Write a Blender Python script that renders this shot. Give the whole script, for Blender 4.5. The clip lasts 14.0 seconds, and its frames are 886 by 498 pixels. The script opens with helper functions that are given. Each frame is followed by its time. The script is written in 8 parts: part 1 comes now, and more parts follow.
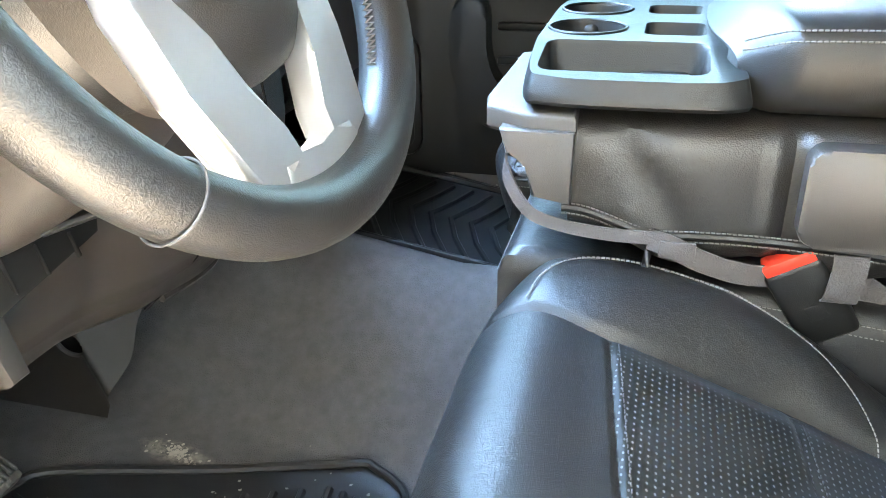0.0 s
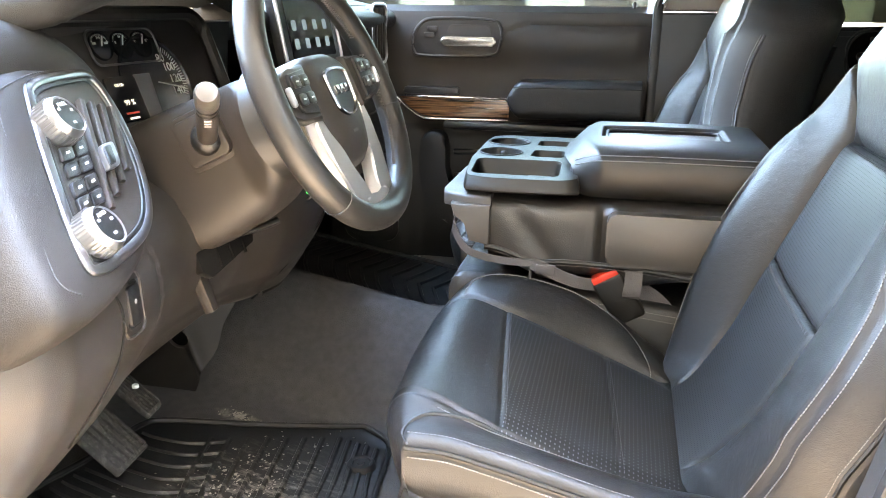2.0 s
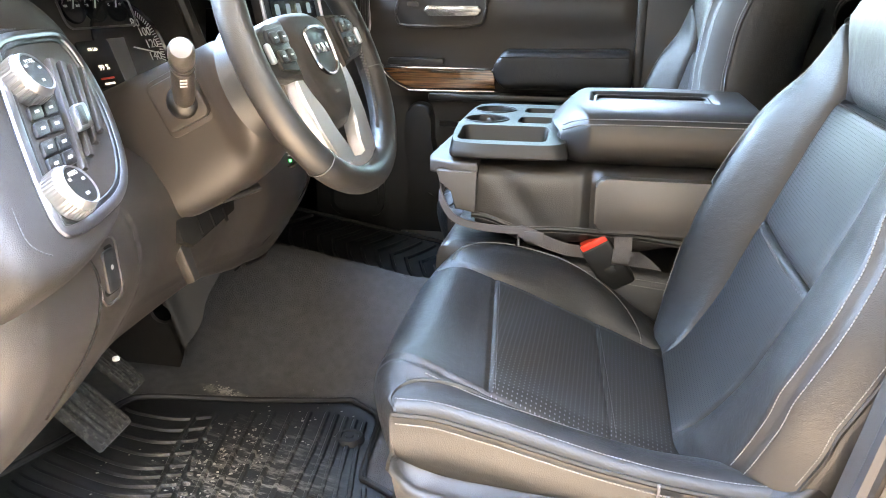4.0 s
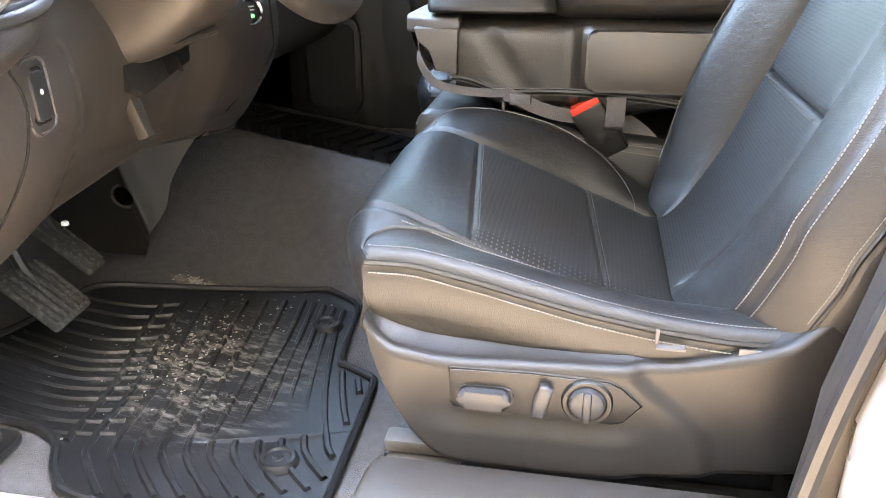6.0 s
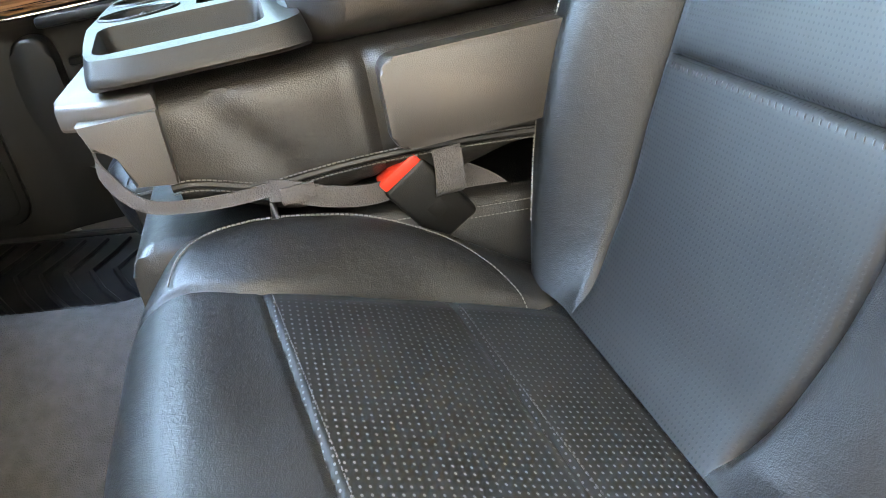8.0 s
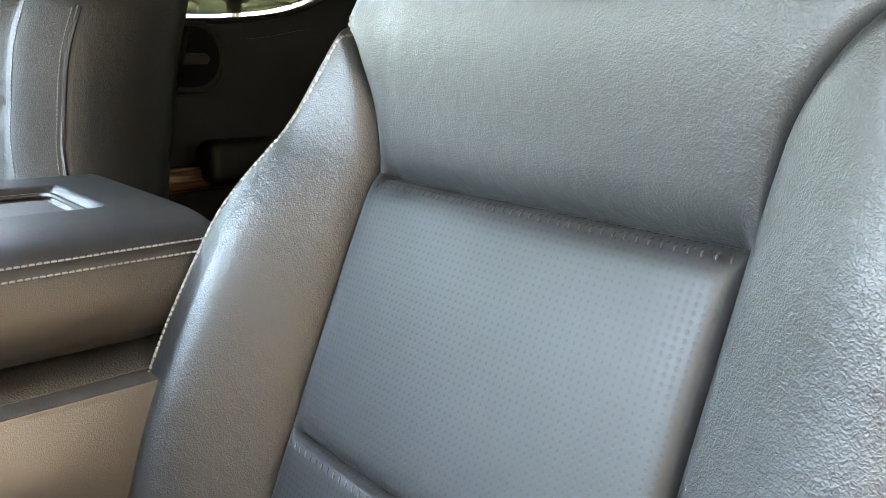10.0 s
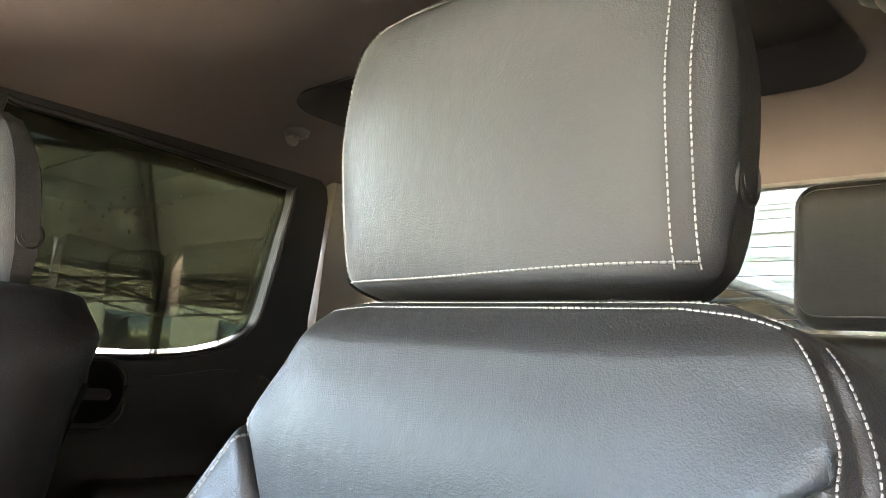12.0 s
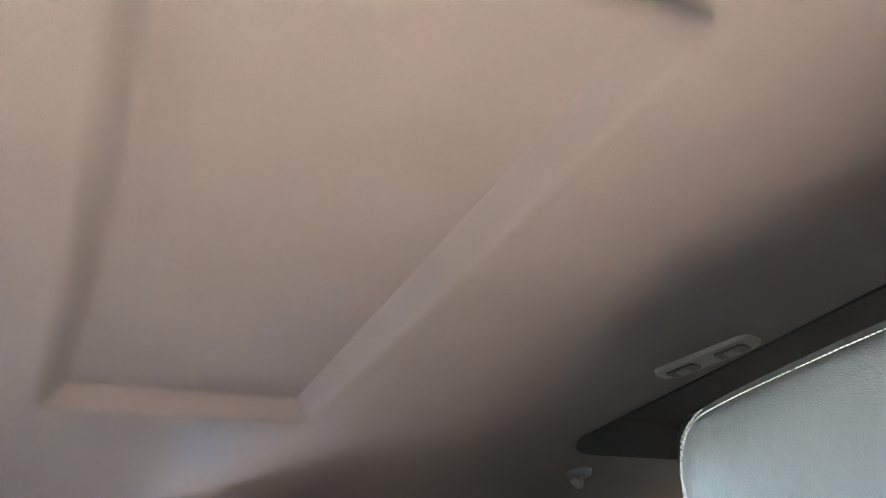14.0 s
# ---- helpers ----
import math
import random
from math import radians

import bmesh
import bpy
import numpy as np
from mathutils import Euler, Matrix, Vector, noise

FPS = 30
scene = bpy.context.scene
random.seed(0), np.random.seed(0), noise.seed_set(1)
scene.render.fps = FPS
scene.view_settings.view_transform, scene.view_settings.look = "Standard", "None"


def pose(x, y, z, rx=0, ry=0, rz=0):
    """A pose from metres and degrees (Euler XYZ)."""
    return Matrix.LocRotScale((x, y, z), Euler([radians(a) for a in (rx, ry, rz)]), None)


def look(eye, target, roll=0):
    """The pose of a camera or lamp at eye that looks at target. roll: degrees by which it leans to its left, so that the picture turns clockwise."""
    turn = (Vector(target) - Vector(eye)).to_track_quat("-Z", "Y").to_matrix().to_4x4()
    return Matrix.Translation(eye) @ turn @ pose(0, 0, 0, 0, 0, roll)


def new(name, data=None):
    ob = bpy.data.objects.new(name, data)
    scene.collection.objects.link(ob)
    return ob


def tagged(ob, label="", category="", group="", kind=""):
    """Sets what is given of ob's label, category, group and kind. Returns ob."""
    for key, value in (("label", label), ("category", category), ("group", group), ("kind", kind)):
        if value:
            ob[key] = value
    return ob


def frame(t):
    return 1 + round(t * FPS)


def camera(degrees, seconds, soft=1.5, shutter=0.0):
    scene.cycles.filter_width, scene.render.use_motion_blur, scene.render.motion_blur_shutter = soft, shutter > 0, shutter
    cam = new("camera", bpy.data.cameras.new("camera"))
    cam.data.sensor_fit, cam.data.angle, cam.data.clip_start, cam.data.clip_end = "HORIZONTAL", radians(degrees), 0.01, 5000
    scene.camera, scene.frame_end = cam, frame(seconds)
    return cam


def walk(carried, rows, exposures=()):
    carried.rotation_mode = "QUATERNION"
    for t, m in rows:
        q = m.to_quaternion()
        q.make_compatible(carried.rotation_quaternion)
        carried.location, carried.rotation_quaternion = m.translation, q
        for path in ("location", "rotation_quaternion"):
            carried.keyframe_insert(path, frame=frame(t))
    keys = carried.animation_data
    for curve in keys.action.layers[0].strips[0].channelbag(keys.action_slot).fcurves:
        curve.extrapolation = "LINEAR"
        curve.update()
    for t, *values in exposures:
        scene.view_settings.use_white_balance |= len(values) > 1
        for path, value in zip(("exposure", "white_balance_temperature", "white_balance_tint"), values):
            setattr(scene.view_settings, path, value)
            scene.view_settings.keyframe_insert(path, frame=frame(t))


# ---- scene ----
cam = camera(58.8, 14.0, soft=0.8)
PATH = [
    (0, (0.081, -0.475, 0.772), (-0.410, 1.252, -0.108), -1.52),
    (0.5, (0.148, -0.639, 0.818), (-0.320, 1.132, 0.015), -0.83),
    (1, (0.206, -0.838, 0.859), (-0.243, 0.967, 0.124), -0.06),
    (1.5, (0.210, -1.002, 0.868), (-0.220, 0.839, 0.215), 0.31),
    (2, (0.223, -1.094, 0.881), (-0.195, 0.770, 0.287), 0.56),
    (2.2, (0.225, -1.112, 0.885), (-0.185, 0.759, 0.310), 0.57),
    (4.3, (0.221, -1.060, 0.830), (-0.160, 0.785, 0.159), -0.03),
    (4.5, (0.222, -1.050, 0.804), (-0.160, 0.785, 0.107), -0.26),
    (5, (0.222, -1.052, 0.740), (-0.151, 0.771, 0.008), -0.30),
    (5.5, (0.227, -1.055, 0.716), (-0.134, 0.760, -0.043), -0.24),
    (6, (0.222, -1.031, 0.709), (-0.119, 0.779, -0.071), -0.27),
    (6.5, (0.193, -0.896, 0.681), (-0.132, 0.900, -0.137), -2.23),
    (7, (0.141, -0.758, 0.664), (-0.084, 1.038, -0.186), -5.91),
    (7.2, (0.119, -0.698, 0.671), (-0.034, 1.093, -0.206), -7.76),
    (9.5, (0.149, -0.340, 0.763), (1.293, 1.131, 0.037), -3.15),
    (10, (0.192, -0.332, 0.789), (1.477, 1.119, 0.296), 0.49),
    (10.5, (0.212, -0.321, 0.814), (1.597, 1.101, 0.573), 3.01),
    (11, (0.228, -0.312, 0.830), (1.655, 1.090, 0.826), 4.79),
    (11.5, (0.215, -0.321, 0.846), (1.653, 1.058, 1.020), 5.20),
    (12, (0.208, -0.329, 0.858), (1.641, 1.032, 1.164), 4.68),
    (12.5, (0.216, -0.326, 0.862), (1.600, 1.033, 1.350), 2.53),
    (13, (0.214, -0.304, 0.887), (1.464, 1.084, 1.603), -0.48),
    (13.5, (0.167, -0.299, 0.923), (1.225, 1.141, 1.823), -4.33),
    (14, (0.111, -0.334, 0.948), (0.974, 1.181, 1.928), -5.91),
]
walk(cam, [(t, look(eye, target, roll)) for t, eye, target, roll in PATH], exposures=[(0, 8.82, 7447, 4), (0.5, 8.35, 7957, 6), (1, 8.47, 8371, 8), (1.5, 8.49, 8576, 10), (2, 8.1, 8680, 12), (4.5, 8.2, 8471, 13), (6, 8.15, 8890, 14), (7, 8.4, 7737, 8), (9.3, 8.37, 10247, 9), (11, 7.9, 9718, 15), (12, 8.0, 8795, 16), (13, 8.15, 7476, 13), (13.5, 8.3, 6857, 13), (14, 8.1, 6542, 12)])

# ---- world, sun ----
world = bpy.data.worlds.new("sky")
scene.world = world
world.use_nodes = True
wn = world.node_tree.nodes
sky = wn.new("ShaderNodeTexSky")
sky.sky_type, sky.sun_disc = "NISHITA", False
sky.sun_elevation, sky.sun_rotation = radians(57.2), radians(71.2)
sky.air_density, sky.dust_density, sky.ozone_density = 1.0, 0.25, 1.0
wn["Background"].inputs[1].default_value = 0.15
world.node_tree.links.new(sky.outputs[0], wn["Background"].inputs[0])
sun = new("sun", bpy.data.lights.new("sun", "SUN"))
sun.data.energy, sun.data.angle, sun.data.color = 2.0, radians(0.6), (1.0, 0.95, 0.88)
sun.matrix_basis = look((5.0, 1.7, 8.2), (0, 0, 0))


# ---- materials ----
def principled(name, color, rough=0.5, metal=0.0, spec=0.5):
    m = bpy.data.materials.new(name)
    m.use_nodes = True
    b = m.node_tree.nodes["Principled BSDF"]
    b.inputs["Base Color"].default_value = (*color, 1)
    b.inputs["Roughness"].default_value, b.inputs["Metallic"].default_value = rough, metal
    b.inputs["Specular IOR Level"].default_value = spec
    return m, m.node_tree.nodes, m.node_tree.links, b


def surface(name, color, rough=0.5, metal=0.0, spec=0.5, vary=0.25, vscale=9.0, rvary=0.12, fine=0.0, fscale=400.0, wave=0.0, wscale=40.0, stain=None, sscale=6.0, smin=0.55, spot=None, sdir=None):
    """A surface with broad colour and gloss variation, fine grain and slow waviness; stain: a second colour in patches."""
    m, n, l, b = principled(name, color, rough, metal, spec)
    co = n.new("ShaderNodeTexCoord")
    big = n.new("ShaderNodeTexNoise")
    big.inputs["Scale"].default_value, big.inputs["Detail"].default_value = vscale, 6
    l.new(co.outputs["Object"], big.inputs["Vector"])
    ramp = n.new("ShaderNodeMix")
    ramp.data_type = "RGBA"
    ramp.inputs[6].default_value = (*[c * (1 - vary) for c in color], 1)
    ramp.inputs[7].default_value = (*[min(1, c * (1 + vary)) for c in color], 1)
    l.new(big.outputs["Fac"], ramp.inputs[0])
    out = ramp.outputs[2]
    if stain:
        sn = n.new("ShaderNodeTexNoise")
        sn.inputs["Scale"].default_value, sn.inputs["Detail"].default_value, sn.inputs["Roughness"].default_value = sscale, 9, 0.7
        if sdir:
            stretch = n.new("ShaderNodeMapping")
            stretch.inputs["Scale"].default_value = sdir
            l.new(co.outputs["Object"], stretch.inputs[0])
            l.new(stretch.outputs[0], sn.inputs["Vector"])
        else:
            l.new(co.outputs["Object"], sn.inputs["Vector"])
        mr = n.new("ShaderNodeMapRange")
        mr.inputs[1].default_value, mr.inputs[2].default_value = smin, smin + 0.18
        l.new(sn.outputs["Fac"], mr.inputs[0])
        amount = mr.outputs[0]
        if spot:
            # keeps the stain within a soft oval: centre, radii
            mp = n.new("ShaderNodeMapping")
            mp.inputs["Location"].default_value = [-c / r for c, r in zip(*spot)]
            mp.inputs["Scale"].default_value = [1 / r for r in spot[1]]
            ln = n.new("ShaderNodeVectorMath")
            ln.operation = "LENGTH"
            fall = n.new("ShaderNodeMapRange")
            fall.inputs[1].default_value, fall.inputs[2].default_value, fall.inputs[3].default_value, fall.inputs[4].default_value = 0.2, 1.0, 1.0, 0.0
            mul = n.new("ShaderNodeMath")
            mul.operation = "MULTIPLY"
            l.new(co.outputs["Object"], mp.inputs[0])
            l.new(mp.outputs[0], ln.inputs[0])
            l.new(ln.outputs["Value"], fall.inputs[0])
            l.new(fall.outputs[0], mul.inputs[0])
            l.new(mr.outputs[0], mul.inputs[1])
            amount = mul.outputs[0]
        mx = n.new("ShaderNodeMix")
        mx.data_type = "RGBA"
        l.new(amount, mx.inputs[0])
        l.new(out, mx.inputs[6])
        mx.inputs[7].default_value = (*stain, 1)
        out = mx.outputs[2]
    l.new(out, b.inputs["Base Color"])
    rr = n.new("ShaderNodeMapRange")
    rr.inputs[3].default_value, rr.inputs[4].default_value = max(0.02, rough - rvary), min(1, rough + rvary)
    l.new(big.outputs["Fac"], rr.inputs[0])
    l.new(rr.outputs[0], b.inputs["Roughness"])
    last = None
    if wave:
        wv = n.new("ShaderNodeTexNoise")
        wv.inputs["Scale"].default_value, wv.inputs["Detail"].default_value = wscale, 3
        l.new(co.outputs["Object"], wv.inputs["Vector"])
        bw = n.new("ShaderNodeBump")
        bw.inputs["Strength"].default_value, bw.inputs["Distance"].default_value = wave, 0.01
        l.new(wv.outputs["Fac"], bw.inputs["Height"])
        last = bw
    if fine:
        vo = n.new("ShaderNodeTexVoronoi")
        vo.inputs["Scale"].default_value = fscale
        wob = n.new("ShaderNodeTexNoise")
        wob.inputs["Scale"].default_value = fscale * 0.35
        l.new(co.outputs["Object"], wob.inputs["Vector"])
        mixv = n.new("ShaderNodeMix")
        mixv.data_type = "VECTOR"
        mixv.inputs[0].default_value = 0.004
        l.new(co.outputs["Object"], mixv.inputs[4])
        l.new(wob.outputs["Color"], mixv.inputs[5])
        l.new(mixv.outputs[1], vo.inputs["Vector"])
        bf = n.new("ShaderNodeBump")
        bf.inputs["Strength"].default_value, bf.inputs["Distance"].default_value = fine, 0.001
        l.new(vo.outputs["Distance"], bf.inputs["Height"])
        if last:
            l.new(last.outputs[0], bf.inputs["Normal"])
        last = bf
    if last:
        l.new(last.outputs[0], b.inputs["Normal"])
    return m


def perforated(name, color, rough, du, dv, inner, outer, lining):
    """Leather with rows of small punched holes over a grey backing, laid out along the mesh's own surface coordinates in metres."""
    m, n, l, b = principled(name, color, rough)
    uv = n.new("ShaderNodeUVMap")
    sep = n.new("ShaderNodeSeparateXYZ")
    l.new(uv.outputs[0], sep.inputs[0])

    def calc(op, a, c=None):
        k = n.new("ShaderNodeMath")
        k.operation = op
        for i, v in enumerate((a, c)):
            if v is None:
                continue
            if isinstance(v, (int, float)):
                k.inputs[i].default_value = v
            else:
                l.new(v, k.inputs[i])
        return k.outputs[0]

    y = calc("DIVIDE", sep.outputs[1], dv)
    x = calc("DIVIDE", sep.outputs[0], du)
    fx = calc("MULTIPLY", calc("SUBTRACT", calc("FRACT", x), 0.5), 1.0)
    fy = calc("MULTIPLY", calc("SUBTRACT", calc("FRACT", y), 0.5), 0.8)
    d = calc("SQRT", calc("ADD", calc("MULTIPLY", fx, fx), calc("MULTIPLY", fy, fy)))
    hole = n.new("ShaderNodeMapRange")
    hole.inputs[1].default_value, hole.inputs[2].default_value = inner, outer
    l.new(d, hole.inputs[0])
    co = n.new("ShaderNodeTexCoord")
    big = n.new("ShaderNodeTexNoise")
    big.inputs["Scale"].default_value, big.inputs["Detail"].default_value = 11, 6
    l.new(co.outputs["Object"], big.inputs["Vector"])
    tone = n.new("ShaderNodeMix")
    tone.data_type = "RGBA"
    tone.inputs[6].default_value, tone.inputs[7].default_value = (*[c * 0.7 for c in color], 1), (*[c * 1.3 for c in color], 1)
    l.new(big.outputs["Fac"], tone.inputs[0])
    mx = n.new("ShaderNodeMix")
    mx.data_type = "RGBA"
    mx.inputs[6].default_value = (*lining, 1)
    l.new(tone.outputs[2], mx.inputs[7])
    l.new(hole.outputs[0], mx.inputs[0])
    l.new(mx.outputs[2], b.inputs["Base Color"])
    sp = calc("MULTIPLY", hole.outputs[0], 0.36)
    l.new(sp, b.inputs["Specular IOR Level"])
    bp = n.new("ShaderNodeBump")
    bp.inputs["Strength"].default_value, bp.inputs["Distance"].default_value = 0.10, 0.001
    l.new(hole.outputs[0], bp.inputs["Height"])
    l.new(bp.outputs[0], b.inputs["Normal"])
    return m


def pane_glass(name, tint):
    m = bpy.data.materials.new(name)
    m.use_nodes = True
    n, l = m.node_tree.nodes, m.node_tree.links
    n.remove(n["Principled BSDF"])
    tr, gl, fr, mx = n.new("ShaderNodeBsdfTransparent"), n.new("ShaderNodeBsdfGlossy"), n.new("ShaderNodeFresnel"), n.new("ShaderNodeMixShader")
    tr.inputs[0].default_value = (*tint, 1)
    gl.inputs["Roughness"].default_value = 0.02
    fr.inputs[0].default_value = 1.45
    l.new(fr.outputs[0], mx.inputs[0])
    l.new(tr.outputs[0], mx.inputs[1])
    l.new(gl.outputs[0], mx.inputs[2])
    l.new(mx.outputs[0], n["Material Output"].inputs[0])
    return m


def glow(name, color, strength):
    m, n, l, b = principled(name, color, 0.5)
    b.inputs["Emission Color"].default_value, b.inputs["Emission Strength"].default_value = (*color, 1), strength
    return m


def wood_grain(name):
    m, n, l, b = principled(name, (0.12, 0.05, 0.02), 0.22)
    co, mp, no, rp = n.new("ShaderNodeTexCoord"), n.new("ShaderNodeMapping"), n.new("ShaderNodeTexNoise"), n.new("ShaderNodeValToRGB")
    mp.inputs["Scale"].default_value = (3, 40, 90)
    no.inputs["Scale"].default_value, no.inputs["Detail"].default_value, no.inputs["Distortion"].default_value = 2.2, 8, 0.6
    l.new(co.outputs["Object"], mp.inputs[0])
    l.new(mp.outputs[0], no.inputs["Vector"])
    l.new(no.outputs["Fac"], rp.inputs[0])
    rp.color_ramp.elements[0].position, rp.color_ramp.elements[0].color = 0.36, (0.03, 0.012, 0.006, 1)
    rp.color_ramp.elements[1].position, rp.color_ramp.elements[1].color = 0.66, (0.30, 0.14, 0.06, 1)
    l.new(rp.outputs[0], b.inputs["Base Color"])
    b.inputs["Coat Weight"].default_value = 0.6
    return m


LEATHER = surface("black_leather", (0.010, 0.0103, 0.0108), 0.43, spec=0.48, vary=0.25, rvary=0.07, fine=0.28, fscale=720, wave=0.09, wscale=75)
DASH_SKIN = surface("stitched_dash_skin", (0.016, 0.0138, 0.0122), 0.60, spec=0.28, vary=0.15, rvary=0.05, fine=0.3, fscale=800)
LEATHER_SOFT = surface("creased_black_leather", (0.016, 0.0145, 0.0135), 0.38, spec=0.8, vary=0.15, rvary=0.04, fine=0.4, fscale=620, wave=0.12, wscale=20)
PERF = perforated("perforated_black_leather", (0.0090, 0.0094, 0.0100), 0.50, 0.0050, 0.0048, 0.13, 0.24, (0.034, 0.036, 0.038))
# hole lining painted paler than the backrest's, for the cushion's weaker sheen
PERF_SEAT = perforated("perforated_seat_leather", (0.0090, 0.0094, 0.0100), 0.50, 0.0060, 0.0074, 0.11, 0.19, (0.115, 0.120, 0.125))
WHEEL = surface("wheel_and_lid_leather", (0.011, 0.0105, 0.0102), 0.46, spec=0.5, vary=0.2, rvary=0.06, fine=0.2, fscale=900)
# near-black plastic that also stands in for shade in gaps and recesses
VOID = surface("black_plastic_and_gap_shade", (0.004, 0.004, 0.004), 0.8, spec=0.15, vary=0.2)
DARK_THREAD = surface("dark_thread", (0.055, 0.055, 0.06), 0.7, vary=0.2)
THREAD = surface("grey_thread", (0.140, 0.136, 0.132), 0.7, vary=0.2, vscale=300)
PLASTIC = surface("grained_dark_plastic", (0.026, 0.0225, 0.0200), 0.44, spec=0.40, vary=0.15, fine=0.16, fscale=1000, rvary=0.06)
# plastic lightened to make up for weak light on the console side
PLASTIC_MID = surface("smooth_dark_plastic", (0.045, 0.040, 0.036), 0.36, spec=0.7, vary=0.12, fine=0.2, fscale=900, rvary=0.05)
# the grained plastic, darkened to offset strong light on the seat cover
PLASTIC_SEAT = surface("seat_cover_plastic", (0.015, 0.0135, 0.0125), 0.42, spec=0.36, vary=0.15, fine=0.16, fscale=1000, rvary=0.06)
PLASTIC_BLACK = surface("black_plastic", (0.008, 0.008, 0.008), 0.42, vary=0.2, fine=0.2, fscale=900)
PLASTIC_GREY = surface("grey_plastic", (0.070, 0.066, 0.063), 0.45, vary=0.12, fine=0.25, fscale=800)
SLATE = surface("slate_plastic", (0.024, 0.025, 0.028), 0.40, vary=0.12, fine=0.2, fscale=900)
SATIN = surface("satin_silver", (0.56, 0.56, 0.57), 0.36, metal=0.85, vary=0.06)
KNOB = surface("brushed_knob_silver", (0.27, 0.27, 0.275), 0.32, metal=0.85, vary=0.08)
BEZEL = surface("satin_grey_metal", (0.15, 0.15, 0.155), 0.34, metal=0.9, vary=0.06)
CHROME = surface("bright_chrome", (0.42, 0.43, 0.44), 0.2, metal=1.0, vary=0.05, rvary=0.05)
CARPET = surface("charcoal_carpet", (0.088, 0.087, 0.088), 0.95, spec=0.1, vary=0.3, vscale=55, fine=1.0, fscale=520, stain=(0.36, 0.33, 0.29), sscale=70, smin=0.42, spot=((-0.505, 0.236, 0.08), (0.062, 0.024, 0.1)))
RUBBER = surface("black_rubber_mat", (0.010, 0.010, 0.011), 0.46, spec=0.38, vary=0.3, fine=0.15, fscale=500, stain=(0.30, 0.28, 0.255), sscale=42, smin=0.50, spot=((-0.345, -0.02, 0.03), (0.19, 0.24, 0.3)), sdir=(0.45, 1.6, 1.0))
PEDAL = surface("scuffed_rubber", (0.022, 0.021, 0.020), 0.75, vary=0.4, vscale=60, stain=(0.09, 0.085, 0.08), sscale=120, smin=0.50)
RUBBER_CLEAN = surface("black_rubber", (0.010, 0.010, 0.011), 0.5, spec=0.4, vary=0.3)
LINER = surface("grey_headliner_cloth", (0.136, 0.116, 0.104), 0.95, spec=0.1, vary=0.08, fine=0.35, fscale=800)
# liner cloth darkened to paint shade into the rear recess
SHADE_LINER = surface("recess_shade_cloth", (0.035, 0.033, 0.033), 0.95, spec=0.1, vary=0.1, fine=0.3, fscale=800)
TRIM = surface("grey_pillar_trim", (0.16, 0.145, 0.13), 0.6, vary=0.08, fine=0.2, fscale=800)
WOOD = wood_grain("brown_open_pore_wood")
RED = surface("red_plastic", (0.70, 0.05, 0.03), 0.35, vary=0.1)
WEB = surface("grey_webbing", (0.085, 0.079, 0.082), 0.7, vary=0.15, fine=0.6, fscale=500)
PAINT = surface("silver_body_paint", (0.42, 0.41, 0.40), 0.28, metal=0.5, vary=0.05)
WHITE_PAINT = surface("white_car_paint", (0.6, 0.6, 0.59), 0.2, vary=0.03)
SCREEN = surface("dark_display_glass", (0.008, 0.009, 0.011), 0.12, vary=0.1)
PRINT = surface("white_print", (0.4, 0.4, 0.4), 0.5, vary=0.05)
GREEN_LED = glow("green_indicator", (0.02, 0.75, 0.15), 0.02)
LIT_PRINT = glow("lit_white_print", (0.8, 0.78, 0.70), 0.006)
TINT = pane_glass("tinted_glass", (0.11, 0.12, 0.095))
SCREEN_GLASS = pane_glass("windscreen_glass", (0.82, 0.87, 0.85))
REAR_GLASS = pane_glass("rear_privacy_glass", (0.30, 0.31, 0.29))
SIDE_GLASS = pane_glass("lightly_tinted_glass", (0.30, 0.33, 0.31))
CONCRETE = surface("worn_concrete", (0.16, 0.132, 0.104), 0.9, vary=0.2, vscale=1.2, stain=(0.12, 0.10, 0.08), sscale=0.8)
CANOPY = surface("canopy_fabric", (0.55, 0.54, 0.50), 0.8, vary=0.1, vscale=2)
STEEL = surface("dark_steel", (0.05, 0.05, 0.055), 0.45, metal=0.6)
BUILDING = surface("cream_render", (0.24, 0.22, 0.18), 0.9, vary=0.15, vscale=0.6)


# ---- building helpers ----
def thing(name, loc, label, category, group="", kind=""):
    return tagged(new(name), label, category, group, kind) if loc is None else place(tagged(new(name), label, category, group, kind), loc)


def place(ob, loc):
    ob.location = loc
    ob.empty_display_size = 0.05
    return ob


def part(name, bm, material, parent=None, label="", angle=38, flat=False):
    """Links a bmesh as one mesh, under a thing or a part where one is given."""
    me = bpy.data.meshes.new(name)
    bmesh.ops.recalc_face_normals(bm, faces=bm.faces)
    if not flat:
        for f in bm.faces:
            f.smooth = True
        for e in bm.edges:
            if len(e.link_faces) == 2 and e.calc_face_angle(0) > radians(angle):
                e.smooth = False
    bm.to_mesh(me)
    bm.free()
    for m in material if isinstance(material, (list, tuple)) else [material]:
        me.materials.append(m)
    ob = new(name, me)
    if parent:
        ob.parent = parent
        if parent.data is None:
            ob.matrix_parent_inverse = Matrix.Translation(-parent.location)
    return tagged(ob, label)


def lone(name, bm, material, label, category, group="", kind="", angle=38):
    return tagged(part(name, bm, material, None, label, angle), "", category, group, kind)


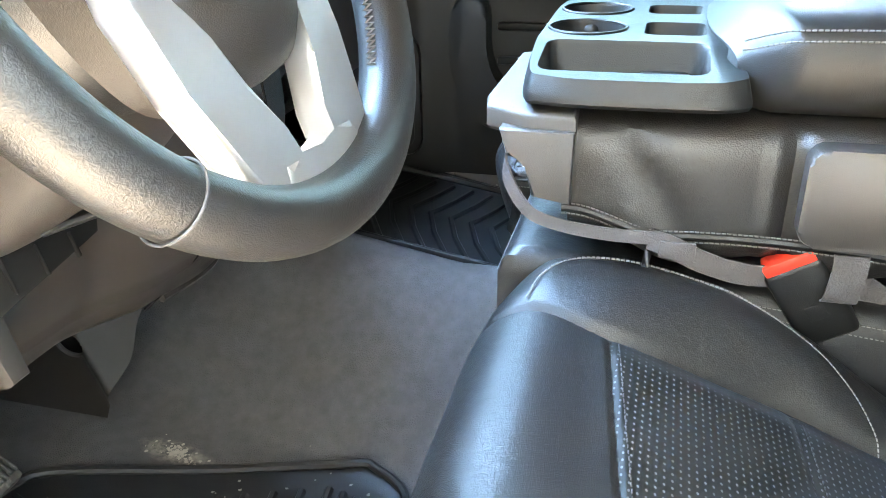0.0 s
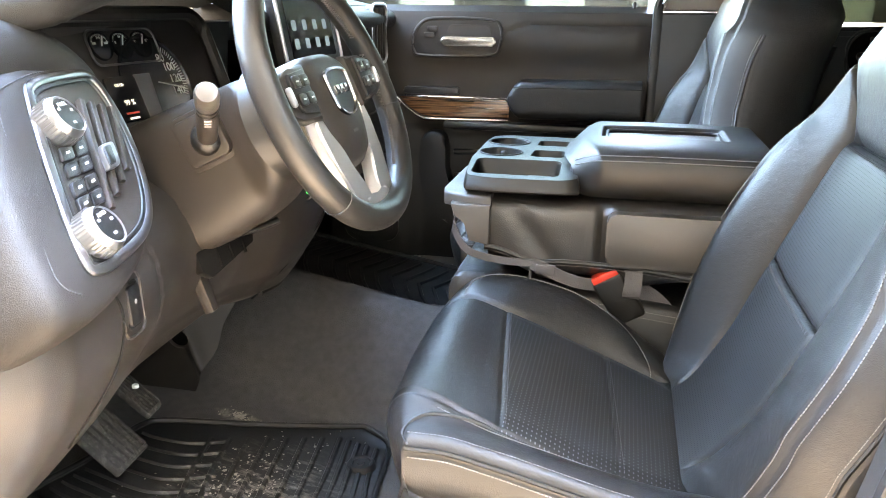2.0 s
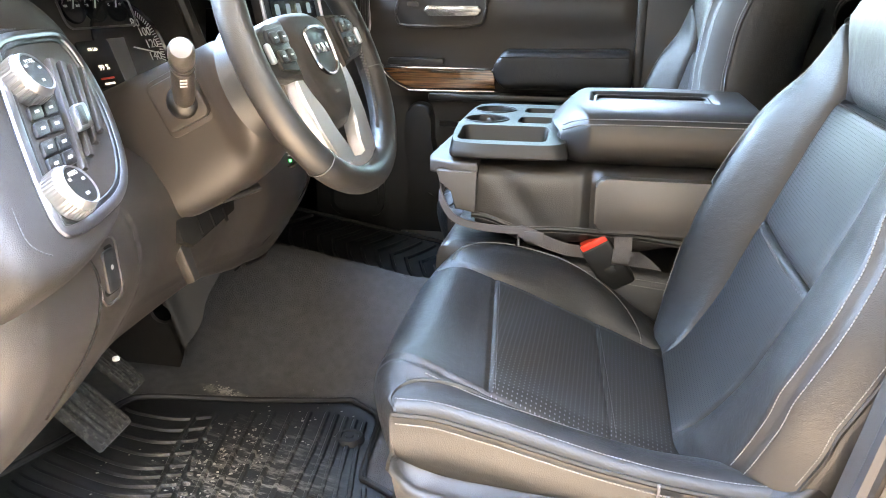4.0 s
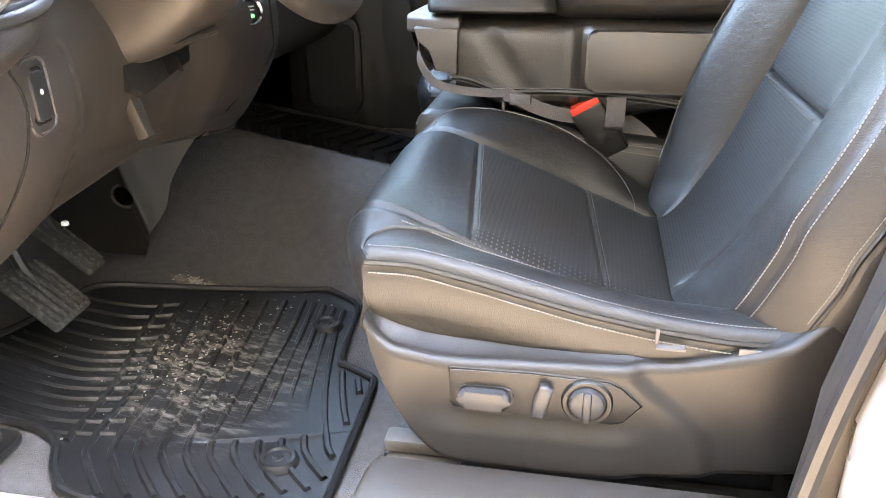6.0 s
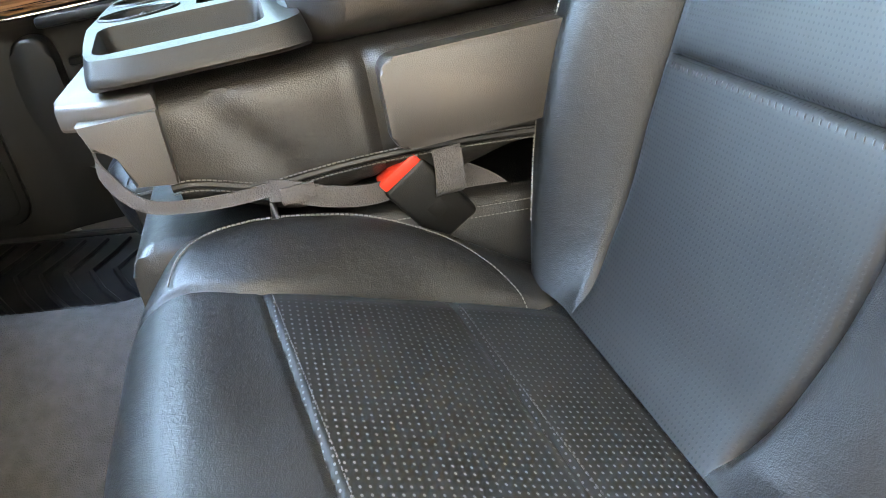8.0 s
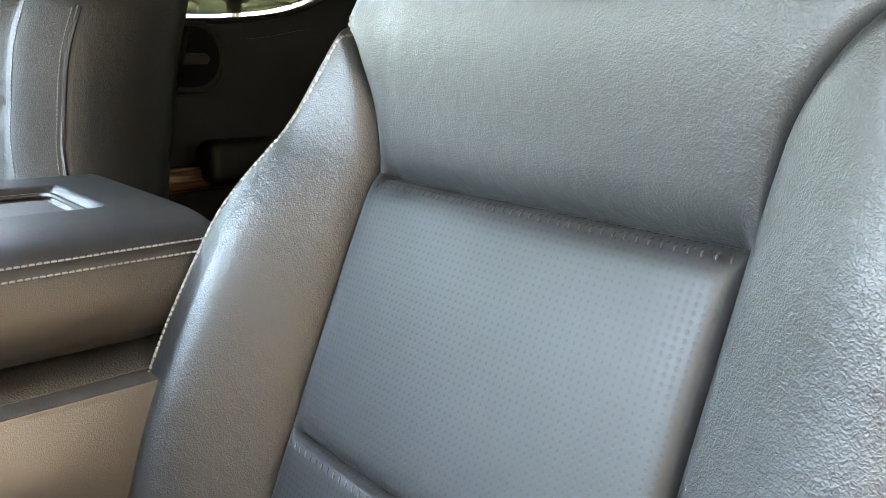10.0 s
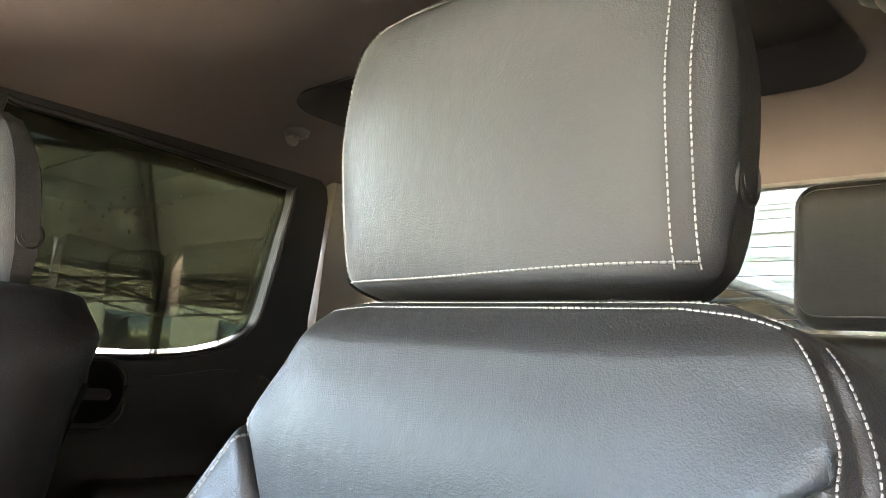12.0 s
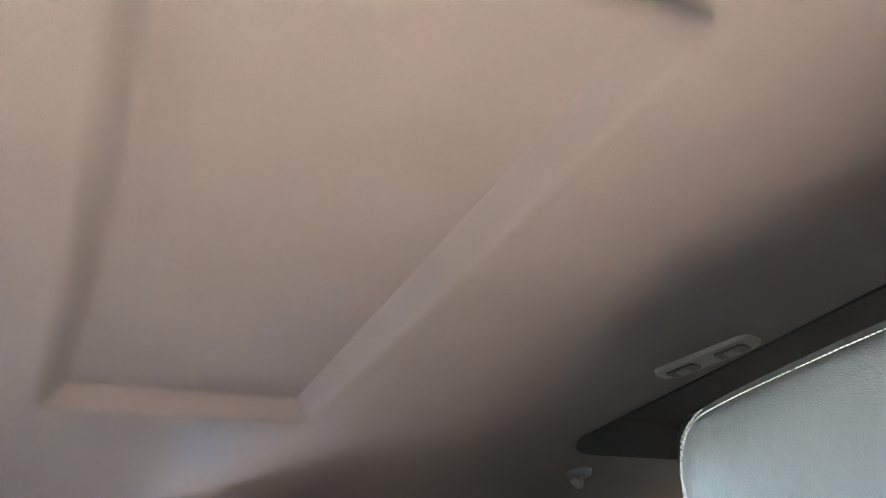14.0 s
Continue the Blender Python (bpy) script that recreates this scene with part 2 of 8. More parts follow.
def sheet(bm, fn, nu, nv, close_u=False, close_v=False, uvfn=None, region=None):
    """A grid of faces over fn(u, v), u and v from 0 to 1. uvfn gives surface coordinates, region a material slot."""
    rows = [[bm.verts.new(fn(i / (nu if close_u else nu - 1), j / (nv if close_v else nv - 1))) for j in range(nv)] for i in range(nu)]
    layer = bm.loops.layers.uv.verify() if uvfn else None
    for i in range(nu if close_u else nu - 1):
        for j in range(nv if close_v else nv - 1):
            ij = [(i, j), (i + 1, j), (i + 1, j + 1), (i, j + 1)]
            try:
                f = bm.faces.new([rows[a % nu][b % nv] for a, b in ij])
            except ValueError:
                continue
            if uvfn:
                for lp, (a, b) in zip(f.loops, ij):
                    lp[layer].uv = uvfn(a / (nu if close_u else nu - 1), b / (nv if close_v else nv - 1))
            if region:
                f.material_index = region((i + 0.5) / (nu if close_u else nu - 1), (j + 0.5) / (nv if close_v else nv - 1))
    return rows


def cap(bm, ring):
    try:
        bm.faces.new(ring)
    except ValueError:
        pass


def box(bm, c, size, bevel=0.004, m=None, seg=2, taper=None):
    """A bevelled box; taper scales its top in x and y."""
    r = bmesh.ops.create_cube(bm, size=1.0)
    vs = r["verts"]
    for v in vs:
        k = taper if taper and v.co.z > 0 else (1, 1)
        v.co = Vector((v.co.x * size[0] * k[0], v.co.y * size[1] * k[1], v.co.z * size[2]))
    if bevel:
        es = {e for v in vs for e in v.link_edges}
        r = bmesh.ops.bevel(bm, geom=list(es), offset=min(bevel, 0.45 * min(size)), segments=seg, affect="EDGES", profile=0.5)
        vs = list({v for f in r["faces"] for v in f.verts} | {v for v in vs if v.is_valid})
    t = (m if m is not None else Matrix.Identity(4))
    if m is None:
        t = Matrix.Translation(c)
    else:
        t = m @ Matrix.Translation(c)
    bmesh.ops.transform(bm, matrix=t, verts=vs)
    return vs


def basis(o, ex, ey, ez):
    m = Matrix((ex, ey, ez)).transposed().to_4x4()
    m.translation = o
    return m


def prism(bm, pts, m, depth, bevel=0.003, seg=2):
    """An outline in m's xy plane, drawn out by depth along m's +z, with rounded rims."""
    a = [bm.verts.new((x, y, 0)) for x, y in pts]
    b = [bm.verts.new((x, y, depth)) for x, y in pts]
    n = len(pts)
    fs = [bm.faces.new(a), bm.faces.new(b)] + [bm.faces.new((a[i], a[(i + 1) % n], b[(i + 1) % n], b[i])) for i in range(n)]
    vs = a + b
    if bevel:
        es = [e for f in fs[:2] for e in f.edges]
        r = bmesh.ops.bevel(bm, geom=es, offset=bevel, segments=seg, affect="EDGES", profile=0.5)
        vs = list({v for f in r["faces"] for v in f.verts} | {v for v in vs if v.is_valid})
    bmesh.ops.transform(bm, matrix=m, verts=vs)
    return vs


def rounded(w, h, r, n=5, cx=0.0, cy=0.0):
    """The outline of a rounded rectangle."""
    out = []
    for sx, sy, a0 in ((1, 1, 0), (-1, 1, 90), (-1, -1, 180), (1, -1, 270)):
        for k in range(n + 1):
            a = radians(a0 + 90 * k / n)
            out.append((cx + sx * (w / 2 - r) + r * math.cos(a), cy + sy * (h / 2 - r) + r * math.sin(a)))
    return out


def curve_pts(pts, n, closed=False):
    """n points on a smooth line through the given ones."""
    p = [Vector(q) for q in pts]
    k = len(p)
    out = []
    spans = k if closed else k - 1
    for i in range(n):
        t = i / (n if closed else n - 1) * spans
        s = min(int(t), spans - 1)
        f = t - s
        g = (lambda j: p[j % k]) if closed else (lambda j: p[max(0, min(k - 1, j))])
        a, b, c, d = g(s - 1), g(s), g(s + 1), g(s + 2)
        out.append(0.5 * ((2 * b) + (c - a) * f + (2 * a - 5 * b + 4 * c - d) * f * f + (3 * b - a - 3 * c + d) * f ** 3))
    return out


def tube(bm, pts, r, sides=8, closed=False, flatten=1.0, up=(0, 0, 1), ends=True):
    """A round or flattened tube along a line; r may be a function of 0..1."""
    p = [Vector(q) for q in pts]
    n = len(p)
    rings = []
    for i in range(n):
        d = (p[(i + 1) % n] - p[i - 1]) if closed else (p[min(i + 1, n - 1)] - p[max(i - 1, 0)])
        d.normalize()
        s = d.cross(Vector(up))
        if s.length < 1e-4:
            s = d.cross(Vector((1, 0, 0)))
        s.normalize()
        u = s.cross(d)
        rr = r(i / max(1, n - 1)) if callable(r) else r
        rings.append([bm.verts.new(p[i] + s * rr * math.cos(2 * math.pi * k / sides) + u * rr * flatten * math.sin(2 * math.pi * k / sides)) for k in range(sides)])
    for i in range(n if closed else n - 1):
        a, b = rings[i], rings[(i + 1) % n]
        for k in range(sides):
            bm.faces.new((a[k], a[(k + 1) % sides], b[(k + 1) % sides], b[k]))
    if ends and not closed:
        cap(bm, rings[0])
        cap(bm, rings[-1])


def stitches(bm, pts, length=0.0038, gap=0.0010, width=0.00052, lift=0.0006, normal=None):
    """A row of separate thread stitches along a line."""
    p = [Vector(q) for q in pts]
    run = 0.0
    acc = [0.0]
    for a, b in zip(p, p[1:]):
        run += (b - a).length
        acc.append(run)

    def at(s):
        k = 0
        lo, hi = 0, len(acc) - 1
        while hi - lo > 1:
            k = (lo + hi) // 2
            lo, hi = (k, hi) if acc[k] <= s else (lo, k)
        f = (s - acc[lo]) / max(1e-9, acc[lo + 1] - acc[lo])
        return p[lo].lerp(p[lo + 1], f)

    s = 0.0
    while s + length < run:
        a, b = at(s), at(s + length)
        d = (b - a).normalized()
        up = Vector(normal(a) if callable(normal) else (normal or (0, 0, 1)))
        side = d.cross(up).normalized()
        up = side.cross(d).normalized()
        m = (a + b) / 2
        h = (b - a).length / 2
        vs = []
        for x, w, z in ((-1, 0.5, 0), (-0.6, 1, 1), (0.6, 1, 1), (1, 0.5, 0)):
            for sg in (-1, 1):
                vs.append(bm.verts.new(m + d * h * x + side * sg * width * w + up * (lift * z)))
        for i in range(3):
            bm.faces.new((vs[2 * i], vs[2 * i + 2], vs[2 * i + 3], vs[2 * i + 1]))
        lows = [bm.verts.new(v.co - up * 0.002) for v in vs]
        for i in range(3):
            bm.faces.new((vs[2 * i], lows[2 * i], lows[2 * i + 2], vs[2 * i + 2]))
            bm.faces.new((vs[2 * i + 1], vs[2 * i + 3], lows[2 * i + 3], lows[2 * i + 1]))
        s += length + gap


def lathe(bm, profile, m, sides=40):
    """A turned shape: profile of (radius, height) round m's z axis."""
    rings = []
    for r, z in profile:
        if r < 1e-6:
            rings.append([bm.verts.new(m @ Vector((0, 0, z)))])
        else:
            rings.append([bm.verts.new(m @ Vector((r * math.cos(2 * math.pi * k / sides), r * math.sin(2 * math.pi * k / sides), z))) for k in range(sides)])
    for a, b in zip(rings, rings[1:]):
        for k in range(sides):
            q = [a[k % len(a)], a[(k + 1) % len(a)], b[(k + 1) % len(b)], b[k % len(b)]]
            q = list(dict.fromkeys(q))
            if len(q) > 2:
                cap(bm, q)


def wordmark(text, size, m, material, parent, name="lettering", depth=0.0003):
    """Letters as a mesh, standing in m's xy plane."""
    cu = bpy.data.curves.new(name, "FONT")
    cu.body, cu.size, cu.extrude, cu.align_x, cu.align_y = text, size, depth, "CENTER", "CENTER"
    tmp = bpy.data.objects.new(name, cu)
    scene.collection.objects.link(tmp)
    me = bpy.data.meshes.new_from_object(tmp.evaluated_get(bpy.context.evaluated_depsgraph_get()))
    bpy.data.objects.remove(tmp)
    bm = bmesh.new()
    bm.from_mesh(me)
    bmesh.ops.transform(bm, matrix=m, verts=bm.verts)
    return part(name, bm, material, parent, flat=True)


def lerp_table(tab):
    """A smooth curve through (x, y) pairs in order of x, without overshoot."""
    xs, ys = [p[0] for p in tab], [p[1] for p in tab]
    d = [(b - a) / (q - p) for p, q, a, b in zip(xs, xs[1:], ys, ys[1:])]
    g = [d[0]] + [0.0 if p * q <= 0 else 2 * p * q / (p + q) for p, q in zip(d, d[1:])] + [d[-1]]

    def f(x):
        if x <= xs[0]:
            return ys[0]
        for i in range(len(d)):
            if x <= xs[i + 1]:
                h = xs[i + 1] - xs[i]
                t = (x - xs[i]) / h
                return (1 + 2 * t) * (1 - t) ** 2 * ys[i] + t * (1 - t) ** 2 * h * g[i] + t * t * (3 - 2 * t) * ys[i + 1] + t * t * (t - 1) * h * g[i + 1]
        return ys[-1]
    return f


def oval(a, b, v, n=5.0):
    """A point of a squarish oval with half-axes a and b, at the share v of a full turn."""
    t = 2 * math.pi * v
    c, s = math.cos(t), math.sin(t)
    r = (abs(c / a) ** n + abs(s / b) ** n) ** (-1 / n)
    return r * c, r * s


def ease(a, b, x):
    t = max(0.0, min(1.0, (x - a) / (b - a)))
    return t * t * (3 - 2 * t)


def groove(d, width, depth):
    return -depth * math.exp(-(d / width) ** 2)


# ---- large structure: ground, cab shell ----
GROUND_Z = -0.78
bm = bmesh.new()
sheet(bm, lambda u, v: Vector((-300 + 600 * u, -300 + 600 * v, GROUND_Z)), 2, 2)
lone("ground", bm, CONCRETE, "worn dusty concrete yard around the parked truck", "ground", kind="structure")


def floor_z(x, y):
    """Cab floor: level under the seats, rising towards the pedals and up the toe board."""
    z = 0.19 * max(0.0, -0.2 - x)
    z += 1.1 * max(0.0, -0.80 - x) ** 1.0
    z += (0.20 * ease(0.29, 0.58, y) - 0.10 * ease(0.60, 0.72, y)) * ease(0.15, -0.1, x) * ease(-1.0, -0.8, x)
    return z


bm = bmesh.new()
sheet(bm, lambda u, v: Vector((-1.05 + 2.75 * u, -0.43 + 1.62 * v, floor_z(-1.05 + 2.75 * u, -0.43 + 1.62 * v))), 120, 60)
lone("floor", bm, CARPET, "worn charcoal carpet covering the cab floor", "carpet", kind="structure")

# sub-floor, firewall and body sides
bm = bmesh.new()
box(bm, (0.33, 0.41, -0.07), (2.8, 1.7, 0.10), 0.01)
lone("underbody", bm, STEEL, "dark steel underbody below the cab floor", "underbody", kind="structure")
bm = bmesh.new()
box(bm, (-1.08, 0.41, 0.42), (0.06, 1.66, 0.92), 0.01)
lone("firewall", bm, PLASTIC_BLACK, "black insulated firewall behind the dashboard", "firewall", kind="structure")


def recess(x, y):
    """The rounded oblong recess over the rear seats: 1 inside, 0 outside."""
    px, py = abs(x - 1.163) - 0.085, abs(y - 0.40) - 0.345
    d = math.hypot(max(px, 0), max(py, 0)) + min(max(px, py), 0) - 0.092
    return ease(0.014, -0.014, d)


def headliner_z(x, y):
    z = 1.315 - 0.09 * max(0, (abs(y - 0.41) - 0.45) / 0.35) ** 2.2 - 0.03 * max(0, (-x - 0.1) / 0.3) ** 2 - 0.05 * max(0, (x - 1.2) / 0.5) ** 2
    # shallow raised panel over the front seats
    rx = ease(0.478, 0.452, x) * ease(0.112, 0.152, x + 0.05 * (0.4 - y) ** 2)
    ry = ease(0.775, 0.745, y) * ease(-0.105, -0.070, y)
    z += 0.030 * rx * ry
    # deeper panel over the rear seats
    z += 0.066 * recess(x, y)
    return z


bm = bmesh.new()
sheet(bm, lambda u, v: Vector((-0.42 + 2.12 * u, -0.38 + 1.58 * v, headliner_z(-0.42 + 2.12 * u, -0.38 + 1.58 * v))), 300, 220)
lone("ceiling", bm, LINER, "grey cloth headliner with moulded panels and a rear recess", "headliner", kind="structure")
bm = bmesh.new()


# dark sheet laid over the recess in place of its shade
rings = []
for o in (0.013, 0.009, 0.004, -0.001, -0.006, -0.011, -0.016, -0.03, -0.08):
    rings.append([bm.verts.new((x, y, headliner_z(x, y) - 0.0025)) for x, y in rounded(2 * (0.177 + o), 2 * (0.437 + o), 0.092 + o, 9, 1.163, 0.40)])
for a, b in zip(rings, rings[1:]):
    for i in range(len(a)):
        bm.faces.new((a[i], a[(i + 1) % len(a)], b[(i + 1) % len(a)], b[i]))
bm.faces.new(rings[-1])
lone("ceiling_recess_shade", bm, SHADE_LINER, "dark sheet painting the shade in the rear ceiling recess", "ceiling panel", kind="structure")
bm = bmesh.new()


def roof_pt(u, v):
    x, y = -0.44 + 2.24 * u, -0.46 + 1.74 * v
    return Vector((x, y, 1.40 - 0.07 * abs((y - 0.41) / 0.87) ** 4 - 0.08 * max(0, -x / 0.6) ** 2 - 0.05 * max(0, (x - 1.2) / 0.6) ** 2))


sheet(bm, roof_pt, 30, 24)
lone("roof", bm, PAINT, "silver painted steel cab roof", "roof", kind="structure")


def side_wall(y_in, y_out, names):
    """Body side with its pillars, sill and rails, in upright pieces round the openings."""
    s = 1 if y_out > y_in else -1
    yc, yw = (y_in + y_out) / 2, abs(y_out - y_in)
    bm = bmesh.new()
    box(bm, (0.30, yc, -0.10), (2.7, yw, 0.40), 0.02)
    lone(names + "_sill", bm, PAINT, "silver painted body sill under the doors", "sill", kind="structure")
    bm = bmesh.new()
    box(bm, (0.67, yc - s * 0.03, 1.33), (2.21, yw * 0.8, 0.13), 0.03)
    lone(names + "_roof_rail", bm, PAINT, "silver painted roof rail above the doors", "roof rail", kind="structure")
    bm = bmesh.new()
    tube(bm, [(-0.40, yc - s * 0.04, 1.30), (-0.75, yc - s * 0.02, 1.08), (-1.10, yc, 0.86)], 0.045, 10)
    lone(names + "_windscreen_pillar", bm, TRIM, "grey trimmed windscreen pillar", "pillar", kind="structure")
    return yc, yw


side_wall(1.19, 1.27, "passenger_side")
side_wall(-0.40, -0.48, "driver_side")

# back wall with its wide window
bm = bmesh.new()
box(bm, (1.73, 0.41, 0.42), (0.07, 1.66, 1.02), 0.01)
box(bm, (1.73, 0.41, 1.33), (0.07, 1.66, 0.13), 0.01)
box(bm, (1.73, -0.33, 1.10), (0.07, 0.18, 0.40), 0.01)
box(bm, (1.73, 1.15, 1.10), (0.07, 0.18, 0.40), 0.01)
lone("wall_rear", bm, TRIM, "grey trimmed rear cab wall around the back window", "wall", kind="structure")
win = thing("window_rear", (1.73, 0.41, 0.94), "wide fixed back window with heating lines", "window", kind="structure")
bm = bmesh.new()
box(bm, (1.735, 0.41, 1.10), (0.006, 1.32, 0.36), 0.0)
pane = part("pane", bm, REAR_GLASS, win, "tinted glass")
pane.visible_shadow = False
bm = bmesh.new()
for k in range(12):
    box(bm, (1.729, 0.41, 0.95 + 0.028 * k), (0.001, 1.26, 0.0012), 0.0)
part("heating_line", bm, STEEL, win, "thin brown heating lines")
bm = bmesh.new()
tube(bm, [(1.70, 0.41 + x, 1.10 + y) for x, y in rounded(1.33, 0.36, 0.06, 4)], 0.014, 8, closed=True)
part("seal", bm, RUBBER_CLEAN, win, "black rubber seal")

# windscreen
win = thing("windscreen", (-0.8, 0.41, 0.9), "sloping clear windscreen ahead of the dashboard", "windscreen", kind="structure")
bm = bmesh.new()
sheet(bm, lambda u, v: Vector((-1.12 + 0.72 * u - 0.05 * math.sin(math.pi * v), -0.36 + 1.54 * v, 0.85 + 0.435 * u)), 8, 20)
pane = part("pane", bm, SCREEN_GLASS, win, "faintly green laminated glass")
pane.visible_shadow = False


# unseen cowl shelf, added to keep sun off the floor, and unseen bonnet
bm = bmesh.new()
box(bm, (-0.90, 0.41, 0.815), (0.52, 1.60, 0.03), 0.008)
lone("cowl", bm, PLASTIC_BLACK, "unseen black shelf below the windscreen, added to block sun", "cowl", kind="structure")
bm = bmesh.new()
sheet(bm, lambda u, v: Vector((-1.10 - 1.25 * u, -0.40 + 1.62 * v, 0.84 - 0.05 * u - 0.16 * max(0, u - 0.8) - 0.10 * abs(2 * v - 1) ** 4)), 14, 20)
sheet(bm, lambda u, v: Vector((-2.35, -0.40 + 1.62 * v, 0.758 - 0.10 * abs(2 * v - 1) ** 4 - 1.1 * u)), 2, 20)
for yy in (-0.40, 1.22):
    sheet(bm, lambda u, v: Vector((-1.10 - 1.25 * u, yy, 0.74 - 0.082 * u - 1.0 * v)), 2, 2)
lone("bonnet", bm, PAINT, "silver painted truck bonnet and wings", "bonnet", kind="structure")


# ---- seats ----
SP0, SD, SN = Vector((0.467, 0, 0.51)), Vector((0.40, 0, 0.9165)), Vector((-0.9165, 0, 0.40))
back_w = lerp_table([(-0.26, 0.235), (-0.20, 0.268), (-0.12, 0.292), (0.0, 0.300), (0.12, 0.292), (0.21, 0.268), (0.32, 0.232), (0.365, 0.222), (0.395, 0.214), (0.412, 0.202), (0.423, 0.180), (0.430, 0.135)])
back_n = lerp_table([(-0.26, 0.03), (-0.20, 0.012), (-0.1, 0.0), (0.206, 0.004), (0.31, 0.030), (0.38, 0.036), (0.415, 0.026), (0.430, 0.012)])
bolster_n = lerp_table([(-0.26, 0.020), (-0.18, 0.050), (-0.10, 0.074), (0.0, 0.082), (0.12, 0.074), (0.22, 0.042), (0.31, 0.012), (0.36, 0.0)])
seam_y = lerp_table([(-0.26, 0.120), (-0.18, 0.140), (-0.05, 0.151), (0.206, 0.153), (0.25, 0.160), (0.29, 0.180), (0.32, 0.212), (0.335, 0.235)])


ridge_out = lerp_table([(-0.26, 0.228), (-0.19, 0.246), (-0.1, 0.268), (0.0, 0.274), (0.06, 0.268), (0.13, 0.254), (0.2, 0.241), (0.28, 0.236), (0.33, 0.231), (0.37, 0.217), (0.40, 0.198), (0.415, 0.175), (0.424, 0.150), (0.430, 0.115)])
bolster_out = lerp_table([(-0.26, -0.03), (-0.19, -0.016), (-0.13, 0.002), (-0.08, 0.012), (0.06, 0.012), (0.13, 0.020), (0.22, 0.030), (0.31, 0.012), (0.36, 0.0)])


def back_seam(s, side):
    """Where the centre panel meets the bolster."""
    edge = (ridge_out(s) if side < 0 else back_w(s)) - 0.012
    return min(seam_y(s), edge)


def back_edge(s, side):
    return ridge_out(s) + 0.030 * ease(0.432, 0.36, s) + 0.004 if side < 0 else back_w(s)


def back_front(y, s):
    """Forward bulge of the backrest at y across and s up. The door side (y below 0) is flatter and has a side panel."""
    a, side = abs(y), (-1 if y < 0 else 1)
    seam = back_seam(s, side)
    d = a - seam
    crease = ease(0.345, 0.318, s) * ease(-0.26, -0.22, s)
    n = back_n(s)
    if d <= 0:
        n -= 0.013 * crease * math.exp(d / 0.0055)
        n -= 0.009 * math.exp(-abs(s) / (0.0055 if s > 0 else 0.0035)) * ease(0.0, -0.012, d)
        n -= 0.026 * math.exp(-abs(s - 0.206) / (0.011 if s > 0.206 else 0.006)) * ease(0.004, -0.012, d)
    else:
        n -= 0.013 * crease * math.exp(-d / 0.0035)
    if side < 0:
        yr = ridge_out(s)
        n += bolster_out(s) * ease(0.135, yr, a) + 0.010 * crease * math.sin(math.pi * max(0.0, min(1.0, d / max(0.01, yr - seam))))
        if a > yr - 0.010:
            n -= 0.066 * ((a - yr + 0.010) / 0.044) ** 1.7
        n -= 0.0035 * math.exp(-((a - yr) / 0.0036) ** 2)
    else:
        w = back_w(s)
        n += bolster_n(s) * ease(0.135, 0.215, a)
        n -= 0.075 * max(0, (a - 0.78 * w) / (0.22 * w)) ** 2.2
    n += 0.010 * math.sin(math.pi * ease(0.206, 0.425, s)) * ease(0.22, 0.12, a)
    n += 0.006 * math.cos(a * 9.5) * ease(-0.22, -0.10, s) * ease(0.206, 0.12, s)
    return n


def back_point(y, s):
    return SP0 + SD * s + SN * back_front(y, s) + Vector((0, y, 0))


def near(values, centres):
    """Adds lines close to each centre, so that seams stay crisp."""
    out = set(values)
    for c in centres:
        for k in (-0.012, -0.008, -0.005, -0.003, -0.0015, 0, 0.0015, 0.003, 0.005, 0.008, 0.012):
            out.add(c + k)
    return sorted(v for v in out if values[0] <= v <= values[-1])


def crowd(n, power=1.7):
    """Shares from 0 to 1, denser towards both ends."""
    return [0.5 + 0.5 * math.copysign(1 - (1 - abs(2 * k / n - 1)) ** power, 2 * k / n - 1) for k in range(n)]


BACK_S = near([-0.26 + 0.69 * k / 150 for k in range(151)], (0.0, 0.206))
BACK_V = [("door", f) for f in crowd(56)] + [("mid", f) for f in crowd(84)] + [("in", f) for f in crowd(46)] + [("rear", k / 36) for k in range(36)]


def back_across(s, v):
    """y across the front, or None and the share of the rear."""
    sec, f = v
    if sec == "door":
        a, b = -back_edge(s, -1), -back_seam(s, -1)
    elif sec == "mid":
        a, b = -back_seam(s, -1), back_seam(s, 1)
    elif sec == "in":
        a, b = back_seam(s, 1), back_edge(s, 1)
    else:
        a, b, q = back_edge(s, 1), -back_edge(s, -1), math.cos(math.pi * f)
        return (a + b) / 2 + (a - b) / 2 * math.copysign(abs(q) ** 0.25, q), f
    return a + (b - a) * f, None


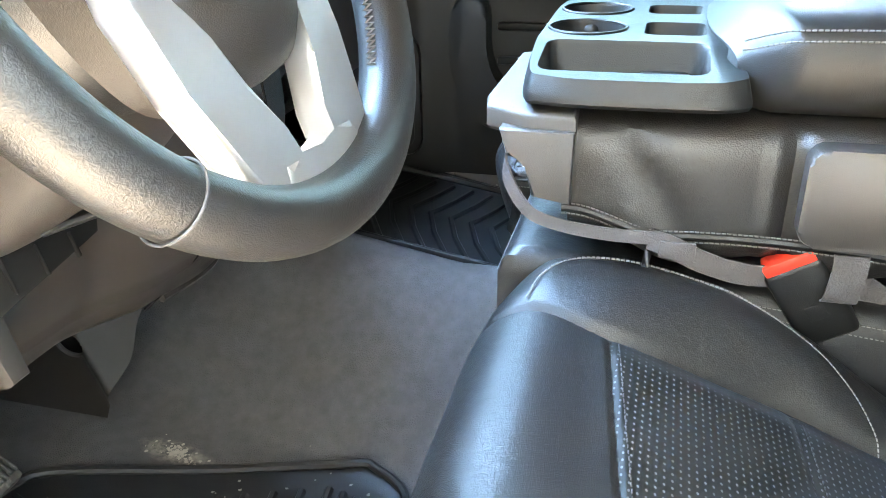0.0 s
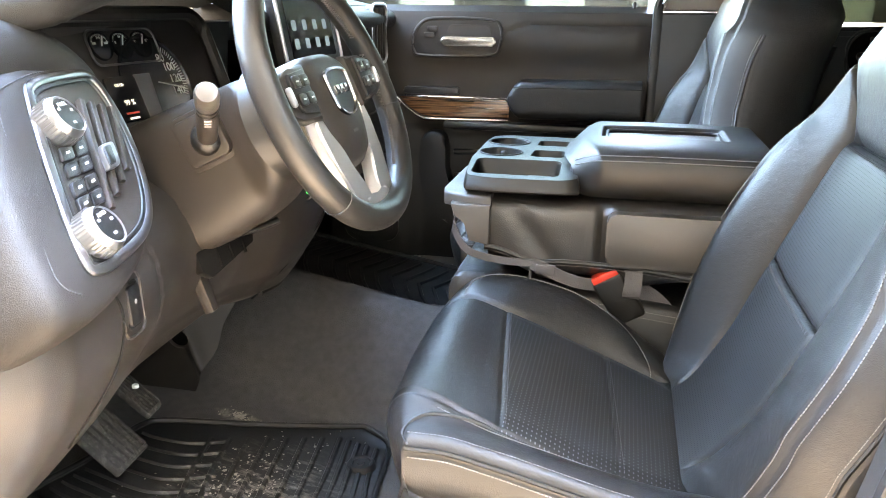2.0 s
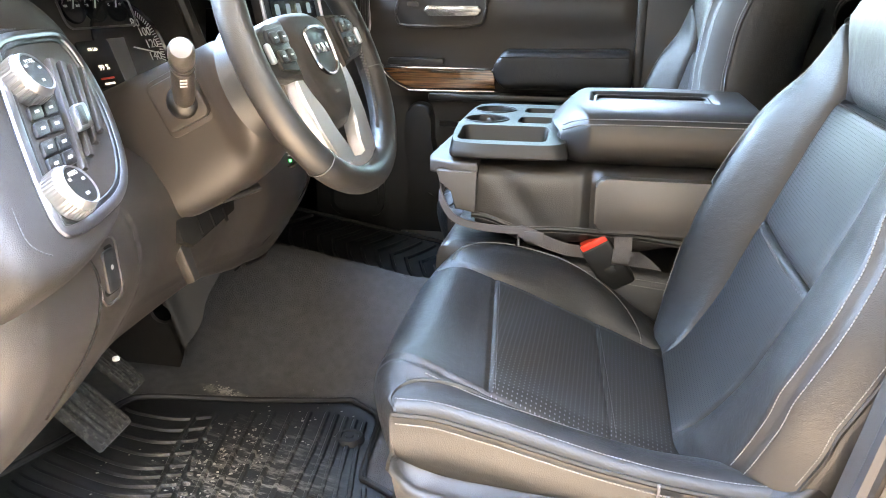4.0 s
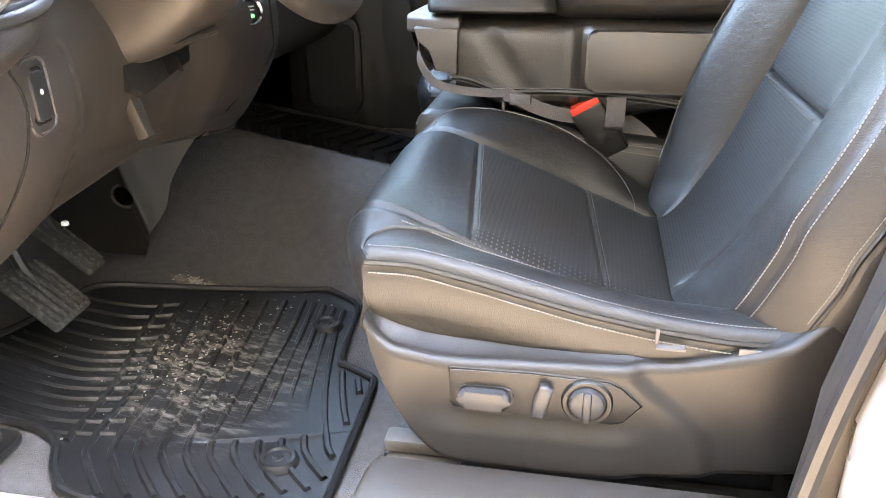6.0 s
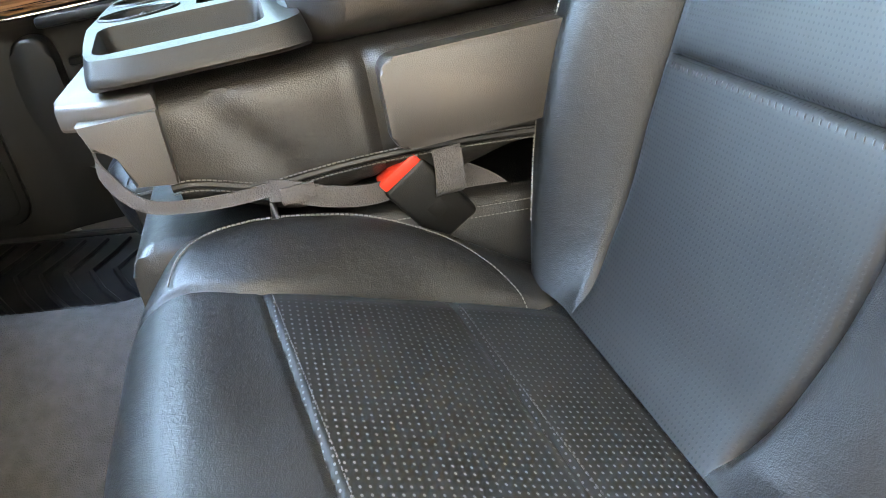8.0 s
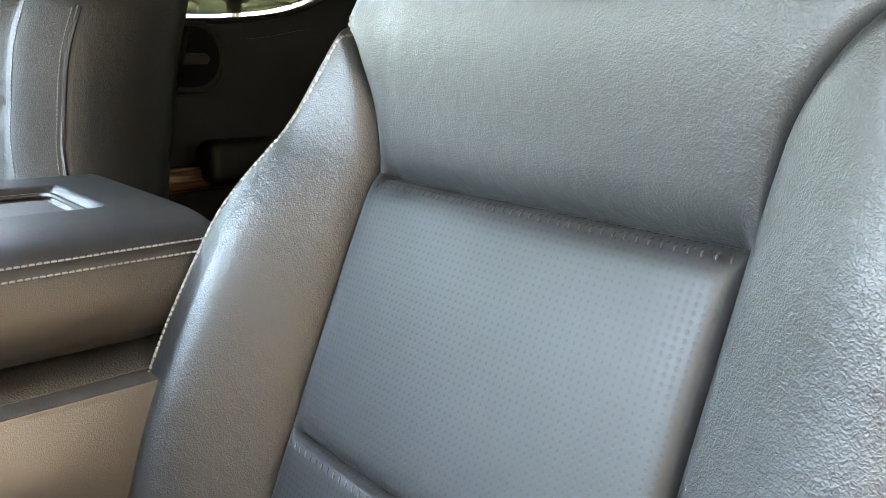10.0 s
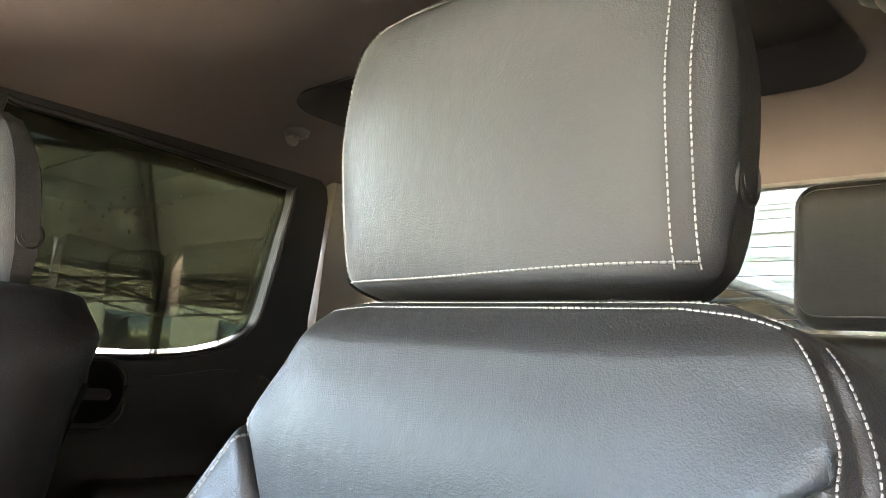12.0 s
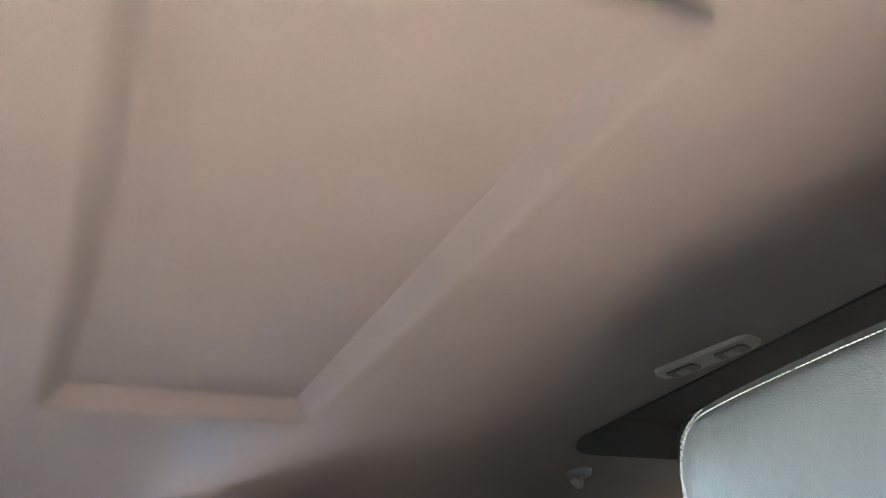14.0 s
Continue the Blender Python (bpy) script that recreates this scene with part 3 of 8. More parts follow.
def build_backrest(dy, seat):
    bm = bmesh.new()
    off = Vector((0, dy, 0))
    NS, NV = len(BACK_S), len(BACK_V)

    def sv(u, v):
        return BACK_S[min(NS - 1, int(u * (NS - 1) + 0.01))], BACK_V[int(v * NV + 0.01) % NV]

    def fn(u, v):
        s, k = sv(u, v)
        y, f = back_across(s, k)
        if f is None:
            return back_point(y, s) + off
        n0, n1 = back_front(back_edge(s, 1), s), back_front(-back_edge(s, -1), s)
        c = math.sin(math.pi * f) ** 0.8
        d = 0.155 * c * ease(0.440, 0.405, s) ** 0.6
        # the top of the shell stays level towards the rear
        return SP0 + SD * s + SN * (n0 + (n1 - n0) * f - d) + Vector((0, y, 0.40 * d * ease(0.12, 0.40, s))) + off

    def region(u, v):
        s, k = sv(u, v)
        return 1 if k[0] == "mid" and s < 0.2035 else 0

    rows = sheet(bm, fn, NS, NV, close_v=True, region=region, uvfn=lambda u, v: (back_across(*sv(u, v))[0], sv(u, v)[0]))
    cap(bm, rows[0])
    cap(bm, rows[-1])
    back = part("backrest", bm, [LEATHER, PERF], seat, "black leather backrest with perforated centre")
    st = bmesh.new()
    nrm = lambda p: (-0.9165, 0, 0.40)
    # twin seam along the ridge on the door side, running over the shoulder
    for o in (-0.0055, 0.0065):
        stitches(st, [back_point(-(ridge_out(s) + o), s) + off + SN * 0.0004 for s in np.linspace(-0.205, 0.40, 160)], normal=(-0.75, -0.6, 0.3))
    stitches(st, [back_point(-(ridge_out(s) + 0.0285), s) + off + Vector((-0.0004, -0.0006, 0)) for s in np.linspace(-0.17, 0.34, 130)], normal=(-0.4, -0.9, 0.2))
    stitches(st, [back_point(back_w(s) * 0.80, s) + off + SN * 0.0010 for s in np.linspace(-0.2, 0.315, 160)], normal=(-0.75, 0.6, 0.3), width=0.00055)
    for inset in (0.004, 0.013):
        pts = []
        for k in range(160):
            y = -0.190 + 0.402 * k / 159
            lo, hi = 0.28, 0.430
            for _ in range(18):
                mid = (lo + hi) / 2
                lo, hi = (mid, hi) if (back_w(mid) if y > 0 else ridge_out(mid) + 0.02) > abs(y) + 0.004 else (lo, mid)
            pts.append(back_point(y * 0.985, lo - inset) + off + SN * 0.0006)
        stitches(st, pts, normal=(-0.7, 0, 0.7))
    tagged(part("stitching", st, THREAD, back, "grey thread stitching"), kind="stuff")
    pp = bmesh.new()
    tube(pp, [back_point(-(ridge_out(s) + 0.031), s) + off for s in np.linspace(-0.18, 0.34, 60)], 0.0028, 6)
    part("piping", pp, LEATHER, back, "black leather piping")
    st = bmesh.new()
    for s0 in (0.0, 0.206):
        for k in range(38):
            y = -0.145 + 0.29 * k / 37
            stitches(st, [back_point(y + 0.0012 * j, s0 - 0.0085 + 0.0030 * j) + off + SN * 0.0004 for j in (-1, 0, 1)], normal=nrm, length=0.0050, gap=0.5, width=0.0005)
    tagged(part("seam_stitching", st, DARK_THREAD, back, "dark thread stitching"), kind="stuff")
    return back


CX1 = 0.475
Y_OUT, Y_IN = -0.278, 0.252
# heights along the middle, the inner bolster's ridge and the door-side bolster
cush_mid = lerp_table([(-0.10, 0.396), (-0.04, 0.403), (0.0, 0.403), (0.06, 0.389), (0.10, 0.373), (0.16, 0.345), (0.24, 0.309), (0.32, 0.277), (0.39, 0.252), (0.43, 0.250), (0.475, 0.262)])
cush_ridge = lerp_table([(-0.09, 0.400), (-0.03, 0.412), (0.0, 0.419), (0.055, 0.422), (0.15, 0.404), (0.235, 0.364), (0.295, 0.322), (0.34, 0.292), (0.40, 0.268), (0.475, 0.268)])
cush_door = lerp_table([(-0.04, 0.374), (0.028, 0.374), (0.10, 0.362), (0.177, 0.345), (0.252, 0.328), (0.322, 0.317), (0.40, 0.312), (0.475, 0.314)])
seam_out = lerp_table([(-0.03, -0.196), (0.018, -0.210), (0.06, -0.219), (0.102, -0.221), (0.176, -0.213), (0.252, -0.194), (0.327, -0.176), (0.36, -0.166)])
seam_in = lerp_table([(-0.06, 0.150), (-0.02, 0.154), (0.06, 0.137), (0.14, 0.150), (0.222, 0.163), (0.304, 0.160), (0.36, 0.150)])
seam_rear = lerp_table([(-0.178, 0.325), (-0.165, 0.348), (-0.145, 0.366), (-0.11, 0.383), (-0.05, 0.392), (0.04, 0.393), (0.09, 0.387), (0.12, 0.376), (0.142, 0.358), (0.157, 0.325)])
nose_x = lerp_table([(-0.282, -0.008), (-0.25, -0.032), (-0.20, -0.051), (-0.10, -0.067), (0.0, -0.075), (0.10, -0.075), (0.17, -0.068), (0.215, -0.050), (0.24, -0.025), (0.256, 0.015)])
nose_r = lerp_table([(-0.28, 0.020), (-0.22, 0.036), (-0.10, 0.075), (0.0, 0.078), (0.18, 0.068), (0.255, 0.045)])
bolster_stitch = [(-0.020, 0.163), (-0.010, 0.196), (0.018, 0.222), (0.06, 0.231), (0.15, 0.226), (0.235, 0.214), (0.275, 0.198), (0.298, 0.175), (0.305, 0.158)]


def insert_depth(x, y):
    """How far inside the perforated panel a point lies; negative outside."""
    return min(y - seam_out(x), seam_in(x) - y, seam_rear(y) - x)


def cush_top(x, y):
    z = cush_mid(x)
    yo, yi = seam_out(x), seam_in(x)
    if y > yi:
        k = min(1.0, (y - yi) / (0.222 - yi))
        z += (cush_ridge(x) - z) * (1 - (1 - k) ** 2)
        z -= 0.020 * max(0.0, (y - 0.222) / 0.03) ** 2
    if y < yo:
        k = min(1.0, (yo - y) / (yo + 0.252))
        z += (cush_door(x) - z) * (1 - (1 - k) ** 2) + 0.007 * math.sin(math.pi * min(1.0, (yo - y) / (yo - Y_OUT)))
    d = insert_depth(x, y)
    front = x - 0.0754 + 0.120 * y
    if d > 0 and front > -0.05:
        z += 0.006 * ease(0.0, 0.035, d) * ease(-0.03, 0.02, front)
        z += ease(0.0, 0.012, d) * (groove(front, 0.0034, 0.0028) + groove(x - 0.238 + 0.090 * y, 0.0030, 0.0024))
        z += 0.003 * math.sin(math.pi * ease(0.09, 0.235, x)) * ease(0.0, 0.04, d)
    z += groove(min(y - yo, yi - y), 0.0042, 0.0055) * ease(0.37, 0.33, x) * ease(-0.10, -0.02, x)
    if yo < y < yi:
        z += groove(seam_rear(y) - x, 0.0045, 0.0060)
    # short welts across the band behind the panel
    if x > 0.36:
        z += groove(x - 0.372 - 0.5 * (y - 0.15), 0.003, 0.002) * ease(0.12, 0.14, y)
        z += groove(y + 0.135 - 0.3 * (x - 0.39), 0.004, 0.004) * ease(0.375, 0.395, x)
    # slow unevenness of the padding
    z += 0.0012 * math.sin(31 * x + 2.0) * math.sin(27 * y + 0.7)
    return z


def build_cushion(dy, seat):
    bm = bmesh.new()
    RO, RI = 0.014, 0.038

    def across(v):
        if v < 0.09:
            t = 1 - v / 0.09
            return Y_OUT - 0.004 * math.sin(math.pi * min(1, t * 1.2)) + 0.010 * t * t, RO + 0.085 * t
        if v < 0.17:
            f = (1 - (v - 0.09) / 0.08) * math.pi / 2
            return Y_OUT + RO * (1 - math.sin(f)), RO * (1 - math.cos(f))
        if v < 0.84:
            return Y_OUT + RO + (v - 0.17) / 0.67 * (Y_IN - RI - Y_OUT - RO), 0.0
        if v < 0.94:
            f = (v - 0.84) / 0.10 * math.pi / 2
            return Y_IN - RI * (1 - math.sin(f)), RI * (1 - math.cos(f))
        return Y_IN, RI + 0.10 * (v - 0.94) / 0.06

    def along(u, y):
        x0, r = nose_x(y), nose_r(y)
        if u < 0.09:
            t = 1 - u / 0.09
            return x0 + 0.030 * t ** 1.5, r + (0.135 - r) * t
        if u < 0.30:
            f = (u - 0.09) / 0.21 * math.pi / 2
            return x0 + r * (1 - math.cos(f)), r * (1 - math.sin(f))
        return x0 + r + (u - 0.30) / 0.70 * (CX1 - x0 - r), 0.0

    def xy(u, v):
        y, ds = across(v)
        x, df = along(u, y)
        return x, y, df, ds

    def fn(u, v):
        x, y, df, ds = xy(u, v)
        return Vector((x, y + dy, cush_top(x, y) - (df ** 3 + ds ** 3) ** (1 / 3)))

    def region(u, v):
        x, y, df, ds = xy(u, v)
        return 1 if ds == 0 and insert_depth(x, y) > 0.0005 and x > 0.0754 - 0.120 * y else 0

    rows = sheet(bm, fn, 290, 270, region=region, uvfn=lambda u, v: xy(u, v)[:2])
    cap(bm, [r[0] for r in rows] + [v for v in rows[-1][1:]] + [r[-1] for r in rows[::-1]][1:] + [v for v in rows[0][::-1]][1:-1])
    cushion = part("cushion", bm, [LEATHER, PERF_SEAT], seat, "black leather cushion with perforated centre")
    st = bmesh.new()

    def on(x, y, up=0.0006):
        return Vector((x, y + dy, cush_top(x, y) + up))

    def rounded_top(x, y):
        """The surface with its rounded front and outer edge."""
        x0, r = nose_x(y), nose_r(y)
        a = min(1.0, max(0.0, (x - x0) / r))
        b = min(1.0, max(0.0, (y - Y_OUT) / RO))
        df, ds = r * (1 - math.sqrt(1 - (1 - a) ** 2)), RO * (1 - math.sqrt(1 - (1 - b) ** 2))
        return Vector((x, y + dy, cush_top(x, y) - (df ** 3 + ds ** 3) ** (1 / 3)))

    # door-side bolster: one row along the panel, two rows along the outer welt
    way = [(x, seam_out(x) - 0.011) for x in np.linspace(0.022, 0.315, 110)] + [(0.33, -0.178), (0.338, -0.170)]
    stitches(st, [on(x, y) for x, y in way], width=0.00055)
    stitches(st, [on(x, Y_OUT + RO - 0.001, 0.0) for x in np.linspace(-0.006, 0.43, 150)], normal=(0, -0.4, 0.9), width=0.00055)
    stitches(st, [Vector((x, Y_OUT - 0.0042 + dy, cush_top(x, Y_OUT) - RO - 0.007)) for x in np.linspace(-0.002, 0.40, 150)], normal=(0, -1, 0.2), width=0.00055)
    stitches(st, [on(p.x, p.y) for p in curve_pts([(x, y, 0) for x, y in bolster_stitch], 140)], width=0.00055)
    tagged(part("stitching", st, THREAD, cushion, "grey thread stitching"), kind="stuff")
    st = bmesh.new()
    stitches(st, [on(0.0834 - 0.120 * y, y, 0.001) for y in np.linspace(-0.205, 0.128, 60)], length=0.004, gap=0.0025, width=0.00045)
    stitches(st, [on(0.2455 - 0.090 * y, y, 0.001) for y in np.linspace(-0.175, 0.150, 60)], length=0.004, gap=0.0025, width=0.00045)
    tagged(part("seam_stitching", st, DARK_THREAD, cushion, "dark thread stitching"), kind="stuff")
    pp = bmesh.new()
    # welt round the front of the door-side bolster and along its edge
    tube(pp, [Vector((x, Y_OUT + 0.0005 + dy, cush_top(x, Y_OUT) - RO * 0.80)) for x in np.linspace(-0.006, 0.43, 70)], 0.0036, 6)
    part("piping", pp, LEATHER, cushion, "black leather piping")
    pp = bmesh.new()
    # the inner welt turns outward round the front of the bolster
    front = [(-0.004, -0.2765), (-0.0125, -0.2650), (-0.0108, -0.2540), (-0.0048, -0.2433), (0.005, -0.2353), (0.018, -0.2312), (0.0355, -0.2296), (0.0614, -0.2272), (0.085, -0.2250)]
    way = [(p.x, p.y) for p in curve_pts([(x, y, 0) for x, y in front], 60)]
    tube(pp, [rounded_top(x, y) for x, y in way] + [on(x, seam_out(x) - 0.0035, -0.001) for x in np.linspace(0.092, 0.335, 50)], 0.0030, 6)
    part("welt", pp, LEATHER, cushion, "raised black leather welt")
    return cushion


def build_headrest(dy, seat, lean, fwd, lift, aside):
    """A rounded block on two posts. lean: how far its top tips forward, in degrees."""
    m = Matrix.Translation((0.594 - fwd, dy + aside, 0.930 + lift)) @ Euler((0, radians(-lean), 0)).to_matrix().to_4x4()
    hw = lerp_table([(-0.026, 0.138), (-0.018, 0.152), (-0.006, 0.165), (0.03, 0.172), (0.10, 0.176), (0.15, 0.171), (0.19, 0.158), (0.207, 0.136)])
    fx = lerp_table([(-0.026, 0.060), (-0.016, 0.020), (-0.009, 0.008), (0.03, 0.0), (0.10, -0.004), (0.16, 0.004), (0.19, 0.016), (0.207, 0.034)])
    bx = lerp_table([(-0.026, 0.082), (0.0, 0.092), (0.04, 0.104), (0.12, 0.108), (0.17, 0.096), (0.207, 0.062)])
    bm = bmesh.new()

    def fn(u, v):
        z = -0.026 + 0.233 * u
        f, b = fx(z), bx(z)
        c, y = oval((b - f) / 2, hw(z), v + 0.5, 4.2)
        x = (f + b) / 2 + c
        x += 0.020 * (abs(y) / 0.145) ** 3 * (1 if c < 0 else 0)
        c = -c
        side = abs(y) - 0.154
        if c > 0:
            x += 0.004 * math.exp(-(side / 0.004) ** 2)
        return m @ Vector((x, y, z))

    rows = sheet(bm, fn, 60, 160, close_v=True)
    cap(bm, rows[0])
    cap(bm, rows[-1])
    hr = part("headrest", bm, LEATHER, seat, "black leather headrest with twin stitched side seams")
    st = bmesh.new()
    for sg in (-1, 1):
        for yy, top in ((0.145, 0.199), (0.1565, 0.2055)):
            # straight up the side, round the shoulder and on along the top edge
            pts, rad = [], 0.046
            way = [(yy, z) for z in np.linspace(-0.006, top - rad, 40)]
            way += [(yy - rad * (1 - math.cos(t)), top - rad + rad * math.sin(t)) for t in np.linspace(0.08, math.pi / 2, 20)]
            if top < 0.2:
                way += [(y, top) for y in np.linspace(yy - rad, 0.0, 24)]
            for y, z in way:
                y = sg * min(y, hw(z) - 0.004)
                f, b = fx(z), bx(z)
                c = (b - f) / 2 * max(0.0, 1 - (abs(y) / hw(z)) ** 4.2) ** (1 / 4.2)
                x = (f + b) / 2 - c + 0.020 * (abs(y) / 0.145) ** 3
                pts.append(m @ Vector((x - 0.0006, y, z)))
            stitches(st, pts, normal=lambda p, g=sg: (-0.8, g * 0.5, 0))
    pts = []
    for y in np.linspace(-0.156, 0.146, 60):
        z = -0.009 + 0.008 * ease(0.08, -0.19, y)
        f, b = fx(z), bx(z)
        c = (b - f) / 2 * max(0.0, 1 - (abs(y) / hw(z)) ** 4.2) ** (1 / 4.2)
        pts.append(m @ Vector(((f + b) / 2 - c - 0.0008 + 0.020 * (abs(y) / 0.145) ** 3, y, z)))
    stitches(st, pts, normal=(-1, 0, 0.2), length=0.004, gap=0.0006)
    tagged(part("stitching", st, THREAD, hr, "grey thread stitching"), kind="stuff")
    pb = bmesh.new()
    mb = m @ Matrix.Translation((0.076, -0.1690, 0.050)) @ Euler((radians(90), 0, 0)).to_matrix().to_4x4()
    lathe(pb, [(0.0, 0.004), (0.010, 0.005), (0.011, 0.002), (0.0135, 0.002), (0.015, 0.005), (0.017, 0.004), (0.019, 0.0), (0.019, -0.01)], mb, 28)
    part("release_button", pb, PLASTIC_BLACK, hr, "round black release button")
    for sg in (-1, 1):
        po = bmesh.new()
        tube(po, [m @ Vector((0.05, sg * 0.07, 0.03)), Vector((0.655, dy + sg * 0.07, 0.90)), Vector((0.63, dy + sg * 0.07, 0.83))], 0.006, 10)
        part("post", po, STEEL, hr, "dark steel post")
    return hr


def build_seat(dy, label, lean, fwd, lift, aside, dx=0.0, upright=0.0):
    seat = thing("front_seat", (0.22, dy, 0.0), label, "car seat", "front seats")
    build_cushion(dy, seat)
    build_backrest(dy, seat)
    build_headrest(dy, seat, lean, fwd, lift, aside)
    # plastic shell behind the backrest
    bm = bmesh.new()
    sheet(bm, lambda u, v: SP0 + SD * (-0.22 + 0.58 * u) + SN * (-0.165 - 0.012 * math.sin(math.pi * v)) + Vector((0, dy - 0.21 + 0.42 * v, 0)), 12, 12)
    part("back_shell", bm, PLASTIC_BLACK, seat, "black plastic back shell")
    # tracks
    for yy in (-0.20, 0.20):
        bm = bmesh.new()
        box(bm, (0.24, dy + yy, 0.055), (0.50, 0.05, 0.03), 0.004)
        box(bm, (0.24, dy + yy, 0.085), (0.46, 0.034, 0.03), 0.004)
        part("track", bm, STEEL, seat, "dark steel seat track")
    bm = bmesh.new()
    box(bm, (0.22, dy, 0.19), (0.42, 0.44, 0.17), 0.02)
    part("seat_pan", bm, PLASTIC_BLACK, seat, "black seat frame")
    # tips the backrest upright about its foot
    if upright:
        m = Matrix.Translation((SP0.x, dy, SP0.z)) @ Euler((0, radians(-upright), 0)).to_matrix().to_4x4() @ Matrix.Translation((-SP0.x, -dy, -SP0.z))
        for ob in seat.children_recursive:
            if ob.name.split(".")[0] in ("backrest", "back_shell") or (ob.parent and ob.parent.name.split(".")[0] == "backrest"):
                ob.data.transform(m)
    seat.location.x += dx
    return seat


driver = build_seat(0.0, "driver's black leather seat with perforated panels on a power base", 5.0, 0.0, 0.0, 0.029)
passenger = build_seat(0.85, "front passenger's black leather seat beside the folded console", 9.0, 0.008, -0.010, 0.020, -0.100, 7.0)


def side_shield(seat):
    """Moulded plastic cover on the outer side of the driver's seat, with its switches."""
    m = basis(Vector((0, -0.262, 0)), Vector((1, 0, 0)), Vector((0, 0, 1)), Vector((0, -1, 0)))
    low_z = lerp_table([(-0.006, 0.300), (0.0, 0.262), (0.02, 0.210), (0.049, 0.163), (0.08, 0.139), (0.11, 0.132), (0.223, 0.131), (0.445, 0.150), (0.56, 0.156)])
    crest_z = lerp_table([(-0.006, 0.306), (0.01, 0.284), (0.029, 0.273), (0.093, 0.265), (0.185, 0.269), (0.262, 0.272), (0.32, 0.277), (0.40, 0.296), (0.44, 0.312), (0.48, 0.350), (0.56, 0.380)])
    rim_z = lerp_table([(-0.006, 0.313), (0.03, 0.291), (0.062, 0.281), (0.152, 0.279), (0.273, 0.289), (0.388, 0.299), (0.44, 0.322), (0.481, 0.352), (0.56, 0.385)])
    rear_line = lerp_table([(0.13, 0.380), (0.19, 0.364), (0.206, 0.352), (0.246, 0.307), (0.262, 0.288), (0.272, 0.262), (0.276, 0.20), (0.30, 0.10)])

    def face_y(x, z):
        """Outward bulge of the cover: a proud front block, a ledge under the switches and a smooth tail."""
        proud = ease(0.014, -0.014, x - rear_line(z))
        ledge = ease(0.203, 0.174, z) * ease(0.03, 0.095, x) * ease(0.315, 0.275, x)
        y = -0.2885 - 0.009 * proud - 0.007 * ledge - 0.006 * ease(-0.006, 0.03, x)
        return y + 0.010 * ease(0.42, 0.52, x) + 0.02 * max(0.0, 0.02 - x)

    XS = [-0.006 + 0.566 * (k / 120) ** 1.25 for k in range(121)]

    def skin(u, v):
        x = XS[round(u * 120)]
        zl, zc, zr = low_z(x), crest_z(x), rim_z(x)
        if v < 0.08:
            return Vector((x + 0.012 * (1 - v / 0.08) * ease(0.12, 0.0, x), face_y(x, zl) + 0.004 + 0.030 * (1 - v / 0.08), zl + 0.004 * (1 - v / 0.08) * ease(0.0, 0.1, x)))
        r = 0.013
        if v < 0.62:
            z = zl + (zc - r - zl) * (v - 0.08) / 0.54
            return Vector((x, face_y(x, z) + 0.004 * ease(0.008, 0.0, z - zl), z))
        if v < 0.82:
            f = (v - 0.62) / 0.20 * math.pi / 2
            return Vector((x, face_y(x, zc - r) + r * (1 - math.cos(f)), zc - r + r * math.sin(f)))
        t = (v - 0.82) / 0.18
        y0 = face_y(x, zc - r) + r
        return Vector((x, y0 + (-0.262 - y0) * t, zc + (zr - zc) * t ** 1.3))

    bm = bmesh.new()
    sheet(bm, skin, 121, 90)
    shield = part("side_shield", bm, PLASTIC_SEAT, seat, "moulded dark plastic side cover")
    bm = bmesh.new()
    box(bm, (0.412, 0.294, 0.0240), (0.044, 0.010, 0.002), 0.0008, m)
    part("embossed_bar", bm, PLASTIC_GREY, shield, "small embossed mark")
    bm = bmesh.new()
    plate = [(0.092, 0.256), (0.180, 0.258), (0.262, 0.256), (0.276, 0.250), (0.297, 0.231), (0.280, 0.209), (0.268, 0.205), (0.180, 0.205), (0.097, 0.208), (0.092, 0.214)]
    prism(bm, plate, m @ Matrix.Translation((0, 0, 0.0395)), 0.0045, 0.0012, 2)
    sw = part("switch_plate", bm, PLASTIC_SEAT, shield, "flat switch plate")
    bm = bmesh.new()
    tube(bm, [m @ Vector((x, z, 0.0420)) for x, z in [(0.180 + (x - 0.180) * 1.012, 0.231 + (z - 0.231) * 1.05) for x, z in plate]], 0.0013, 5, closed=True)
    part("switch_plate_gap", bm, PLASTIC_BLACK, shield, "dark joint")
    # fore-aft slider
    bm = bmesh.new()
    prism(bm, rounded(0.058, 0.021, 0.009, 5, 0.131, 0.226), m @ Matrix.Translation((0, 0, 0.0445)), 0.013, 0.005, 3)
    part("slider_switch", bm, SLATE, shield, "slate grey seat slider switch")
    bm = bmesh.new()
    prism(bm, rounded(0.064, 0.026, 0.010, 5, 0.131, 0.226), m @ Matrix.Translation((0, 0, 0.043)), 0.003, 0.001, 1)
    part("slider_recess", bm, PLASTIC_BLACK, shield, "dark switch recess")
    bm = bmesh.new()
    mm = m @ Matrix.Translation((0.194, 0.230, 0.0435)) @ Euler((0, 0, radians(-8))).to_matrix().to_4x4()
    prism(bm, [(-0.008, -0.019), (0.006, -0.019), (0.009, 0.018), (0.003, 0.022), (-0.006, 0.021), (-0.010, 0.0)], mm, 0.014, 0.004, 3)
    part("recline_switch", bm, SLATE, shield, "slate grey backrest switch")
    mk = m @ Matrix.Translation((0.241, 0.231, 0.0430))
    bm = bmesh.new()
    lathe(bm, [(0.0, 0.004), (0.019, 0.004), (0.0215, 0.006), (0.0255, 0.006), (0.0275, 0.003), (0.0275, 0.0)], mk, 48)
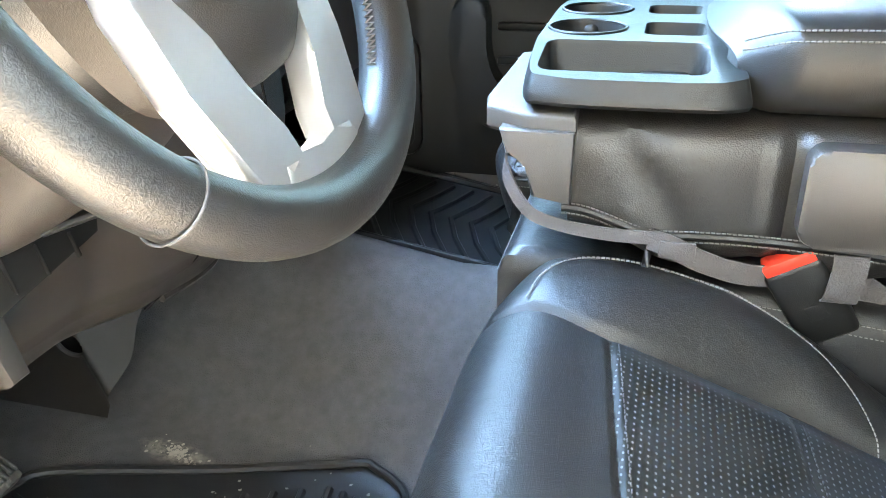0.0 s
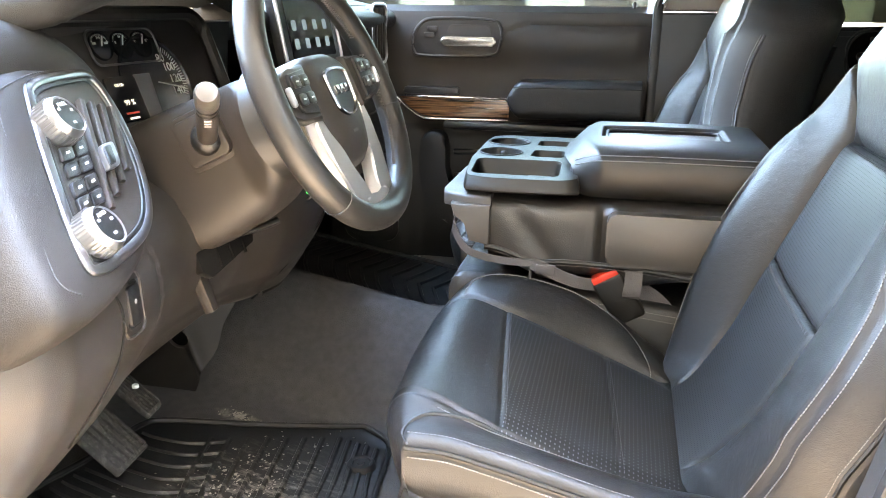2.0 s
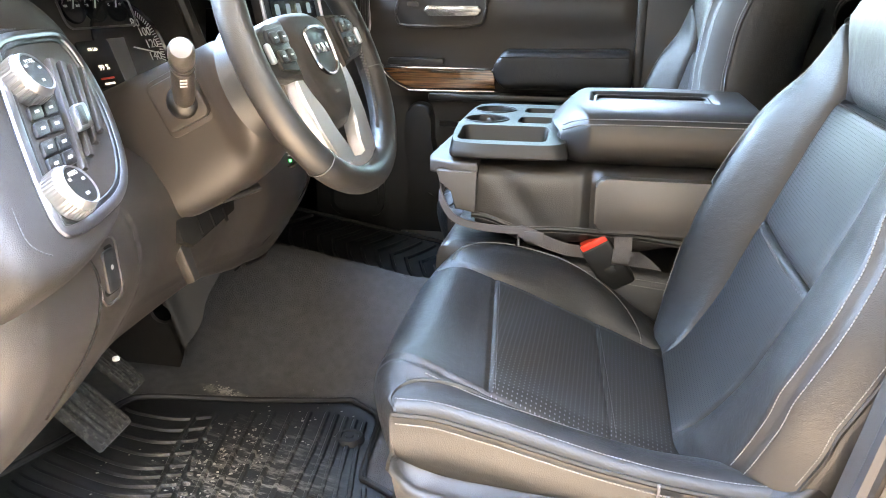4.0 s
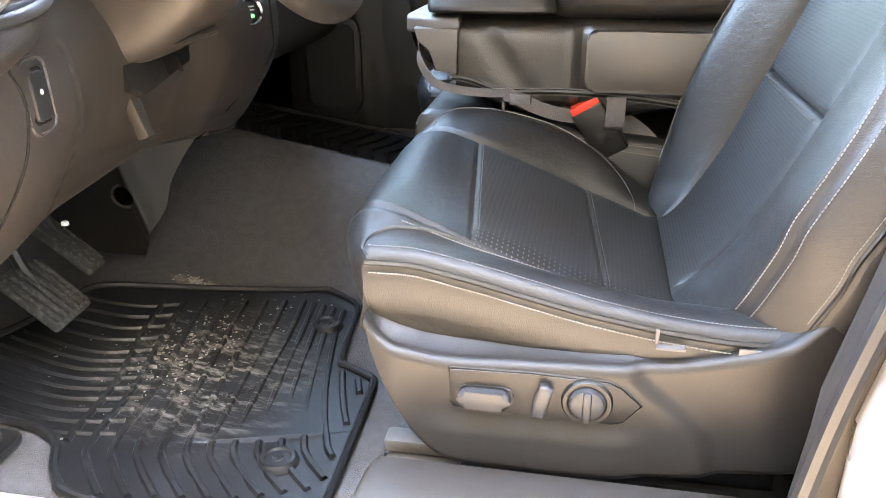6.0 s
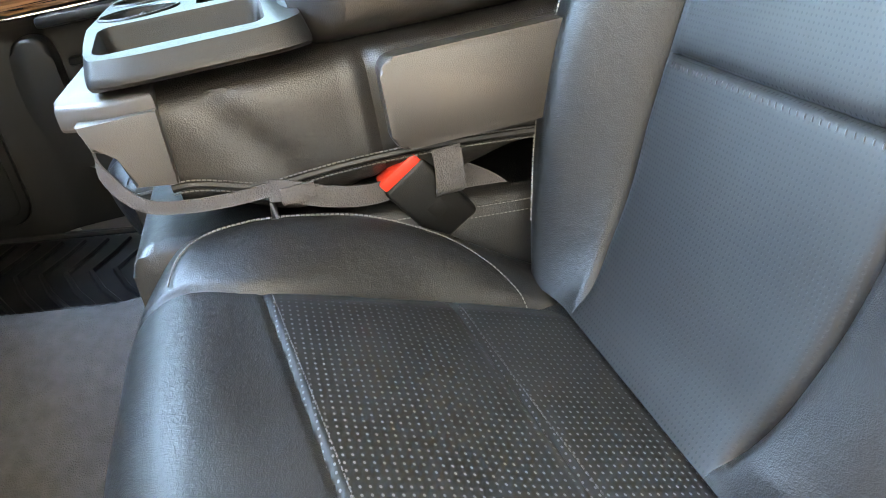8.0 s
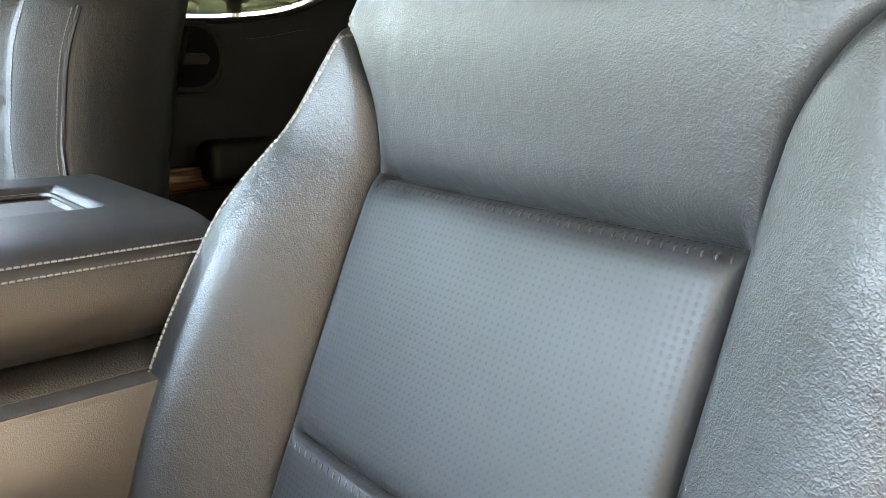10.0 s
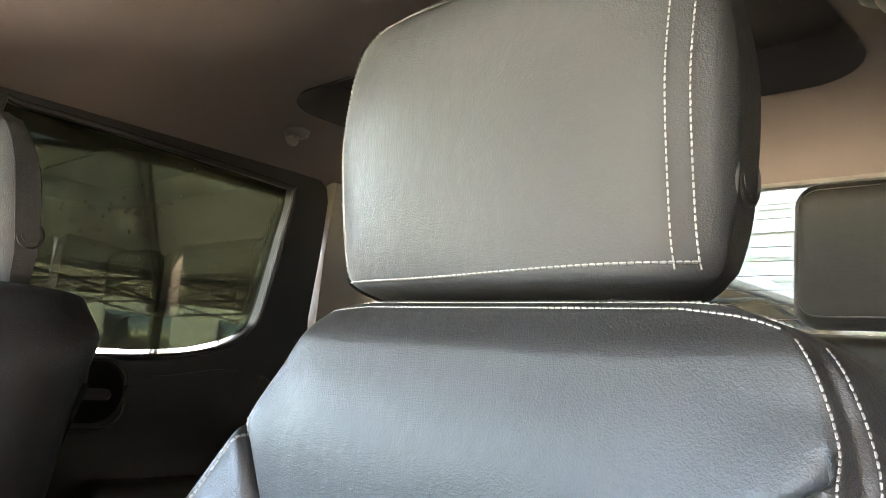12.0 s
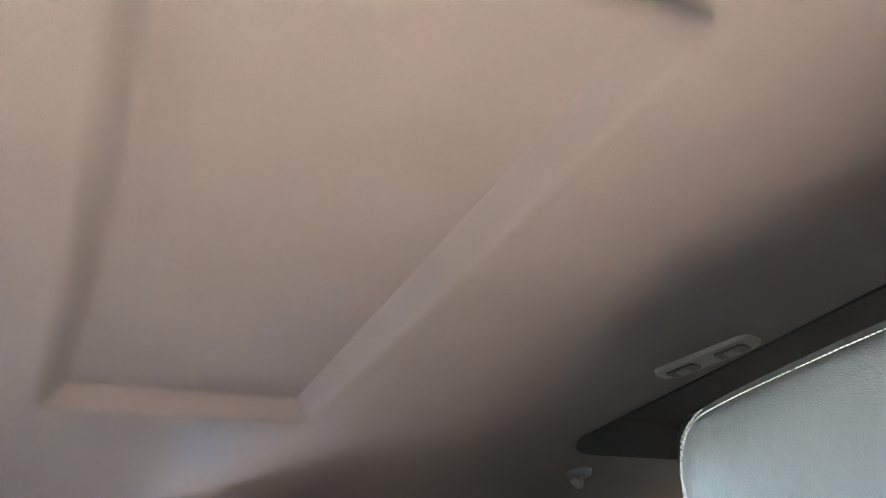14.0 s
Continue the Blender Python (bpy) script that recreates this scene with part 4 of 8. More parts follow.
    part("knob_ring", bm, PLASTIC_BLACK, shield, "black ring round the lumbar knob")
    bm = bmesh.new()
    lathe(bm, [(0.0, 0.013), (0.014, 0.013), (0.0175, 0.011), (0.0195, 0.006), (0.0195, 0.003)], mk, 48)
    box(bm, (0, 0, 0.013), (0.009, 0.036, 0.009), 0.003, mk)
    part("lumbar_knob", bm, SLATE, shield, "slate grey round lumbar knob with a grip bar")
    # soft tag at the cushion's edge
    bm = bmesh.new()
    box(bm, (0.322, -0.2885, 0.295), (0.030, 0.010, 0.003), 0.0012)
    box(bm, (0.308, -0.2845, 0.304), (0.004, 0.003, 0.020), 0.001)
    part("sewn_tag", bm, WEB, seat, "small pale sewn tag")
    bm = bmesh.new()
    box(bm, (0.04, -0.25, 0.112), (0.075, 0.03, 0.018), 0.004)
    box(bm, (0.05, -0.25, 0.088), (0.09, 0.036, 0.020), 0.004)
    part("track_end", bm, PLASTIC_GREY, seat, "grey seat track end")


side_shield(driver)


# ---- centre seat and folded console ----
def centre_seat():
    seat = thing("jump_seat", (0.18, 0.42, 0.0), "black leather centre jump seat cushion under the folded console", "car seat")
    bm = bmesh.new()

    def fn(u, v):
        if u < 0.16:
            x, d = -0.066, 0.38 * (1 - u / 0.16) + 0.03
        elif u < 0.30:
            f = (u - 0.16) / 0.14 * math.pi / 2
            x, d = -0.066 + 0.04 * (1 - math.cos(f)), 0.03 * (1 - math.sin(f))
        else:
            x, d = -0.026 + (u - 0.30) / 0.70 * 0.47, 0.0
        q = 2 * v - 1
        e = max(0, (abs(q) - 0.86) / 0.14)
        y = 0.42 + 0.172 * (q if e == 0 else math.copysign(0.86 + 0.14 * math.sin(e * math.pi / 2), q))
        return Vector((x, y, 0.405 - 0.10 * x - max(d, 0.05 * (1 - math.cos(e * math.pi / 2)) + 0.05 * max(0, e - 0.9) * 10)))

    sheet(bm, fn, 60, 50)
    part("cushion", bm, LEATHER, seat, "black leather cushion")
    for dz in (0.0, -0.012):
        st = bmesh.new()
        stitches(st, [Vector((x, 0.252, 0.392 - 0.10 * x + dz)) for x in np.linspace(-0.02, 0.40, 60)], normal=(0, -1, 0.3))
        stitches(st, [Vector((-0.0675 + 0.004 * (1 if dz == 0 else 0), y, 0.392 + dz)) for y in np.linspace(0.26, 0.58, 50)], normal=(-1, 0, 0.2))
        tagged(part("stitching", st, THREAD, seat, "grey thread stitching"), kind="stuff")
    bm = bmesh.new()
    box(bm, (0.18, 0.42, 0.16), (0.40, 0.30, 0.30), 0.02)
    part("base", bm, PLASTIC_BLACK, seat, "black plastic base box")


centre_seat()


def console():
    con = thing("folded_console", (0.2, 0.42, 0.41), "folded-down centre console with cup holders and padded black lid", "console")
    # upholstered body with creases, closed underneath
    bm = bmesh.new()

    def fn(u, v):
        x = 0.005 + 0.43 * u
        c, s = oval(0.182, 0.075, v, 7.0)
        y, z = 0.425 + c, 0.485 + s
        c, s = c / 0.182, s / 0.075
        if c < 0:
            bulge = 0.010 * math.sin(math.pi * min(1, u / 0.42)) if u < 0.42 else 0.004
            y -= bulge * abs(c)
            y += 0.010 * math.exp(-((x - 0.205) / 0.010) ** 2) * abs(c)
            y += 0.006 * math.exp(-(((x - 0.12) + (z - 0.45) * 0.8) / 0.022) ** 2) * abs(c)
        if s < -0.3:
            z += 0.020 * ease(0.12, -0.0, x) + 0.006 * math.sin(x * 40)
        return Vector((x, y, z))

    rows = sheet(bm, fn, 70, 90, close_v=True)
    cap(bm, rows[0])
    cap(bm, rows[-1])
    part("body", bm, LEATHER_SOFT, con, "creased black leather cover")
    m = basis(Vector((0, 0.236, 0)), Vector((1, 0, 0)), Vector((0, 0, 1)), Vector((0, -1, 0)))
    bm = bmesh.new()
    prism(bm, rounded(0.235, 0.092, 0.016, 5, 0.330, 0.500), m @ Matrix.Translation((0, 0, -0.02)), 0.036, 0.005, 2)
    part("side_panel", bm, PLASTIC_MID, con, "flat dark plastic side panel")
    # front latch with its broad grey lip
    bm = bmesh.new()
    prism(bm, [(-0.088, 0.300), (-0.080, 0.262), (-0.035, 0.238), (0.01, 0.236), (0.01, 0.50), (-0.06, 0.52), (-0.088, 0.50)], basis(Vector((0, 0, 0.534)), Vector((1, 0, 0)), Vector((0, 1, 0)), Vector((0, 0, 1))), 0.026, 0.006, 3)
    lip = part("latch_lip", bm, PLASTIC_GREY, con, "grey plastic release lip")
    bm = bmesh.new()
    prism(bm, [(-0.062, 0.545), (-0.055, 0.520), (-0.032, 0.512), (-0.030, 0.478), (0.008, 0.472), (0.010, 0.545)], m @ Matrix.Translation((0, 0, -0.02)), 0.026, 0.004, 2)
    part("latch_cover", bm, PLASTIC_GREY, lip, "grey plastic latch cover")
    # hard tray with cup holders
    bm = bmesh.new()
    ZT = 0.610
    outline = curve_pts([(-0.045, 0.262, 0), (-0.050, 0.40, 0), (-0.050, 0.56, 0), (-0.030, 0.612, 0), (0.05, 0.618, 0), (0.14, 0.615, 0), (0.152, 0.60, 0), (0.160, 0.30, 0), (0.152, 0.242, 0), (0.06, 0.232, 0), (-0.02, 0.236, 0)], 90, True)
    cx, cy = 0.055, 0.42

    def ring(k, z):
        return [Vector((cx + (p.x - cx) * k, cy + (p.y - cy) * k, z)) for p in outline]

    loops = [ring(0.985, 0.568), ring(1.0, 0.572), ring(1.0, 0.578), ring(0.988, 0.592), ring(0.968, 0.604), ring(0.95, ZT)]
    vs = [[bm.verts.new(p) for p in lp] for lp in loops]
    for a, b in zip(vs, vs[1:]):
        for i in range(len(a)):
            bm.faces.new((a[i], a[(i + 1) % len(a)], b[(i + 1) % len(a)], b[i]))

    holes = [rounded(0.080, 0.080, 0.0399, 8, 0.002, 0.402), rounded(0.080, 0.080, 0.0399, 8, -0.002, 0.520), rounded(0.062, 0.072, 0.012, 4, 0.092, 0.405), rounded(0.062, 0.062, 0.012, 4, 0.092, 0.525), rounded(0.158, 0.078, 0.014, 4, 0.046, 0.298)]
    depth = [0.065, 0.065, 0.050, 0.045, 0.042]
    # top sheet as a triangulated plate with real pockets
    from_edges = [bm.edges.get((vs[-1][i], vs[-1][(i + 1) % len(vs[-1])])) for i in range(len(vs[-1]))]
    pockets = []
    for h, d in zip(holes, depth):
        hv = [bm.verts.new((x, y, ZT)) for x, y in h]
        from_edges += [bm.edges.new((hv[i], hv[(i + 1) % len(hv)])) for i in range(len(hv))]
        pockets.append((hv, h, d))
    bmesh.ops.triangle_fill(bm, use_beauty=True, edges=from_edges, normal=(0, 0, 1))
    inner = set()
    for hv, h, d in pockets:
        mx, my = sum(p[0] for p in h) / len(h), sum(p[1] for p in h) / len(h)
        own = set(hv)
        for f in [f for f in bm.faces if all(v in own for v in f.verts)]:
            bm.faces.remove(f)
        prev = hv
        for k, dz in ((0.97, 0.004), (0.93, d - 0.005), (0.86, d)):
            ringv = [bm.verts.new((mx + (x - mx) * k, my + (y - my) * k, ZT - dz)) for x, y in h]
            for i in range(len(h)):
                bm.faces.new((prev[i], prev[(i + 1) % len(h)], ringv[(i + 1) % len(h)], ringv[i]))
            prev = ringv
        cap(bm, prev)
    # the top falls off towards the driver
    for v in bm.verts:
        v.co.z -= 0.17 * max(0.0, 0.34 - v.co.y) * ease(0.570, 0.605, v.co.z)
    tray = part("tray", bm, PLASTIC_BLACK, con, "dark plastic tray with two cup holders and open pockets", angle=30)
    bm = bmesh.new()
    for y in (0.402, 0.520):
        tube(bm, [(0.001 + 0.0415 * math.cos(a), y + 0.0415 * math.sin(a), ZT + 0.0005) for a in np.linspace(0, 2 * math.pi, 40)[:-1]], 0.0018, 6, closed=True)
    part("cup_rim", bm, PLASTIC_BLACK, tray, "raised black cup holder rims")
    bm = bmesh.new()
    box(bm, (0.001, 0.461, 0.583), (0.022, 0.050, 0.050), 0.010, seg=3)
    part("cup_divider", bm, PLASTIC_BLACK, tray, "black divider between the cup holders")
    bm = bmesh.new()
    box(bm, (0.085, 0.314, 0.572), (0.05, 0.030, 0.024), 0.006)
    part("coin_slot", bm, PLASTIC_BLACK, tray, "small dark moulded slot")
    # padded lid with an inset tray
    bm = bmesh.new()

    def lid(u, v):
        x = 0.124 + 0.345 * u
        nose = ease(0.0, 0.14, u)
        ha, hb = 0.150 + 0.036 * nose ** 0.6, 0.018 + 0.024 * nose ** 0.5
        if v < 0.7:
            q = 1 - 2 * v / 0.7
            y, z = 0.428 + ha * q, 0.613 + hb * max(0.0, 1 - abs(q) ** 7) ** (1 / 2.2)
            s = 1
        else:
            q = -1 + 2 * (v - 0.7) / 0.3
            y, z = 0.428 + ha * q, 0.613 - 1.4 * hb * max(0.0, 1 - abs(q) ** 7) ** (1 / 2.2)
            s = -1
        z -= 0.012 * (1 - nose)
        if s > 0:
            q = ease(0.188, 0.200, x) * ease(0.415, 0.395, x) * ease(0.352, 0.364, y) * ease(0.494, 0.482, y)
            z -= 0.013 * q
            z += 0.003 * math.sin(math.pi * u)
        x += 0.045 * abs((y - 0.428) / 0.186) ** 3 * (1 - u) ** 3
        return Vector((x, y, z))

    rows = sheet(bm, lid, 120, 200, close_v=True)
    cap(bm, rows[0])
    cap(bm, rows[-1])
    lid_ob = part("lid", bm, WHEEL, con, "padded black leather lid")
    bm = bmesh.new()
    prism(bm, rounded(0.190, 0.112, 0.012, 5, 0.302, 0.423), Matrix.Translation((0, 0, 0.6425)), 0.003, 0.001, 1)
    part("lid_inset", bm, PLASTIC_GREY, lid_ob, "smooth grey plastic inset")
    bm = bmesh.new()
    tube(bm, [(0.302 + x, 0.423 + y, 0.649) for x, y in rounded(0.205, 0.126, 0.016, 5)], 0.0028, 6, closed=True)
    part("inset_rim", bm, PLASTIC_BLACK, lid_ob, "thin dark rim")
    for dz, dyy in ((0.0, 0.0), (0.008, 0.006)):
        st = bmesh.new()
        pts = [(0.150, 0.275, 0.617 + dz), (0.158, 0.258 + dyy, 0.622 + dz), (0.172, 0.2465 + dyy, 0.628 + dz), (0.20, 0.2435 + dyy, 0.632 + dz), (0.32, 0.2425 + dyy, 0.634 + dz), (0.455, 0.2425 + dyy, 0.634 + dz)]
        stitches(st, curve_pts(pts, 90), normal=(0, -0.8, 0.6))
        tagged(part("stitching", st, THREAD, lid_ob, "grey thread stitching"), kind="stuff")
    st = bmesh.new()
    stitches(st, [Vector((x, 0.2345, 0.443 + 0.012 * math.sin(x * 9) + 0.03 * ease(0.1, 0.0, x))) for x in np.linspace(0.0, 0.40, 70)], normal=(0, -1, 0))
    tagged(part("stitching", st, THREAD, con, "grey thread stitching"), kind="stuff")
    bm = bmesh.new()
    tube(bm, [Vector((x, 0.238, 0.4375 + 0.012 * math.sin(x * 9) + 0.03 * ease(0.1, 0.0, x))) for x in np.linspace(0.0, 0.42, 60)], 0.0045, 8)
    part("hem", bm, LEATHER, con, "rolled black leather hem")
    st = bmesh.new()
    stitches(st, [Vector((x, 0.2355, 0.432 + 0.012 * math.sin(x * 9) + 0.03 * ease(0.1, 0.0, x))) for x in np.linspace(0.0, 0.40, 70)], normal=(0, -1, 0))
    tagged(part("stitching", st, THREAD, con, "grey thread stitching"), kind="stuff")


console()


def straps():
    bm = bmesh.new()

    def band(pts, w, t=0.0022, up=(0, 0, 1)):
        p = curve_pts(pts, 40)
        rows = []
        for i, q in enumerate(p):
            d = (p[min(i + 1, len(p) - 1)] - p[max(i - 1, 0)]).normalized()
            s = d.cross(Vector(up)).normalized()
            n = s.cross(d)
            rows.append([bm.verts.new(q + n * (w / 2) * a + s * (t / 2) * b) for a, b in ((-1, -1), (1, -1), (1, 1), (-1, 1))])
        for a, b in zip(rows, rows[1:]):
            for k in range(4):
                bm.faces.new((a[k], a[(k + 1) % 4], b[(k + 1) % 4], b[k]))
        cap(bm, rows[0])
        cap(bm, rows[-1])

    band([(-0.058, 0.250, 0.520), (-0.054, 0.244, 0.490), (-0.032, 0.238, 0.460), (0.003, 0.235, 0.449), (0.048, 0.233, 0.445), (0.088, 0.231, 0.446)], 0.0135)
    lone("pull_strap", bm, WEB, "grey webbing pull strap hanging along the console", "strap")
    bm = bmesh.new()
    band([(0.086, 0.231, 0.445), (0.105, 0.229, 0.440), (0.14, 0.232, 0.424), (0.18, 0.240, 0.412), (0.225, 0.262, 0.405)], 0.022)
    box(bm, (0.112, 0.2265, 0.437), (0.034, 0.004, 0.018), 0.0015)
    lone("seat_belt_webbing", bm, WEB, "rumpled grey seat belt webbing under the console", "seat belt")
    bm = bmesh.new()
    band([(0.264, 0.232, 0.445), (0.264, 0.230, 0.425), (0.262, 0.234, 0.398), (0.262, 0.25, 0.388)], 0.030, up=(1, 0, 0))
    lone("strap_loop", bm, WEB, "short grey webbing loop holding the console", "strap")
    bm = bmesh.new()
    tube(bm, [(0.086, 0.236, 0.43), (0.084, 0.230, 0.415), (0.092, 0.234, 0.395), (0.10, 0.245, 0.36)], 0.004, 8)
    lone("belt_hook", bm, STEEL, "dark steel belt hook", "hook")
    # buckle
    tip, low = Vector((0.217, 0.252, 0.424)), Vector((0.268, 0.262, 0.346))
    ez = (tip - low).normalized()
    ex = Vector((0.0, 1.0, 0.1)).cross(ez).normalized()
    ey = ez.cross(ex)
    m = basis(low, ex, ey, ez)
    L = (tip - low).length
    b = thing("seat_belt_buckle", low, "black seat belt buckle with a red release button", "belt buckle")
    bm = bmesh.new()
    box(bm, (0, 0, L * 0.5), (0.056, 0.026, L), 0.006, m, 3)
    part("housing", bm, PLASTIC_BLACK, b, "black plastic housing")
    bm = bmesh.new()
    box(bm, (0, 0, L + 0.002), (0.050, 0.022, 0.016), 0.003, m, 2)
    part("release_button", bm, RED, b, "bright red release button")
    bm = bmesh.new()
    box(bm, (0, -0.0125, L * 0.40), (0.018, 0.0015, 0.018), 0.001, m)
    part("embossed_mark", bm, PLASTIC_BLACK, b, "small embossed square")
    bm = bmesh.new()
    box(bm, (0.004, 0, -0.03), (0.026, 0.008, 0.07), 0.002, m)
    part("stalk", bm, PLASTIC_BLACK, b, "black buckle stalk")
    bm = bmesh.new()
    band([(0.245, 0.278, 0.400), (0.285, 0.280, 0.382), (0.32, 0.280, 0.352), (0.35, 0.275, 0.30)], 0.048)
    lone("buckle_webbing", bm, WEB, "grey webbing tucked behind the buckle", "seat belt")
    bm = bmesh.new()
    tube(bm, curve_pts([(0.30, 0.262, 0.33), (0.33, 0.262, 0.352), (0.37, 0.265, 0.358), (0.395, 0.27, 0.362)], 16), 0.004, 8)
    lone("seat_bracket", bm, SATIN, "bare metal seat bracket between the cushions", "bracket")


straps()


# ---- floor mats ----
def mat_height(x, y):
    return floor_z(x, y) + 0.006


def driver_mat():
    mat = thing("floor_mat", (-0.35, 0.0, 0.01), "dusty black rubber floor mat with raised ribs", "floor mat", "floor mats")
    edge = [(-0.655, 0.02), (-0.645, 0.10), (-0.61, 0.142), (-0.45, 0.218), (-0.285, 0.305), (-0.245, 0.310), (-0.196, 0.282), (-0.182, 0.20), (-0.168, 0.085), (-0.15, 0.066), (-0.105, 0.040), (-0.092, 0.015), (-0.085, -0.12), (-0.080, -0.30), (-0.11, -0.335), (-0.36, -0.345), (-0.42, -0.32), (-0.455, -0.268), (-0.50, -0.252), (-0.60, -0.255), (-0.70, -0.22), (-0.69, -0.14), (-0.668, -0.05)]
    poly = [(p.x, p.y) for p in curve_pts([(x, y, 0) for x, y in edge], 120, True)]

    def inside(x, y, grow=0.0):
        hit = False
        for (x0, y0), (x1, y1) in zip(poly, poly[1:] + poly[:1]):
            if (y0 > y) != (y1 > y) and x < (x1 - x0) * (y - y0) / (y1 - y0) + x0:
                hit = not hit
        return hit

    bm = bmesh.new()
    top = [bm.verts.new((x, y, mat_height(x, y))) for x, y in poly]
    f = bm.faces.new(top)
    bmesh.ops.triangulate(bm, faces=[f])
    bmesh.ops.subdivide_edges(bm, edges=[e for e in bm.edges if e.calc_length() > 0.08], cuts=2, use_grid_fill=False)
    for v in bm.verts:
        v.co.z = mat_height(v.co.x, v.co.y)
    base = part("mat_sheet", bm, RUBBER, mat, "black rubber sheet with pale dried mud")
    bm = bmesh.new()
    tube(bm, [(x, y, mat_height(x, y) + 0.004) for x, y in poly], 0.0065, 8, closed=True)
    part("raised_rim", bm, RUBBER_CLEAN, mat, "raised black rim")

    def rib(pts, r=0.0060):
        line = [q for q in curve_pts([(x, y, 0) for x, y in pts], 60)]
        run = []
        out = []
        for q in line:
            if inside(q.x, q.y) and inside(q.x + 0.016, q.y) and inside(q.x - 0.016, q.y) and inside(q.x, q.y + 0.014):
                run.append(q)
            else:
                out.append(run)
                run = []
        out.append(run)
        for run in out:
            if len(run) > 3:
                b = bmesh.new()
                tube(b, [(q.x, q.y, mat_height(q.x, q.y) + 0.0012) for q in run], lambda t: r, 6, flatten=1.0)
                part("rib", b, RUBBER, mat)

    # chevron ribs fanning out, then the curved ribs beside the pedals
    fan = [[(-0.449, 0.165), (-0.432, 0.052), (-0.402, -0.10), (-0.388, -0.235), (-0.368, -0.275), (-0.322, -0.321)],
           [(-0.293, 0.255), (-0.275, 0.115), (-0.262, -0.047), (-0.245, -0.170), (-0.222, -0.215), (-0.168, -0.264)],
           [(-0.215, 0.255), (-0.200, 0.150), (-0.163, -0.01), (-0.122, -0.130), (-0.100, -0.170), (-0.055, -0.218)]]
    for k in range(-2, 13):
        t = k / 5
        a, b = (fan[0], fan[1]) if t <= 1 else (fan[1], fan[2])
        f = t if t <= 1 else (t - 1) * 5 / 4
        pts = [(p[0] + (q[0] - p[0]) * f, p[1] + (q[1] - p[1]) * f) for p, q in zip(a, b)]
        rib(pts, 0.0058)
    arcs = [[(-0.640, 0.090), (-0.602, 0.085), (-0.532, 0.101), (-0.477, 0.142)], [(-0.66, -0.050), (-0.626, -0.054), (-0.524, -0.056), (-0.443, -0.004)], [(-0.68, -0.140), (-0.635, -0.151), (-0.51, -0.153), (-0.41, -0.103)], [(-0.64, -0.235), (-0.579, -0.247), (-0.475, -0.247), (-0.398, -0.219)]]
    for k in range(13):
        t = k / 4
        i = min(2, int(t))
        f = t - i
        rib([(p[0] + (q[0] - p[0]) * f, p[1] + (q[1] - p[1]) * f) for p, q in zip(arcs[i], arcs[i + 1])], 0.0048)
    for x, y in ((-0.226, 0.190), (-0.172, -0.192)):
        bm = bmesh.new()
        lathe(bm, [(0.0, 0.0105), (0.007, 0.0105), (0.0085, 0.0085), (0.017, 0.0085), (0.0195, 0.0115), (0.0245, 0.0115), (0.028, 0.0075), (0.030, 0.0)], Matrix.Translation((x, y, mat_height(x, y) - 0.001)), 36)
        part("retainer", bm, RUBBER, mat, "round mat retainer")


driver_mat()


def passenger_mat():
    mat = thing("floor_mat", (-0.45, 0.85, 0.02), "clean black rubber passenger mat with slanting ribs", "floor mat", "floor mats")
    bm = bmesh.new()
    x0, x1, y0, y1 = -0.78, -0.10, 0.76, 1.10
    sheet(bm, lambda u, v: Vector((x0 + (x1 - x0) * u, y0 + (y1 - y0) * v, mat_height(x0 + (x1 - x0) * u, 0.85))), 20, 6)
    part("mat_sheet", bm, RUBBER_CLEAN, mat, "black rubber sheet")
    bm = bmesh.new()
    tube(bm, [((x0 + x1) / 2 + x, (y0 + y1) / 2 + y, mat_height((x0 + x1) / 2 + x, 0.85) + 0.003) for x, y in rounded(x1 - x0, y1 - y0, 0.04, 4)], 0.007, 8, closed=True)
    part("raised_rim", bm, RUBBER_CLEAN, mat, "raised black rim")
    for k in range(15):
        x = x0 + 0.06 + 0.042 * k
        bm = bmesh.new()
        tube(bm, [(min(x1 - 0.02, x + dx), y, mat_height(min(x1 - 0.02, x + dx), 0.85) + 0.002) for dx, y in ((0.07, y0 + 0.02), (0.03, 0.85), (0.0, 0.93), (0.03, 1.01), (0.05, y1 - 0.02))], 0.006, 6)
        part("rib", bm, RUBBER_CLEAN, mat)


passenger_mat()

# dried mud scuff on the carpet
bm = bmesh.new()
rng = random.Random(4)
for k in range(120):
    a, r = rng.uniform(0, 6.28), abs(rng.gauss(0, 0.5))
    x, y = -0.505 + 0.040 * r * math.cos(a), 0.236 + 0.020 * r * math.sin(a)
    s = rng.uniform(0.0008, 0.003)
    p = [(x + s * math.cos(t) * rng.uniform(0.6, 1.4), y + s * math.sin(t) * rng.uniform(0.6, 1.4)) for t in (0, 1.2, 2.5, 3.8, 5.0)]
    z = floor_z(x, y) + 0.0015
    bm.faces.new([bm.verts.new((px, py, z + rng.uniform(0, 0.0008))) for px, py in p])
lone("mud_crumbs", bm, surface("dry_mud", (0.36, 0.33, 0.29), 0.95, vary=0.2, vscale=200), "pale dried mud crumbs trodden into the carpet", "mud", kind="stuff")
bm = bmesh.new()
